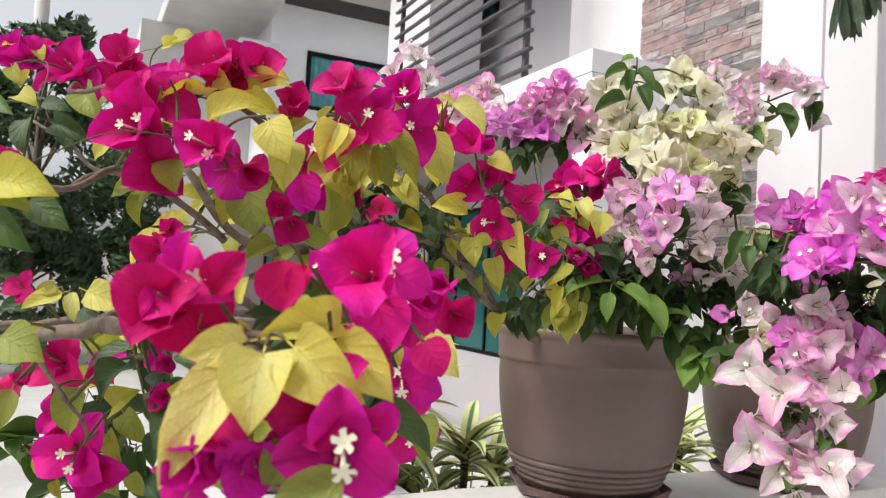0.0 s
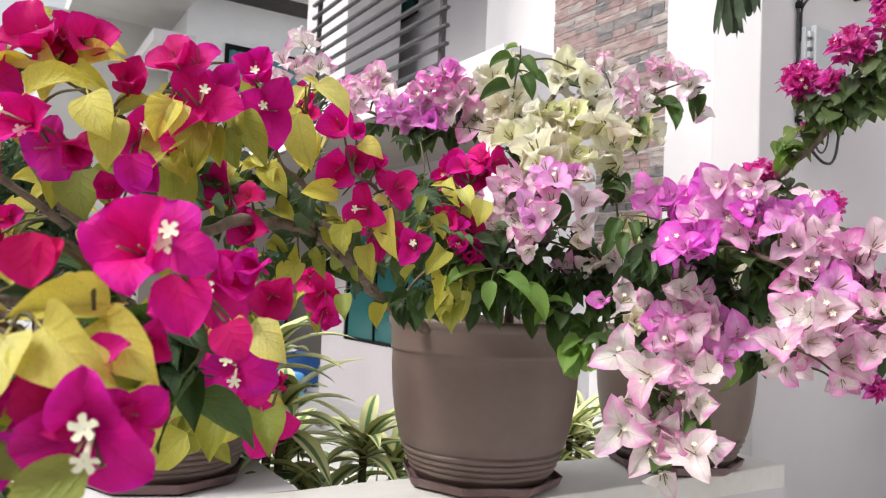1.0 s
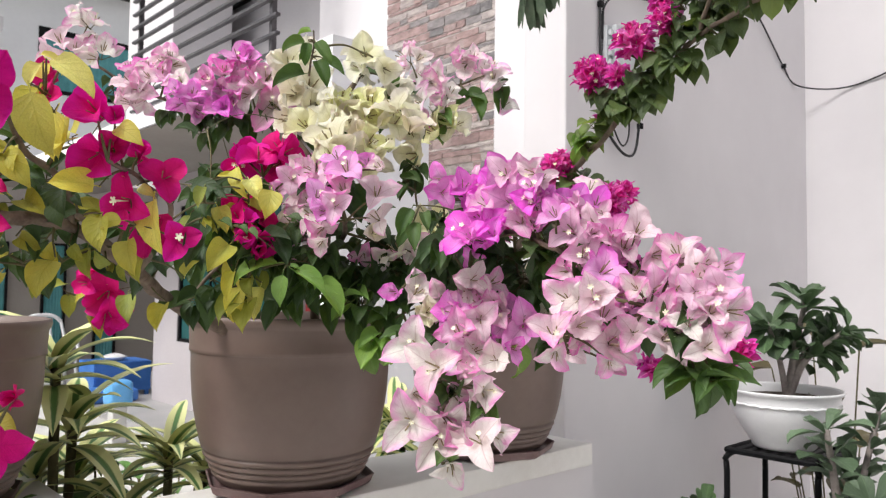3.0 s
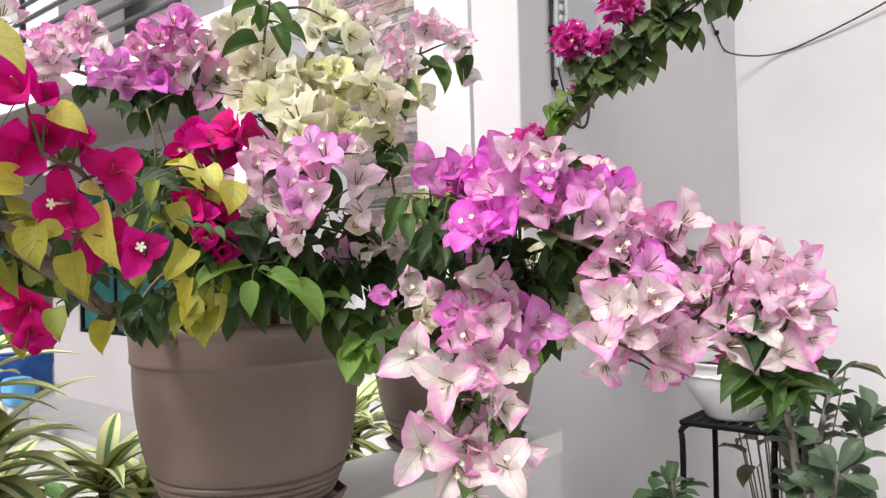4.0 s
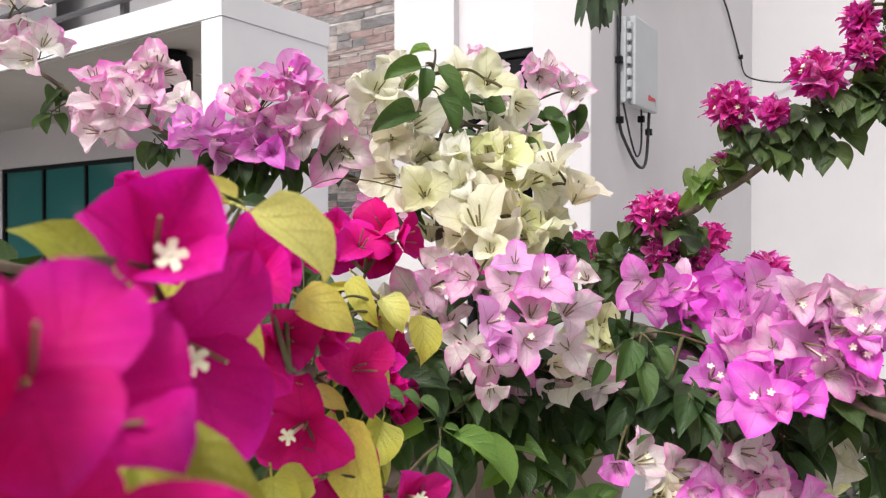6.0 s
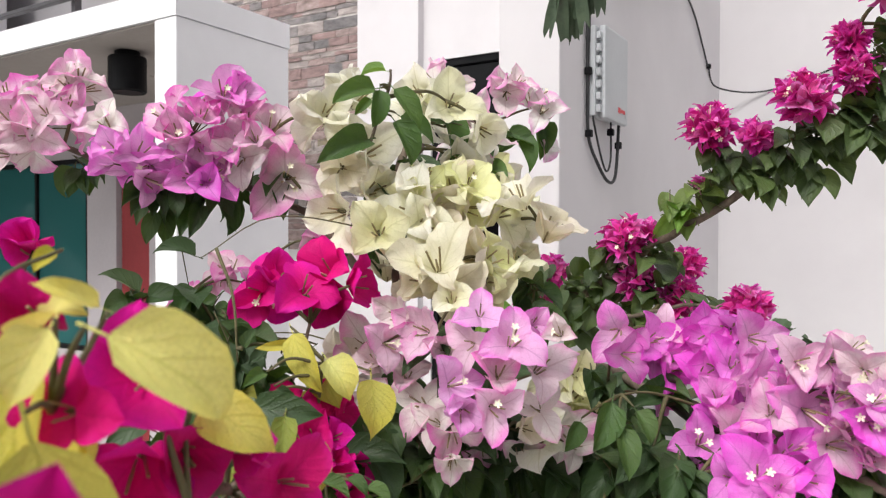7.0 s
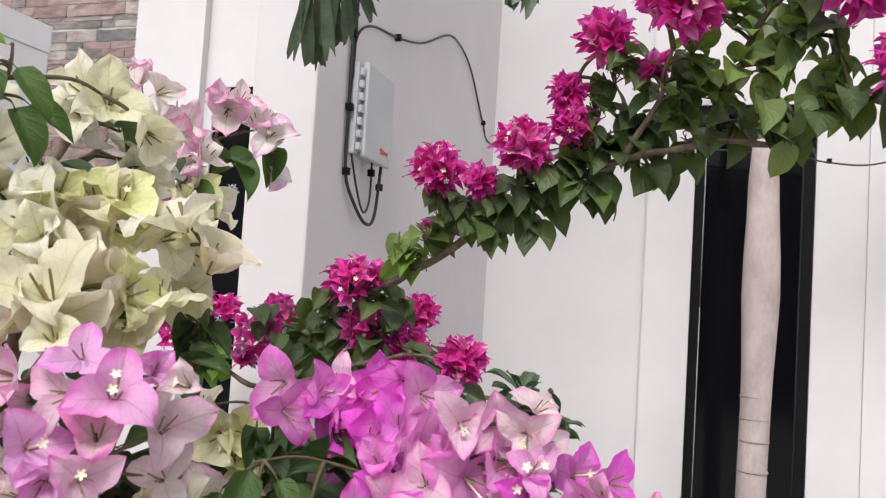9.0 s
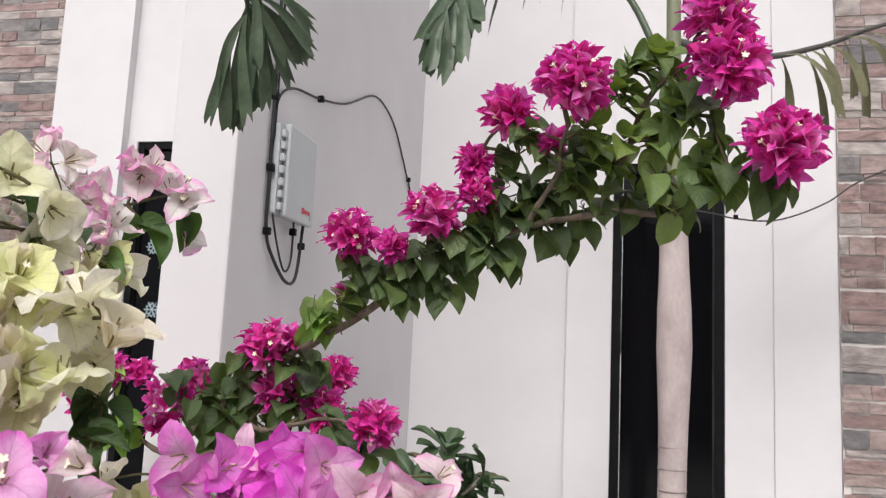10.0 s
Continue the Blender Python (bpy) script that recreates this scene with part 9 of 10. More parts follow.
D.branch([(1.470, 1.220, 1.200), (1.470, 1.100, 1.300), (1.435, 1.131, 1.400), (1.412, 1.067, 1.468), (1.374, 0.950, 1.549), (1.347, 0.886, 1.582), (1.326, 0.820, 1.620), (1.308, 0.766, 1.654), (1.287, 0.707, 1.688), (1.256, 0.617, 1.717), (1.217, 0.536, 1.730), (1.183, 0.458, 1.726), (1.142, 0.417, 1.752), (1.093, 0.378, 1.751)], 0.0080, 0.0020)
D.branch([(1.217, 0.536, 1.730), (1.205, 0.514, 1.785), (1.178, 0.487, 1.837), (1.149, 0.452, 1.878), (1.123, 0.430, 1.906)], 0.0036, 0.0018)
D.branch([(1.256, 0.617, 1.717), (1.228, 0.585, 1.766), (1.175, 0.566, 1.814)], 0.0040, 0.0020)
D.branch([(1.435, 1.131, 1.400), (1.472, 1.232, 1.423), (1.516, 1.317, 1.457), (1.569, 1.316, 1.500)], 0.0040, 0.0015)
D.branch([(1.412, 1.067, 1.468), (1.365, 0.955, 1.460), (1.328, 0.864, 1.484), (1.285, 0.798, 1.472)], 0.0040, 0.0015)
D.branch([(1.470, 1.150, 1.260), (1.320, 0.950, 1.360), (1.200, 0.750, 1.340), (1.101, 0.498, 1.268)], 0.0030, 0.0015)
D.head(1.296, 0.839, 1.713, 0.038, 39, size=0.0235)
D.head(1.289, 0.781, 1.697, 0.026, 27, size=0.0235)
D.head(1.246, 0.724, 1.733, 0.038, 43, size=0.0235)
D.head(1.252, 0.673, 1.755, 0.029, 34, size=0.0235)
D.head(1.253, 0.678, 1.793, 0.025, 27, size=0.0235)
D.head(1.233, 0.638, 1.846, 0.036, 43, size=0.0235)
D.head(1.124, 0.562, 1.841, 0.042, 61, size=0.0235)
D.head(1.113, 0.421, 1.849, 0.042, 61, size=0.0235)
D.head(1.116, 0.431, 1.898, 0.037, 46, size=0.0235)
D.head(1.070, 0.386, 1.762, 0.039, 56, size=0.0235)
D.head(1.218, 0.586, 1.808, 0.015, 16, size=0.0235)
D.head(1.354, 0.860, 1.646, 0.011, 8, size=0.0235)
D.head(1.365, 0.972, 1.571, 0.041, 36, size=0.0215)
D.head(1.369, 0.938, 1.580, 0.022, 16, size=0.0215)
D.head(1.398, 0.966, 1.510, 0.039, 34, size=0.0215)
D.head(1.513, 0.923, 1.528, 0.037, 34, size=0.0215)
D.head(1.411, 0.903, 1.486, 0.037, 34, size=0.0215)
D.head(1.269, 0.786, 1.487, 0.034, 39, size=0.0215)
D.head(1.411, 1.134, 1.484, 0.044, 30, size=0.0215)
D.head(1.453, 1.125, 1.515, 0.036, 27, size=0.0215)
D.head(1.400, 1.146, 1.452, 0.023, 16, size=0.0215)
D.head(1.545, 1.318, 1.518, 0.031, 18, size=0.0215)
D.head(1.567, 1.285, 1.514, 0.029, 18, size=0.0215)
D.head(1.534, 1.361, 1.458, 0.032, 18, size=0.0215)
D.head(1.520, 1.383, 1.480, 0.017, 9, size=0.0215)
D.head(1.125, 0.494, 1.266, 0.021, 21, size=0.022)
D.head(1.055, 0.578, 1.244, 0.013, 12, size=0.022)
D.head(1.086, 0.527, 1.253, 0.010, 9, size=0.022)
D.leaves(1.318, 0.842, 1.647, 0.029, 7, HEART, size=0.040, droop=0.75, face=(-0.72, -0.4, 0.25))
D.leaves(1.319, 0.799, 1.663, 0.029, 10, HEART, size=0.040, droop=0.75, face=(-0.72, -0.4, 0.25))
D.leaves(1.300, 0.751, 1.676, 0.030, 13, HEART, size=0.040, droop=0.75, face=(-0.72, -0.4, 0.25))
D.leaves(1.288, 0.707, 1.683, 0.030, 14, HEART, size=0.040, droop=0.75, face=(-0.72, -0.4, 0.25))
D.leaves(1.273, 0.664, 1.699, 0.026, 13, HEART, size=0.040, droop=0.75, face=(-0.72, -0.4, 0.25))
D.leaves(1.263, 0.631, 1.727, 0.026, 12, HEART, size=0.040, droop=0.75, face=(-0.72, -0.4, 0.25))
D.leaves(1.252, 0.599, 1.749, 0.028, 11, HEART, size=0.040, droop=0.75, face=(-0.72, -0.4, 0.25))
D.leaves(1.236, 0.574, 1.781, 0.026, 6, HEART, size=0.040, droop=0.75, face=(-0.72, -0.4, 0.25))
D.leaves(1.213, 0.549, 1.794, 0.025, 6, HEART, size=0.040, droop=0.75, face=(-0.72, -0.4, 0.25))
D.leaves(1.237, 0.548, 1.730, 0.028, 7, HEART, size=0.040, droop=0.75, face=(-0.72, -0.4, 0.25))
D.leaves(1.260, 0.585, 1.708, 0.019, 6, HEART, size=0.040, droop=0.75, face=(-0.72, -0.4, 0.25))
D.leaves(1.214, 0.507, 1.745, 0.025, 6, HEART, size=0.040, droop=0.75, face=(-0.72, -0.4, 0.25))
D.leaves(1.193, 0.468, 1.735, 0.026, 8, HEART, size=0.040, droop=0.75, face=(-0.72, -0.4, 0.25))
D.leaves(1.156, 0.435, 1.745, 0.025, 9, HEART, size=0.040, droop=0.75, face=(-0.72, -0.4, 0.25))
D.leaves(1.120, 0.406, 1.747, 0.020, 6, HEART, size=0.040, droop=0.75, face=(-0.72, -0.4, 0.25))
D.leaves(1.098, 0.387, 1.735, 0.012, 3, HEART, size=0.040, droop=0.75, face=(-0.72, -0.4, 0.25))
D.leaves(1.306, 0.779, 1.641, 0.025, 8, HEART, size=0.040, droop=0.75, face=(-0.72, -0.4, 0.25))
D.leaves(1.309, 0.826, 1.679, 0.021, 6, HEART, size=0.040, droop=0.75, face=(-0.72, -0.4, 0.25))
D.leaves(1.267, 0.643, 1.685, 0.020, 6, HEART, size=0.040, droop=0.75, face=(-0.72, -0.4, 0.25))
D.leaves(1.290, 0.712, 1.646, 0.018, 4, HEART, size=0.040, droop=0.75, face=(-0.72, -0.4, 0.25))
D.leaves(1.176, 0.460, 1.801, 0.024, 6, HEART, size=0.040, droop=0.75, face=(-0.72, -0.4, 0.25))
D.leaves(1.157, 0.430, 1.818, 0.018, 5, HEART, size=0.040, droop=0.75, face=(-0.72, -0.4, 0.25))
D.leaves(1.154, 0.425, 1.789, 0.014, 3, HEART, size=0.040, droop=0.75, face=(-0.72, -0.4, 0.25))
# lighter tinted leaves: the lit outside of the arm is painted in
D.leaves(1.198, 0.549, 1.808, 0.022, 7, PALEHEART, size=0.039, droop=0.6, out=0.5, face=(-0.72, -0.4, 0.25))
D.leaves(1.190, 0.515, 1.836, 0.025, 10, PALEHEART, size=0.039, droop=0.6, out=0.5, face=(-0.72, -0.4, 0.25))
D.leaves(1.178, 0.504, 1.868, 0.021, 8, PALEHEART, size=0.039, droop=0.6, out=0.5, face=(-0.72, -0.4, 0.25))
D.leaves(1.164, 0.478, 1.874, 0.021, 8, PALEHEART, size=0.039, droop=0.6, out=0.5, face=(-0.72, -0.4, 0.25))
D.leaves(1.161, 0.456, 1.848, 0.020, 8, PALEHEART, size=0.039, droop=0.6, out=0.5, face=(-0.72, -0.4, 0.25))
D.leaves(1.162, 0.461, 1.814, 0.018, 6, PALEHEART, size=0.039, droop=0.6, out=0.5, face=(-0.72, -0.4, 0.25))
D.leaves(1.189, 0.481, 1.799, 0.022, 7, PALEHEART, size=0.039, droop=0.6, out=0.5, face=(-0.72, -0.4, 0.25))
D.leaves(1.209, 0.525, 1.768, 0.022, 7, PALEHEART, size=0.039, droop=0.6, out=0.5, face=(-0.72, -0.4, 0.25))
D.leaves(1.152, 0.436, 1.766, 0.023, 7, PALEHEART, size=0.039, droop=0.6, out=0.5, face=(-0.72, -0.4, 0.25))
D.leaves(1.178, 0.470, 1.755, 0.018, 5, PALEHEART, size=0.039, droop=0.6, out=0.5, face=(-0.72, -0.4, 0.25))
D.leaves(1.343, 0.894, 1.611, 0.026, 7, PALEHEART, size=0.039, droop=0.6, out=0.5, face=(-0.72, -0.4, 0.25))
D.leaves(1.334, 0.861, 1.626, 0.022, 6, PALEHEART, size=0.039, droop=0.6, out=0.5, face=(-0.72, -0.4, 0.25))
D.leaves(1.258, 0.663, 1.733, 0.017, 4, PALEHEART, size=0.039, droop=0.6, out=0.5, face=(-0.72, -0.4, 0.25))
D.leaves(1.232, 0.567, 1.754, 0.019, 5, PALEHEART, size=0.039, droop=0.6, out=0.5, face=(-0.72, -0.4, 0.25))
D.leaves(1.386, 0.997, 1.547, 0.029, 8, HEART, size=0.046)
D.leaves(1.380, 0.936, 1.542, 0.028, 6, HEART, size=0.046)
D.leaves(1.388, 0.935, 1.493, 0.032, 9, HEART, size=0.046)
D.leaves(1.403, 0.999, 1.484, 0.033, 9, HEART, size=0.046)
D.leaves(1.300, 0.809, 1.450, 0.021, 6, HEART, size=0.046)
D.leaves(1.332, 0.850, 1.471, 0.022, 6, HEART, size=0.046)
D.leaves(1.414, 1.049, 1.504, 0.034, 8, HEART, size=0.046)
D.leaves(1.420, 1.064, 1.432, 0.035, 8, HEART, size=0.046)
D.leaves(1.434, 1.110, 1.467, 0.027, 6, HEART, size=0.046)
D.leaves(1.448, 1.217, 1.439, 0.028, 6, BRIGHT, size=0.05)
D.leaves(1.434, 1.234, 1.418, 0.023, 5, BRIGHT, size=0.05)
D.leaves(1.533, 1.335, 1.510, 0.023, 5, BRIGHT, size=0.05)
D.leaves(1.344, 0.894, 1.604, 0.018, 5, BRIGHT, size=0.05)
D.leaves(1.090, 0.515, 1.240, 0.022, 10, GREEN, size=0.04, droop=0.9)
D.leaves(1.099, 0.497, 1.241, 0.018, 7, GREEN, size=0.04, droop=0.9)
D.leaves(1.194, 0.537, 1.789, 0.022, 5, PALEHEART, size=0.038, droop=0.4, face=(-0.72, -0.4, 0.25))
D.leaves(1.171, 0.506, 1.785, 0.023, 4, PALEHEART, size=0.038, droop=0.4, face=(-0.72, -0.4, 0.25))
D.leaves(1.155, 0.476, 1.754, 0.023, 4, PALEHEART, size=0.038, droop=0.4, face=(-0.72, -0.4, 0.25))
D.leaves(1.165, 0.476, 1.792, 0.021, 4, PALEHEART, size=0.038, droop=0.4, face=(-0.72, -0.4, 0.25))
D.leaves(1.210, 0.560, 1.773, 0.021, 3, PALEHEART, size=0.038, droop=0.4, face=(-0.72, -0.4, 0.25))
D.leaves(1.152, 0.467, 1.719, 0.020, 3, PALEHEART, size=0.038, droop=0.4, face=(-0.72, -0.4, 0.25))
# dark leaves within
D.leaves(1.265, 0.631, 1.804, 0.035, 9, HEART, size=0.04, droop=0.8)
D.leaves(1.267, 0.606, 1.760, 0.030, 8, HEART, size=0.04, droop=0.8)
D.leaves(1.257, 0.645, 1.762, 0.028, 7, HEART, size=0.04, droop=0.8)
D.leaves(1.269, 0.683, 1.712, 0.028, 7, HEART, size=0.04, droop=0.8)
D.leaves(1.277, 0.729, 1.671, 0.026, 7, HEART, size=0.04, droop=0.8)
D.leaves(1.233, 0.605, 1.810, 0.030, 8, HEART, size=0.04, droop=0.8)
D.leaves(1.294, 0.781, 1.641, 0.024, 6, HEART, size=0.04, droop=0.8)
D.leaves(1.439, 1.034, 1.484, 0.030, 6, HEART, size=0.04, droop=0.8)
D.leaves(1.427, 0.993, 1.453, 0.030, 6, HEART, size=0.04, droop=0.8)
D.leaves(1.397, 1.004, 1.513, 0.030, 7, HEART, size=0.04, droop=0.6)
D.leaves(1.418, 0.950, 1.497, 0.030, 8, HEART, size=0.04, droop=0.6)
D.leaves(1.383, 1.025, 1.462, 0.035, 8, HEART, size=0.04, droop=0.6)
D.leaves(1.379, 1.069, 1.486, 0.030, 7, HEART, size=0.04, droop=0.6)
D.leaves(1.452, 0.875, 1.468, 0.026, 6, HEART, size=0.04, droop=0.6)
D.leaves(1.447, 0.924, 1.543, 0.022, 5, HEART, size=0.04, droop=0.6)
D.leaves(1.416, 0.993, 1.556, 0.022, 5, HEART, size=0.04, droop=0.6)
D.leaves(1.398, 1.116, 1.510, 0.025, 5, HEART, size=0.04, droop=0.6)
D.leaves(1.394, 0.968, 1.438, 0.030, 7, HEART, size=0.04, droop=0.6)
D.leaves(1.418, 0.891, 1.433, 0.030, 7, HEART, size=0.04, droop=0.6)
D.done()


# ---- palm beside the tall window ----
palm = thing("palm_tree", "slender palm with a pale ringed trunk and drooping fronds", "palm", (2.5, 0.335, 0))
line = [(2.5 + 0.004 * noise.noise(Vector((0, 0, i * 0.4))), 0.338 - 0.003 * math.sin(i * 0.5), i * 0.1) for i in range(21)]
wide = [0.036 + 0.01 * math.exp(-((i * 0.1 - 1.62) / 0.17) ** 2) + 0.006 * math.exp(-(i * 0.1 / 0.3) ** 2) - (0.008 if i > 19 else 0) for i in range(21)]
part("trunk", tube(bmesh.new(), bent(line, 3), [wide[min(20, k // 3)] + (wide[min(20, k // 3 + 1)] - wide[min(20, k // 3)]) * (k % 3) / 3 for k in range(61)], 24), BARK, palm, smooth=True)
for z in (0.2, 0.34, 0.47, 0.6, 0.72, 0.84, 0.95, 1.06, 1.16, 1.235, 1.29, 1.345):
    part("ring", tube(bmesh.new(), [(2.5, 0.338, z - 0.002), (2.5, 0.338, z), (2.5, 0.338, z + 0.002)], [0.0365, 0.0385, 0.0365], 24), RING, palm)
part("crownshaft", tube(bmesh.new(), bent([(2.5, 0.338, 1.98), (2.5, 0.34, 2.2), (2.5, 0.343, 2.5), (2.5, 0.345, 2.9)], 4), 0.02, 16), PALEGREEN, palm, smooth=True)


def frond(parent, points, r, first, last, count, length, width, sag, spread, seed, jag=True, skin=FROND):
    """A frond: a bowed midrib, and on both sides drooping leaflets with ragged ends."""
    g = random.Random(seed)
    mid = bent(points, 8)
    rib = part("frond", tube(bmesh.new(), mid, [r * (1.2 - 0.8 * i / (len(mid) - 1)) for i in range(len(mid))], 8), STALK if skin is DRYFROND else FROND, parent, smooth=True)
    for i in range(count):
        t = first + (last - first) * i / max(1, count - 1)
        k = min(len(mid) - 2, int(t * (len(mid) - 1)))
        o, d = mid[k], (mid[k + 1] - mid[k]).normalized()
        side = d.cross(Vector((0, 0, 1)))
        side = side.normalized() if side.length > 0.05 else Vector((0, 1, 0))
        for s in (-1, 1):
            ln = length * g.uniform(0.75, 1.15)
            out = (side * s * spread + d * g.uniform(0.3, 0.8) + Vector((0, 0, g.uniform(-0.2, 0.2)))).normalized()
            pts, p, v = [], o.copy(), out
            for q in range(7):
                pts.append(p.copy())
                v = (v + Vector((0, 0, -sag)) + Vector([g.uniform(-1, 1) for _ in range(3)]) * 0.05).normalized()
                p = p + v * ln / 6
            if jag:
                w = [width * x for x in (0.12, 0.45, 0.7, 0.9, 1.0, 0.95, 0.8)]
            else:
                w = [width * x for x in (0.4, 0.8, 1.0, 0.95, 0.8, 0.5, 0.06)]
            b = bmesh.new()
            strip(b, pts, w, (side * 0.3 + Vector((-0.6, -0.5, 0.5))), 0.25)
            if jag:
                b.verts.ensure_lookup_table()
                for e in b.verts[-5:]:
                    e.co += v * g.uniform(-0.25, 0.25) * width
            part("leaflet", b, skin, rib, smooth=True)


frond(palm, [(2.5, 0.345, 2.45), (2.56, 0.12, 2.42), (2.6, -0.06, 2.46), (2.62, -0.25, 2.53), (2.62, -0.6, 2.6)], 0.0095, 0.36, 1.0, 9, 0.25, 0.042, 0.5, 0.6, 3, True, DRYFROND)
frond(palm, [(2.5, 0.35, 2.3), (2.5, 0.39, 2.42), (2.52, 0.47, 2.6), (2.55, 0.62, 2.78), (2.6, 0.8, 2.8), (2.6, 0.95, 2.7)], 0.011, 0.6, 1.0, 7, 0.24, 0.02, 0.3, 0.5, 4, False)
frond(palm, [(2.5, 0.34, 2.85), (2.3, 0.1, 3.1), (2.2, -0.3, 3.0), (2.3, -0.6, 2.6)], 0.008, 0.5, 1.0, 7, 0.3, 0.025, 0.3, 0.5, 8, False)


def frond_end(parent, points, tips, width, seed):
    """The hanging end of a frond: a bowed midrib and broad pleated leaflets with torn ends that reach to the tips."""
    g = random.Random(seed)
    mid = bent(points, 8)
    rib = part("frond", tube(bmesh.new(), mid, [0.009 * (1.2 - 0.85 * i / (len(mid) - 1)) for i in range(len(mid))], 8), FROND, parent, smooth=True)
    for k, tip in enumerate(tips):
        o = mid[-1 - int((k / len(tips)) * len(mid) * 0.22)]
        tip = Vector(tip)
        for turn in (0, 1, 2):
            end = tip + Vector([g.uniform(-1, 1) for _ in range(3)]) * 0.016 + Vector((0.012, 0, 0.02)) * turn
            bow = (o + end) / 2 + Vector((g.uniform(-0.015, 0.01), g.uniform(-0.01, 0.01), 0.02))
            pts = bent([o, bow, end], 4)
            n = len(pts) - 1
            b = bmesh.new()
            strip(b, pts, [width * (0.12 + 0.88 * min(1, 1.15 * i / n) ** 1.1) * (1 if i < n else 0.85) for i in range(n + 1)], Vector((-0.8, -0.5 + 0.5 * g.random(), 0.3)), 0.35)
            b.verts.ensure_lookup_table()
            v = (end - bow).normalized()
            for e in b.verts[-5:]:
                e.co += v * g.uniform(-0.6, 0.5) * width
            part("leaflet", b, FROND, rib, smooth=True)


frond_end(palm, [(2.5, 0.35, 2.85), (2.2, 0.6, 2.98), (1.7, 0.9, 2.6), (1.4, 1.03, 2.14), (1.4, 1.06, 2.06)], [(1.425, 1.116, 1.892), (1.444, 1.104, 1.890), (1.434, 1.072, 1.904), (1.456, 1.063, 1.924), (1.443, 1.037, 1.930), (1.477, 1.037, 1.967), (1.460, 1.010, 1.983), (1.485, 1.006, 2.013), (1.470, 0.993, 2.035), (1.404, 1.036, 1.976)], 0.021, 15)
frond_end(palm, [(2.5, 0.35, 2.85), (2.5, 0.55, 2.95), (2.2, 0.8, 2.6), (1.8, 0.84, 2.24)], [(1.79, 0.87, 2.1), (1.79, 0.85, 2.09), (1.79, 0.83, 2.1), (1.79, 0.81, 2.13), (1.79, 0.79, 2.17), (1.79, 0.88, 2.14)], 0.03, 16)

# ---- bowl on a plant stand, with desert roses ----
stand = thing("plant_stand", "black wrought metal plant stand by the tall wall", "plant stand", (2.4, 0.97, 0))
SX, SY, SZ = 2.43, 0.975, 0.886
for dx, dy in ((-1, -1), (1, -1), (1, 1), (-1, 1)):
    part("leg", tube(bmesh.new(), bent([(SX + dx * 0.106, SY + dy * 0.106, SZ), (SX + dx * 0.128, SY + dy * 0.128, SZ - 0.03), (SX + dx * 0.124, SY + dy * 0.124, SZ - 0.12), (SX + dx * 0.137, SY + dy * 0.137, 0.0)], 5), 0.0085, 8), BLACK, stand, smooth=True)
bm = bmesh.new()
for a, b in (((-1, -1), (1, -1)), ((1, -1), (1, 1)), ((1, 1), (-1, 1)), ((-1, 1), (-1, -1))):
    tube(bm, [(SX + a[0] * 0.124, SY + a[1] * 0.124, SZ), (SX + b[0] * 0.124, SY + b[1] * 0.124, SZ)], 0.009, 8)
part("rim", bm, BLACK, stand)
for i in range(7):
    part("bar", box(SX - 0.124, SY - 0.109 + i * 0.033, SZ - 0.004, SX + 0.124, SY - 0.089 + i * 0.033, SZ + 0.005, 0.002), BLACK, stand)
part("shelf", box(SX - 0.112, SY - 0.112, 0.3, SX + 0.112, SY + 0.112, 0.31), BLACK, stand)


def bowl(cx, cy, z, r, h, label):
    """A round white bowl with a flared rim and a scalloped band below it."""
    b = thing("bowl_planter", label, "pot", (cx, cy, z))
    prof = [(0, 0), (r * 0.5, 0), (r * 0.54, 0.006), (r * 0.56, 0.014)]
    prof += [(r * (0.56 + 0.38 * math.sin(i / 8 * math.pi / 2)), 0.014 + (h - 0.03) * i / 8) for i in range(1, 9)]
    prof += [(r * 0.97, h - 0.012), (r * 1.0, h - 0.006), (r * 1.005, h - 0.001), (r * 0.985, h), (r * 0.94, h - 0.006), (r * 0.9, h - 0.03)]
    part("body", lathe(bmesh.new(), prof, (cx, cy, z), 64), PORCELAIN, b, smooth=True)
    loop = [(cx + r * 0.935 * math.cos(k * math.tau / 120), cy + r * 0.935 * math.sin(k * math.tau / 120), z + h - 0.042 + 0.004 * abs(math.sin(k * math.tau / 120 * 13))) for k in range(121)]
    part("scallop", tube(bmesh.new(), loop, 0.0035, 6, False), PORCELAIN, b, "raised scalloped band", True)
    s = bmesh.new()
    ring = [s.verts.new((cx + r * 0.9 * math.cos(i * math.tau / 32), cy + r * 0.9 * math.sin(i * math.tau / 32), z + h - 0.028)) for i in range(32)]
    s.faces.new(ring)
    part("soil", s, SOIL, b)
    return b


bowl(2.42, 0.985, SZ + 0.01, 0.157, 0.166, "white plastic bowl planter on a black stand")

ADENIUM = petal("desert_rose_leaf", (1.0, 1.0, 1.0), (0.95, 0.98, 0.92), (1.9, 1.8, 1.7), rough=0.42, through_light=0.1, gloss=0.45, vein=0.5, grain=0.15)
rng = random.Random(5)


def spoon(a1, wide):
    bm = bmesh.new()
    layer = bm.loops.layers.uv.verify()
    blade(bm, layer, Matrix.Identity(4), wide, 15, a1, 0.2, 0.04, rise=1.3, fall=0.5, drip=0.1, seed=rng.uniform(0, 50), nv=8)
    return finish("leaf", bm, ADENIUM)


SPOONS = [spoon(rng.uniform(-40, 10), rng.uniform(0.42, 0.54)) for _ in range(5)]


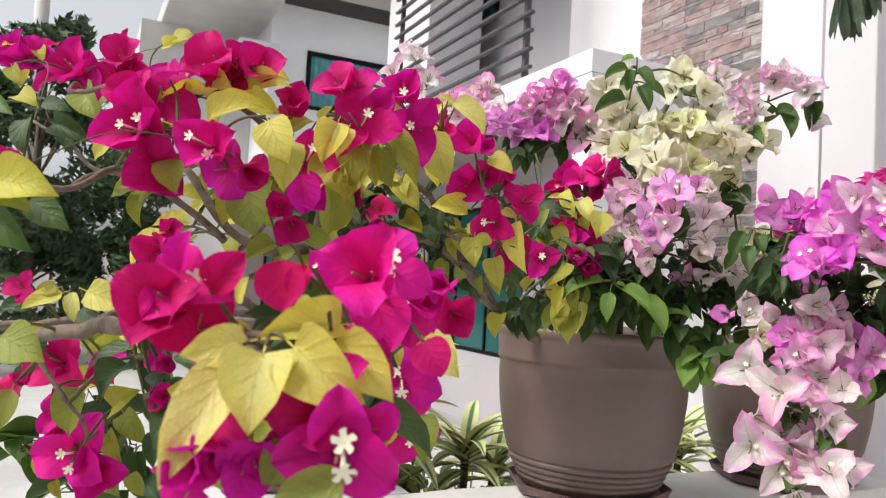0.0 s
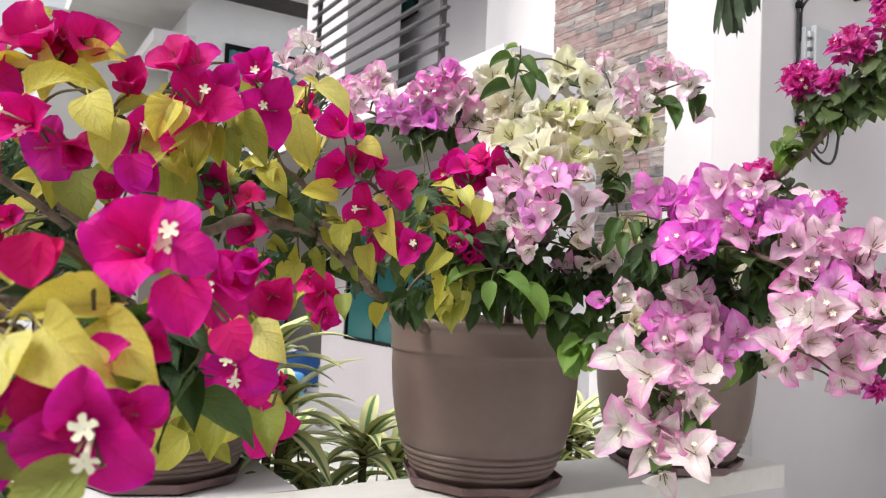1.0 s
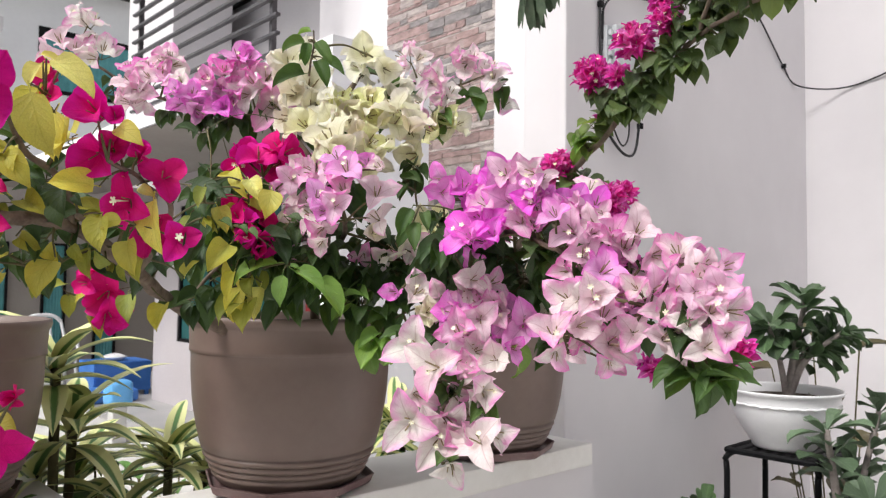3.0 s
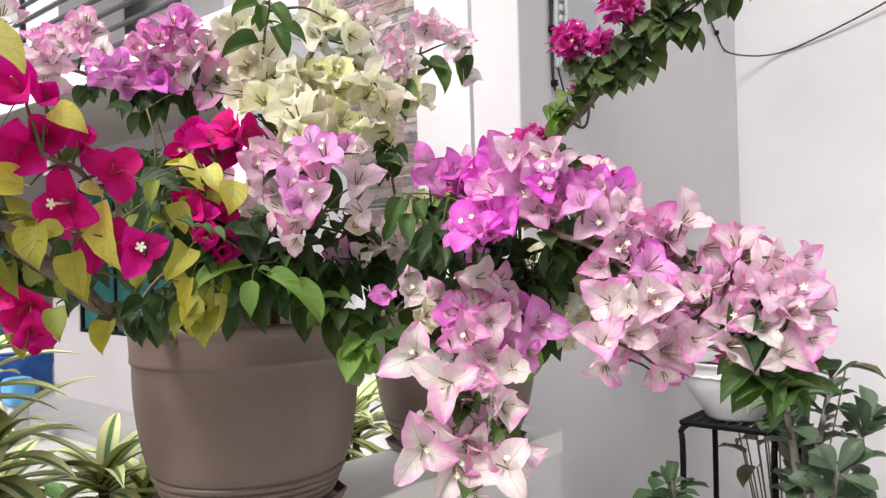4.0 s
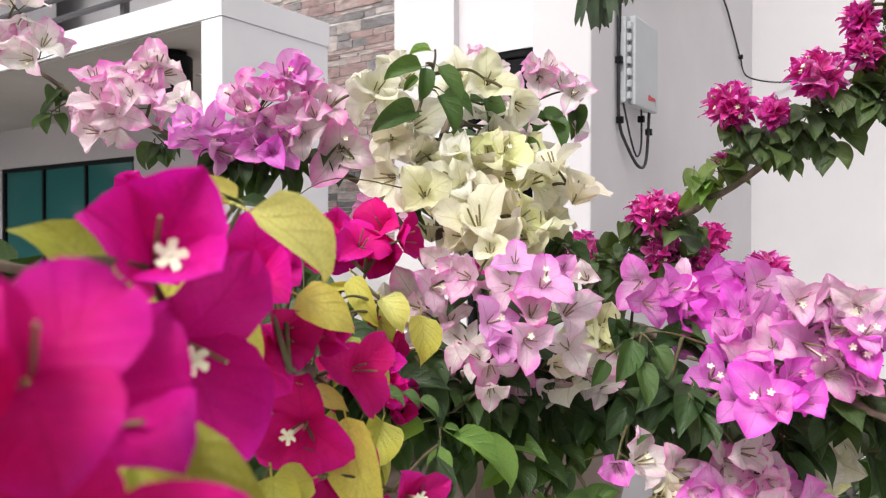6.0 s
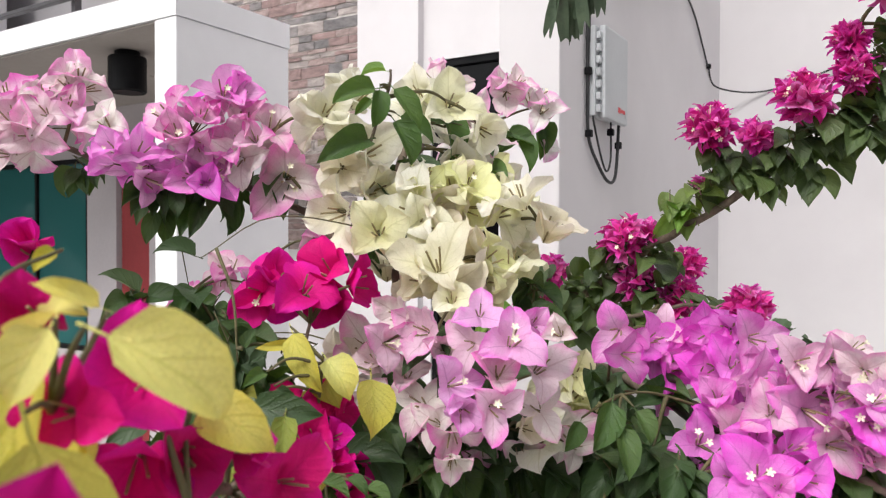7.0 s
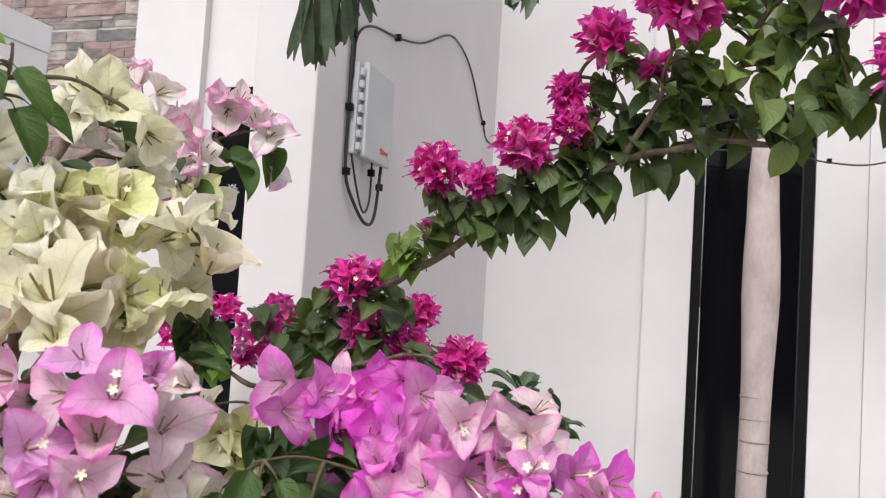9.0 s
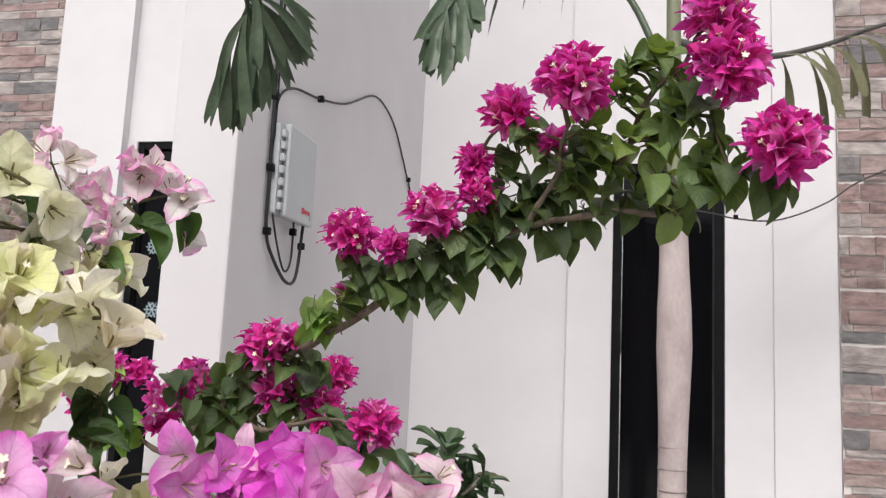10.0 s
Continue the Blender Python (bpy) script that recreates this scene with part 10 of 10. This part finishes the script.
def desert_rose(label, stems, base, seed, size=0.09, count=9, colour=(0.075, 0.125, 0.06)):
    """A desert rose: swollen grey stems, each ending in a whorl of spoon-shaped leaves."""
    g = random.Random(seed)
    p = thing("desert_rose", label, "plant", base)
    for pts, r in stems:
        line = bent([base, *pts], 6)
        n = len(line) - 1
        part("stem", tube(bmesh.new(), line, [r * (1.15 - 0.6 * i / n) for i in range(n + 1)], 10), RING, p, smooth=True)
        tip, d = line[-1], (line[-1] - line[-4]).normalized()
        for i in range(count):
            a = i * 2.4 + g.uniform(-0.3, 0.3)
            side = d.orthogonal().normalized()
            other = d.cross(side)
            up = g.uniform(-0.15, 0.95)
            along = (side * math.cos(a) + other * math.sin(a) + d * up).normalized()
            norm = (d - along * along.dot(d)).normalized()
            w = norm.cross(along)
            ob = new("leaf", g.choice(SPOONS))
            ob.parent = p
            s = size * g.uniform(0.7, 1.15)
            ob.matrix_basis = Matrix.Translation(line[max(3, n - int(g.random() ** 1.5 * n * 0.55))] - d * g.uniform(0, 0.02) - Vector(base)) @ Matrix((along, w, norm)).transposed().to_4x4() @ Matrix.Diagonal((s, s, s, 1))
            j = g.uniform(0.8, 1.3)
            ob.color = (*[c * j for c in colour], 1)
    return p


desert_rose("desert rose with dark green spoon-shaped leaves in a white bowl", [([(2.41, 0.95, 1.16), (2.4, 0.915, 1.31)], 0.012), ([(2.42, 0.92, 1.15), (2.45, 0.82, 1.24)], 0.01), ([(2.38, 0.98, 1.15), (2.33, 0.99, 1.25)], 0.009), ([(2.46, 0.96, 1.14), (2.55, 0.9, 1.22)], 0.009)], (2.41, 0.97, 1.03), 31, 0.1, 24)


def white_pot(cx, cy, r, h, label):
    b = thing("flower_pot", label, "pot", (cx, cy, 0))
    prof = [(0, 0), (r * 0.7, 0), (r * 0.72, 0.01), (r * 0.93, h - 0.03), (r, h - 0.028), (r * 1.02, h - 0.004), (r, h), (r * 0.92, h - 0.004), (r * 0.9, h - 0.05)]
    part("body", lathe(bmesh.new(), prof, (cx, cy, 0), 40), PORCELAIN, b, smooth=True)
    s = bmesh.new()
    s.faces.new([s.verts.new((cx + r * 0.9 * math.cos(i * math.tau / 24), cy + r * 0.9 * math.sin(i * math.tau / 24), h - 0.04)) for i in range(24)])
    part("soil", s, SOIL, b)


white_pot(2.24, 0.74, 0.16, 0.55, "tall white planter pot on the ground by a plant stand")
desert_rose("desert rose with grey green leaves in a white planter", [([(2.22, 0.77, 0.8), (2.2, 0.79, 1.0)], 0.013), ([(2.25, 0.7, 0.75), (2.28, 0.62, 0.96)], 0.012), ([(2.28, 0.75, 0.78), (2.36, 0.72, 1.04)], 0.011), ([(2.2, 0.7, 0.7), (2.12, 0.66, 0.86)], 0.01), ([(2.3, 0.78, 0.7), (2.4, 0.8, 0.88)], 0.01)], (2.24, 0.74, 0.5), 32, 0.098, 24, (0.1, 0.15, 0.09))
white_pot(1.99, 1.0, 0.12, 0.45, "small white planter pot on the ground by the tall wall")
desert_rose("small desert rose with glossy green leaves in a white planter", [([(1.98, 1.0, 0.65), (1.97, 0.99, 0.82)], 0.011), ([(2.02, 1.02, 0.6), (2.08, 1.03, 0.78)], 0.01), ([(1.95, 1.0, 0.6), (1.9, 0.98, 0.76)], 0.009)], (1.99, 1.0, 0.41), 33, 0.09, 16, (0.085, 0.16, 0.06))


# ---- variegated plants behind the coping ----
def dragon_plant(label, x, y, crowns, seed, length=0.2, width=0.03, count=18):
    """Cane plant: each cane ends in a tuft of long striped leaves that bow over."""
    g = random.Random(seed)
    p = thing("dragon_plant", label, "plant", (x, y, 0), "variegated plants behind the coping")
    for cx, cy, cz in crowns:
        part("cane", tube(bmesh.new(), bent([(x, y, 0), (x * 0.6 + cx * 0.4, y * 0.6 + cy * 0.4, cz * 0.5), (cx, cy, cz)], 5), 0.009, 8), TWIG, p, smooth=True)
        for i in range(count):
            a = i * 2.39996 + g.uniform(-0.3, 0.3)
            rise = 1.5 - 1.45 * (i / count) + g.uniform(-0.1, 0.1)
            v = Vector((math.cos(a), math.sin(a), rise)).normalized()
            pts, q = [], Vector((cx, cy, cz - 0.06 * i / count))
            ln = length * g.uniform(0.75, 1.15)
            for k in range(9):
                pts.append(q.copy())
                v = (v + Vector((0, 0, -0.135))).normalized()
                q = q + v * ln / 8
            w = [width * t for t in (0.45, 0.75, 0.95, 1.0, 0.95, 0.8, 0.6, 0.32, 0.03)]
            part("leaf", strip(bmesh.new(), pts, w, (0, 0, 1) if abs(v.x) + abs(v.y) > 0.05 else (1, 0, 0), 0.3), STRIPED, p, smooth=True)


dragon_plant("variegated dragon plant with cream-edged arching leaves", 0.88, 1.6, ((0.88, 1.58, 1.0), (0.98, 1.62, 0.95)), 41, 0.2, 0.038, 22)
dragon_plant("tall variegated dragon plant with cream-edged leaves", 0.68, 1.62, ((0.66, 1.58, 1.2), (0.7, 1.6, 1.08), (0.64, 1.62, 0.98), (0.74, 1.7, 0.96)), 42, 0.19, 0.046, 17)
dragon_plant("variegated dragon plant with yellow-green leaves beside a pot", 1.5, 1.65, ((1.47, 1.58, 1.0), (1.54, 1.62, 0.96), (1.4, 1.62, 0.94)), 43, 0.24, 0.036, 16)

ARUM = petal("soft_leaf", (1.0, 1.0, 1.0), (0.95, 1.0, 0.9), (1.6, 1.6, 1.2), rough=0.45, through_light=0.2, vein=0.4)
BROAD = []
for i in range(4):
    bm = bmesh.new()
    layer = bm.loops.layers.uv.verify()
    blade(bm, layer, Matrix.Identity(4), 0.64, 20, -40 + 10 * i, 0.2, 0.06, rise=0.45, fall=0.9, seed=i * 7.0)
    BROAD.append(finish("leaf", bm, ARUM))


def leafy_plant(label, x, y, z0, z1, r, n, size, colour, seed):
    """A low leafy plant: stalks from one base, each with one broad leaf."""
    g = random.Random(seed)
    p = thing("leafy_plant", label, "plant", (x, y, z0), "green plants behind the coping")
    stalks = bmesh.new()
    for i in range(n):
        a, k = g.uniform(0, 6.28), math.sqrt(g.random())
        end = Vector((x + r * k * math.cos(a), y + r * k * math.sin(a), z0 + (z1 - z0) * g.uniform(0.55, 1.0)))
        tube(stalks, bent([(x, y, z0), ((x + end.x) / 2, (y + end.y) / 2, (z0 + end.z) / 2 + 0.05), end], 3), 0.0025, 5)
        ob = new("leaf", g.choice(BROAD))
        ob.parent = p
        s = size * g.uniform(0.7, 1.2)
        ob.matrix_basis = Matrix.Translation(end - Vector((x, y, z0))) @ Euler((g.uniform(-0.4, 0.4), g.uniform(-0.3, 0.5), a)).to_matrix().to_4x4() @ Matrix.Diagonal((s, s, s, 1))
        j = g.uniform(0.75, 1.3)
        ob.color = (*[c * j for c in colour], 1)
    tagged(part("stalk", stalks, TWIG, p), kind="stuff")


leafy_plant("low green leafy plant behind the coping", 0.78, 1.5, 0, 0.97, 0.2, 60, 0.075, (0.1, 0.2, 0.06), 51)
leafy_plant("green leafy plant behind the coping near the pots", 1.25, 1.6, 0, 0.98, 0.22, 50, 0.075, (0.12, 0.24, 0.06), 52)
leafy_plant("green leafy plant by a pier", 0.62, 1.85, 0, 0.85, 0.2, 45, 0.07, (0.1, 0.19, 0.06), 53)
leafy_plant("green leafy plant near the porch", 1.05, 1.95, 0, 0.86, 0.22, 45, 0.07, (0.11, 0.22, 0.06), 54)

leafy_plant("plant with pointed red and green leaves behind a white bowl", 2.72, 0.95, 0, 1.2, 0.2, 14, 0.13, (0.13, 0.11, 0.06), 55)

# ---- things on the porch ----
chair = thing("plastic_chair", "white plastic armchair on the porch", "chair", (2.9, 9.6, 0.06))
for dx, dy in ((-0.22, -0.2), (0.22, -0.2), (0.22, 0.2), (-0.22, 0.2)):
    part("leg", tube(bmesh.new(), [(2.9 + dx * 1.1, 9.6 + dy * 1.1, 0.06), (2.9 + dx, 9.6 + dy, 0.46)], 0.02, 8), PORCELAIN, chair)
part("seat", box(2.66, 9.38, 0.46, 3.14, 9.82, 0.485, 0.01), PORCELAIN, chair)
for dx in (-0.23, -0.08, 0.08, 0.23):
    part("back_slat", tube(bmesh.new(), bent([(2.9 + dx, 9.82, 0.48), (2.9 + dx, 9.88, 0.68), (2.9 + dx * 0.85, 9.92, 0.88)], 4), 0.018, 8), PORCELAIN, chair, smooth=True)
part("back_rail", tube(bmesh.new(), bent([(2.7, 9.92, 0.86), (2.8, 9.93, 0.93), (3.0, 9.93, 0.93), (3.1, 9.92, 0.86)], 4), 0.022, 8), PORCELAIN, chair, smooth=True)
for s in (-1, 1):
    part("armrest", tube(bmesh.new(), bent([(2.9 + s * 0.24, 9.84, 0.68), (2.9 + s * 0.26, 9.55, 0.67), (2.9 + s * 0.24, 9.4, 0.6), (2.9 + s * 0.24, 9.38, 0.47)], 4), 0.018, 8), PORCELAIN, chair, smooth=True)

table = thing("table", "low table covered with a blue cloth on the porch", "table", (3.42, 9.0, 0.06))
part("tabletop", box(3.12, 8.75, 0.42, 3.74, 9.25, 0.45, 0.008), BLUE, table)
for dx, dy in ((-0.28, -0.22), (0.28, -0.22), (0.28, 0.22), (-0.28, 0.22)):
    part("leg", box(3.43 + dx - 0.02, 9.0 + dy - 0.02, 0.06, 3.43 + dx + 0.02, 9.0 + dy + 0.02, 0.42), BLUE, table)
part("cloth", box(3.115, 8.744, 0.1, 3.13, 9.25, 0.44), BLUE, table, "hanging side of the blue cloth")
part("cloth", box(3.13, 8.735, 0.12, 3.74, 8.748, 0.44), BLUE, table, "hanging side of the blue cloth")
dish = new("dish", finish("dish", lathe(bmesh.new(), [(0, 0), (0.08, 0), (0.14, 0.035), (0.145, 0.04), (0.12, 0.05), (0.05, 0.075), (0, 0.08)], (3.4, 8.95, 0.451), 24), PORCELAIN, True))
tagged(dish, "white covered dish on a blue cloth", "dish")
sack = new("sack", finish("sack", soften(add_box(bmesh.new(), 2.95, 8.3, 0.06, 3.45, 8.7, 0.2), 0.06, 4), BLUE, True))
tagged(sack, "folded dark blue sack on the tiled floor", "sack")
post = thing("post", "short concrete post with a light blue bag over it", "post", (2.6, 6.6, 0))
part("shaft", box(2.54, 6.54, 0, 2.66, 6.66, 0.3, 0.01), SOFFIT, post)
part("bag", soften(add_box(bmesh.new(), 2.5, 6.5, 0.301, 2.7, 6.7, 0.52), 0.05, 3), SKYBLUE, post, "light blue plastic bag", True)

lamp = thing("wall_lamp", "black cylindrical lamp under the balcony slab", "lamp", (2.645, 3.91, 2.5))
part("body", lathe(bmesh.new(), [(0, 2.285), (0.07, 2.285), (0.072, 2.292), (0.085, 2.285), (0.09, 2.29), (0.09, 2.452), (0.086, 2.458), (0, 2.458)], (2.645, 3.91, 0), 32), BLACK, lamp)
part("mount", tube(bmesh.new(), [(2.645, 3.91, 2.459), (2.645, 3.91, 2.486)], 0.06, 16), BLACK, lamp)



# ---- trees and shrubs in the distance ----
def tree(name, label, x, y, h, trunk_h, spread, leaves, seed, size=0.16, low=0.0):
    """A tapered trunk with limbs, and a crown of many small leaf blades in uneven clumps."""
    g = random.Random(seed)
    t = thing(name, label, "tree" if trunk_h > 0.8 else "shrub", (x, y, 0))
    wood = bmesh.new()
    tube(wood, bent([(x, y, 0), (x + g.uniform(-0.1, 0.1), y, trunk_h), (x + g.uniform(-0.2, 0.2), y, h * 0.8)], 5), [0.12 * h / 5 * (1 - 0.06 * i) for i in range(11)], 10)
    clumps = []
    for i in range(26):
        a, k, z = g.uniform(0, 6.28), math.sqrt(g.random()), g.uniform(max(low, trunk_h * 0.7), h)
        wide = spread * (1.05 - 0.6 * (z / h)) * (0.5 + 0.7 * g.random())
        c = Vector((x + wide * k * math.cos(a), y + wide * k * math.sin(a), z))
        clumps.append((c, g.uniform(0.22, 0.5) * spread * 0.55))
        tube(wood, bent([(x, y, min(z * 0.7, h * 0.7)), ((x + c.x) / 2, (y + c.y) / 2, z * 0.9), c], 3), 0.02, 5)
    part("trunk", wood, STEM, t, smooth=True)
    verts, faces = [], []
    for i in range(leaves):
        c, r = clumps[i % len(clumps)]
        d = Vector([g.gauss(0, 1) for _ in range(3)])
        d = d.normalized() * r * g.random() ** 0.4
        o = c + d
        u = Vector([g.gauss(0, 1) for _ in range(3)]).normalized()
        w = u.orthogonal().normalized() * 0.38
        s = size * g.uniform(0.6, 1.3)
        n = len(verts)
        verts += [o - u * s * 0.5, o + w * s * 0.5, o + u * s * 0.5, o - w * s * 0.5]
        faces.append((n, n + 1, n + 2, n + 3))
    me = bpy.data.meshes.new("crown")
    me.from_pydata(verts, [], faces)
    me.materials.append(FARLEAF)
    cr = new("crown", me)
    cr.parent = t
    cr.matrix_parent_inverse = Matrix.Translation((-x, -y, 0))
    tagged(cr, kind="stuff")
    return t


tree("tree", "leafy green street tree across the driveway", -0.6, 13.5, 5.2, 1.4, 1.9, 9000, 61, 0.2)
tree("tree", "leafy green street tree beyond the driveway", -3.4, 12.5, 5.6, 1.5, 2.0, 8000, 62, 0.2)
tree("shrub", "dense dark green shrub beyond the driveway", 0.9, 12.4, 3.1, 0.3, 1.5, 7000, 63, 0.16, 0.1)
tree("shrub", "dense dark green shrub by the street", -1.4, 11.6, 2.7, 0.3, 1.5, 7000, 64, 0.16, 0.1)
structure("wall_street", box(-12, 24, 0, 1.2, 24.3, 2.2), SOFFIT, "pale street wall beyond the trees", "wall")
# two unseen walls, added to block low sky and darken window reflections
structure("wall_opposite", box(-9.4, -16, 0, -9.0, 10, 4.2), SHADEWALL, "unseen taupe wall added to darken reflections and low sky light", "wall")
structure("wall_garden", box(-9.0, -9.3, 0, 9.0, -9.0, 3.2), SHADEWALL, "unseen taupe wall added behind the path against low sky light", "wall")


# ---- stone cladding ----
def rough_brick(seed):
    """A split stone of unit size whose face towards -x is uneven."""
    g = random.Random(seed)
    bm = bmesh.new()
    rows = []
    for k in range(4):
        row = []
        for i in range(6):
            rim = i in (0, 5) or k in (0, 3)
            row.append(bm.verts.new((-0.5 + g.uniform(0, 0.45 if rim else 0.5), -0.5 + i / 5 + (0 if i in (0, 5) else g.uniform(-0.05, 0.05)), -0.5 + k / 3 + (g.uniform(0, 0.07) if k == 0 else -g.uniform(0, 0.07) if k == 3 else g.uniform(-0.06, 0.06)))))
        rows.append(row)
    for k in range(3):
        for i in range(5):
            bm.faces.new((rows[k][i], rows[k + 1][i], rows[k + 1][i + 1], rows[k][i + 1]))
    ring = rows[0] + [r[-1] for r in rows[1:]] + rows[3][-2::-1] + [rows[2][0], rows[1][0]]
    back = [bm.verts.new((0.5, v.co.y, v.co.z)) for v in ring]
    for i in range(len(ring)):
        j = (i + 1) % len(ring)
        bm.faces.new((ring[i], ring[j], back[j], back[i]))
    return finish("brick", bm, STONE)


BRICKS = [rough_brick(80 + i) for i in range(5)]


def cladding(name, x, y0, y1, z0, z1, seed, label):
    """Strips of split stone on a grouted backing that faces -x; a white joint after every fourth course."""
    g = random.Random(seed)
    back = structure(name, box(x - 0.012, y0, z0, x - 0.001, y1, z1), GROUT, label, "wall cladding")
    z = z0
    while z < z1 - 0.03:
        for course in g.sample((0.05, 0.024, 0.068, 0.04), 4):
            top = min(z + course, z1)
            y = y0 - g.uniform(0, 0.1)
            while y < y1:
                ln = g.uniform(0.07, 0.26)
                a, b = max(y, y0) + 0.0015, min(y + ln, y1) - 0.0015
                if b - a > 0.02 and top - z > 0.015:
                    dp = g.uniform(0.004, 0.012)
                    ob = new("brick", g.choice(BRICKS))
                    ob.parent = back
                    ob.matrix_basis = Matrix.Translation((x - 0.012 - dp / 2, (a + b) / 2, (z + top) / 2)) @ Matrix.Diagonal((dp, b - a, top - z - 0.003, 1))
                y += ln
            z = top
        z += 0.005


cladding("wall_cladding_east", FX, -1.1, -0.277, 0.9, 3.1, 71, "split stone cladding strips in red, grey and tan beside a white wall")
cladding("wall_cladding_north", GX, 3.19, 4.288, 1.5, 3.9, 72, "split stone cladding strips in red, grey and tan beside the balcony")
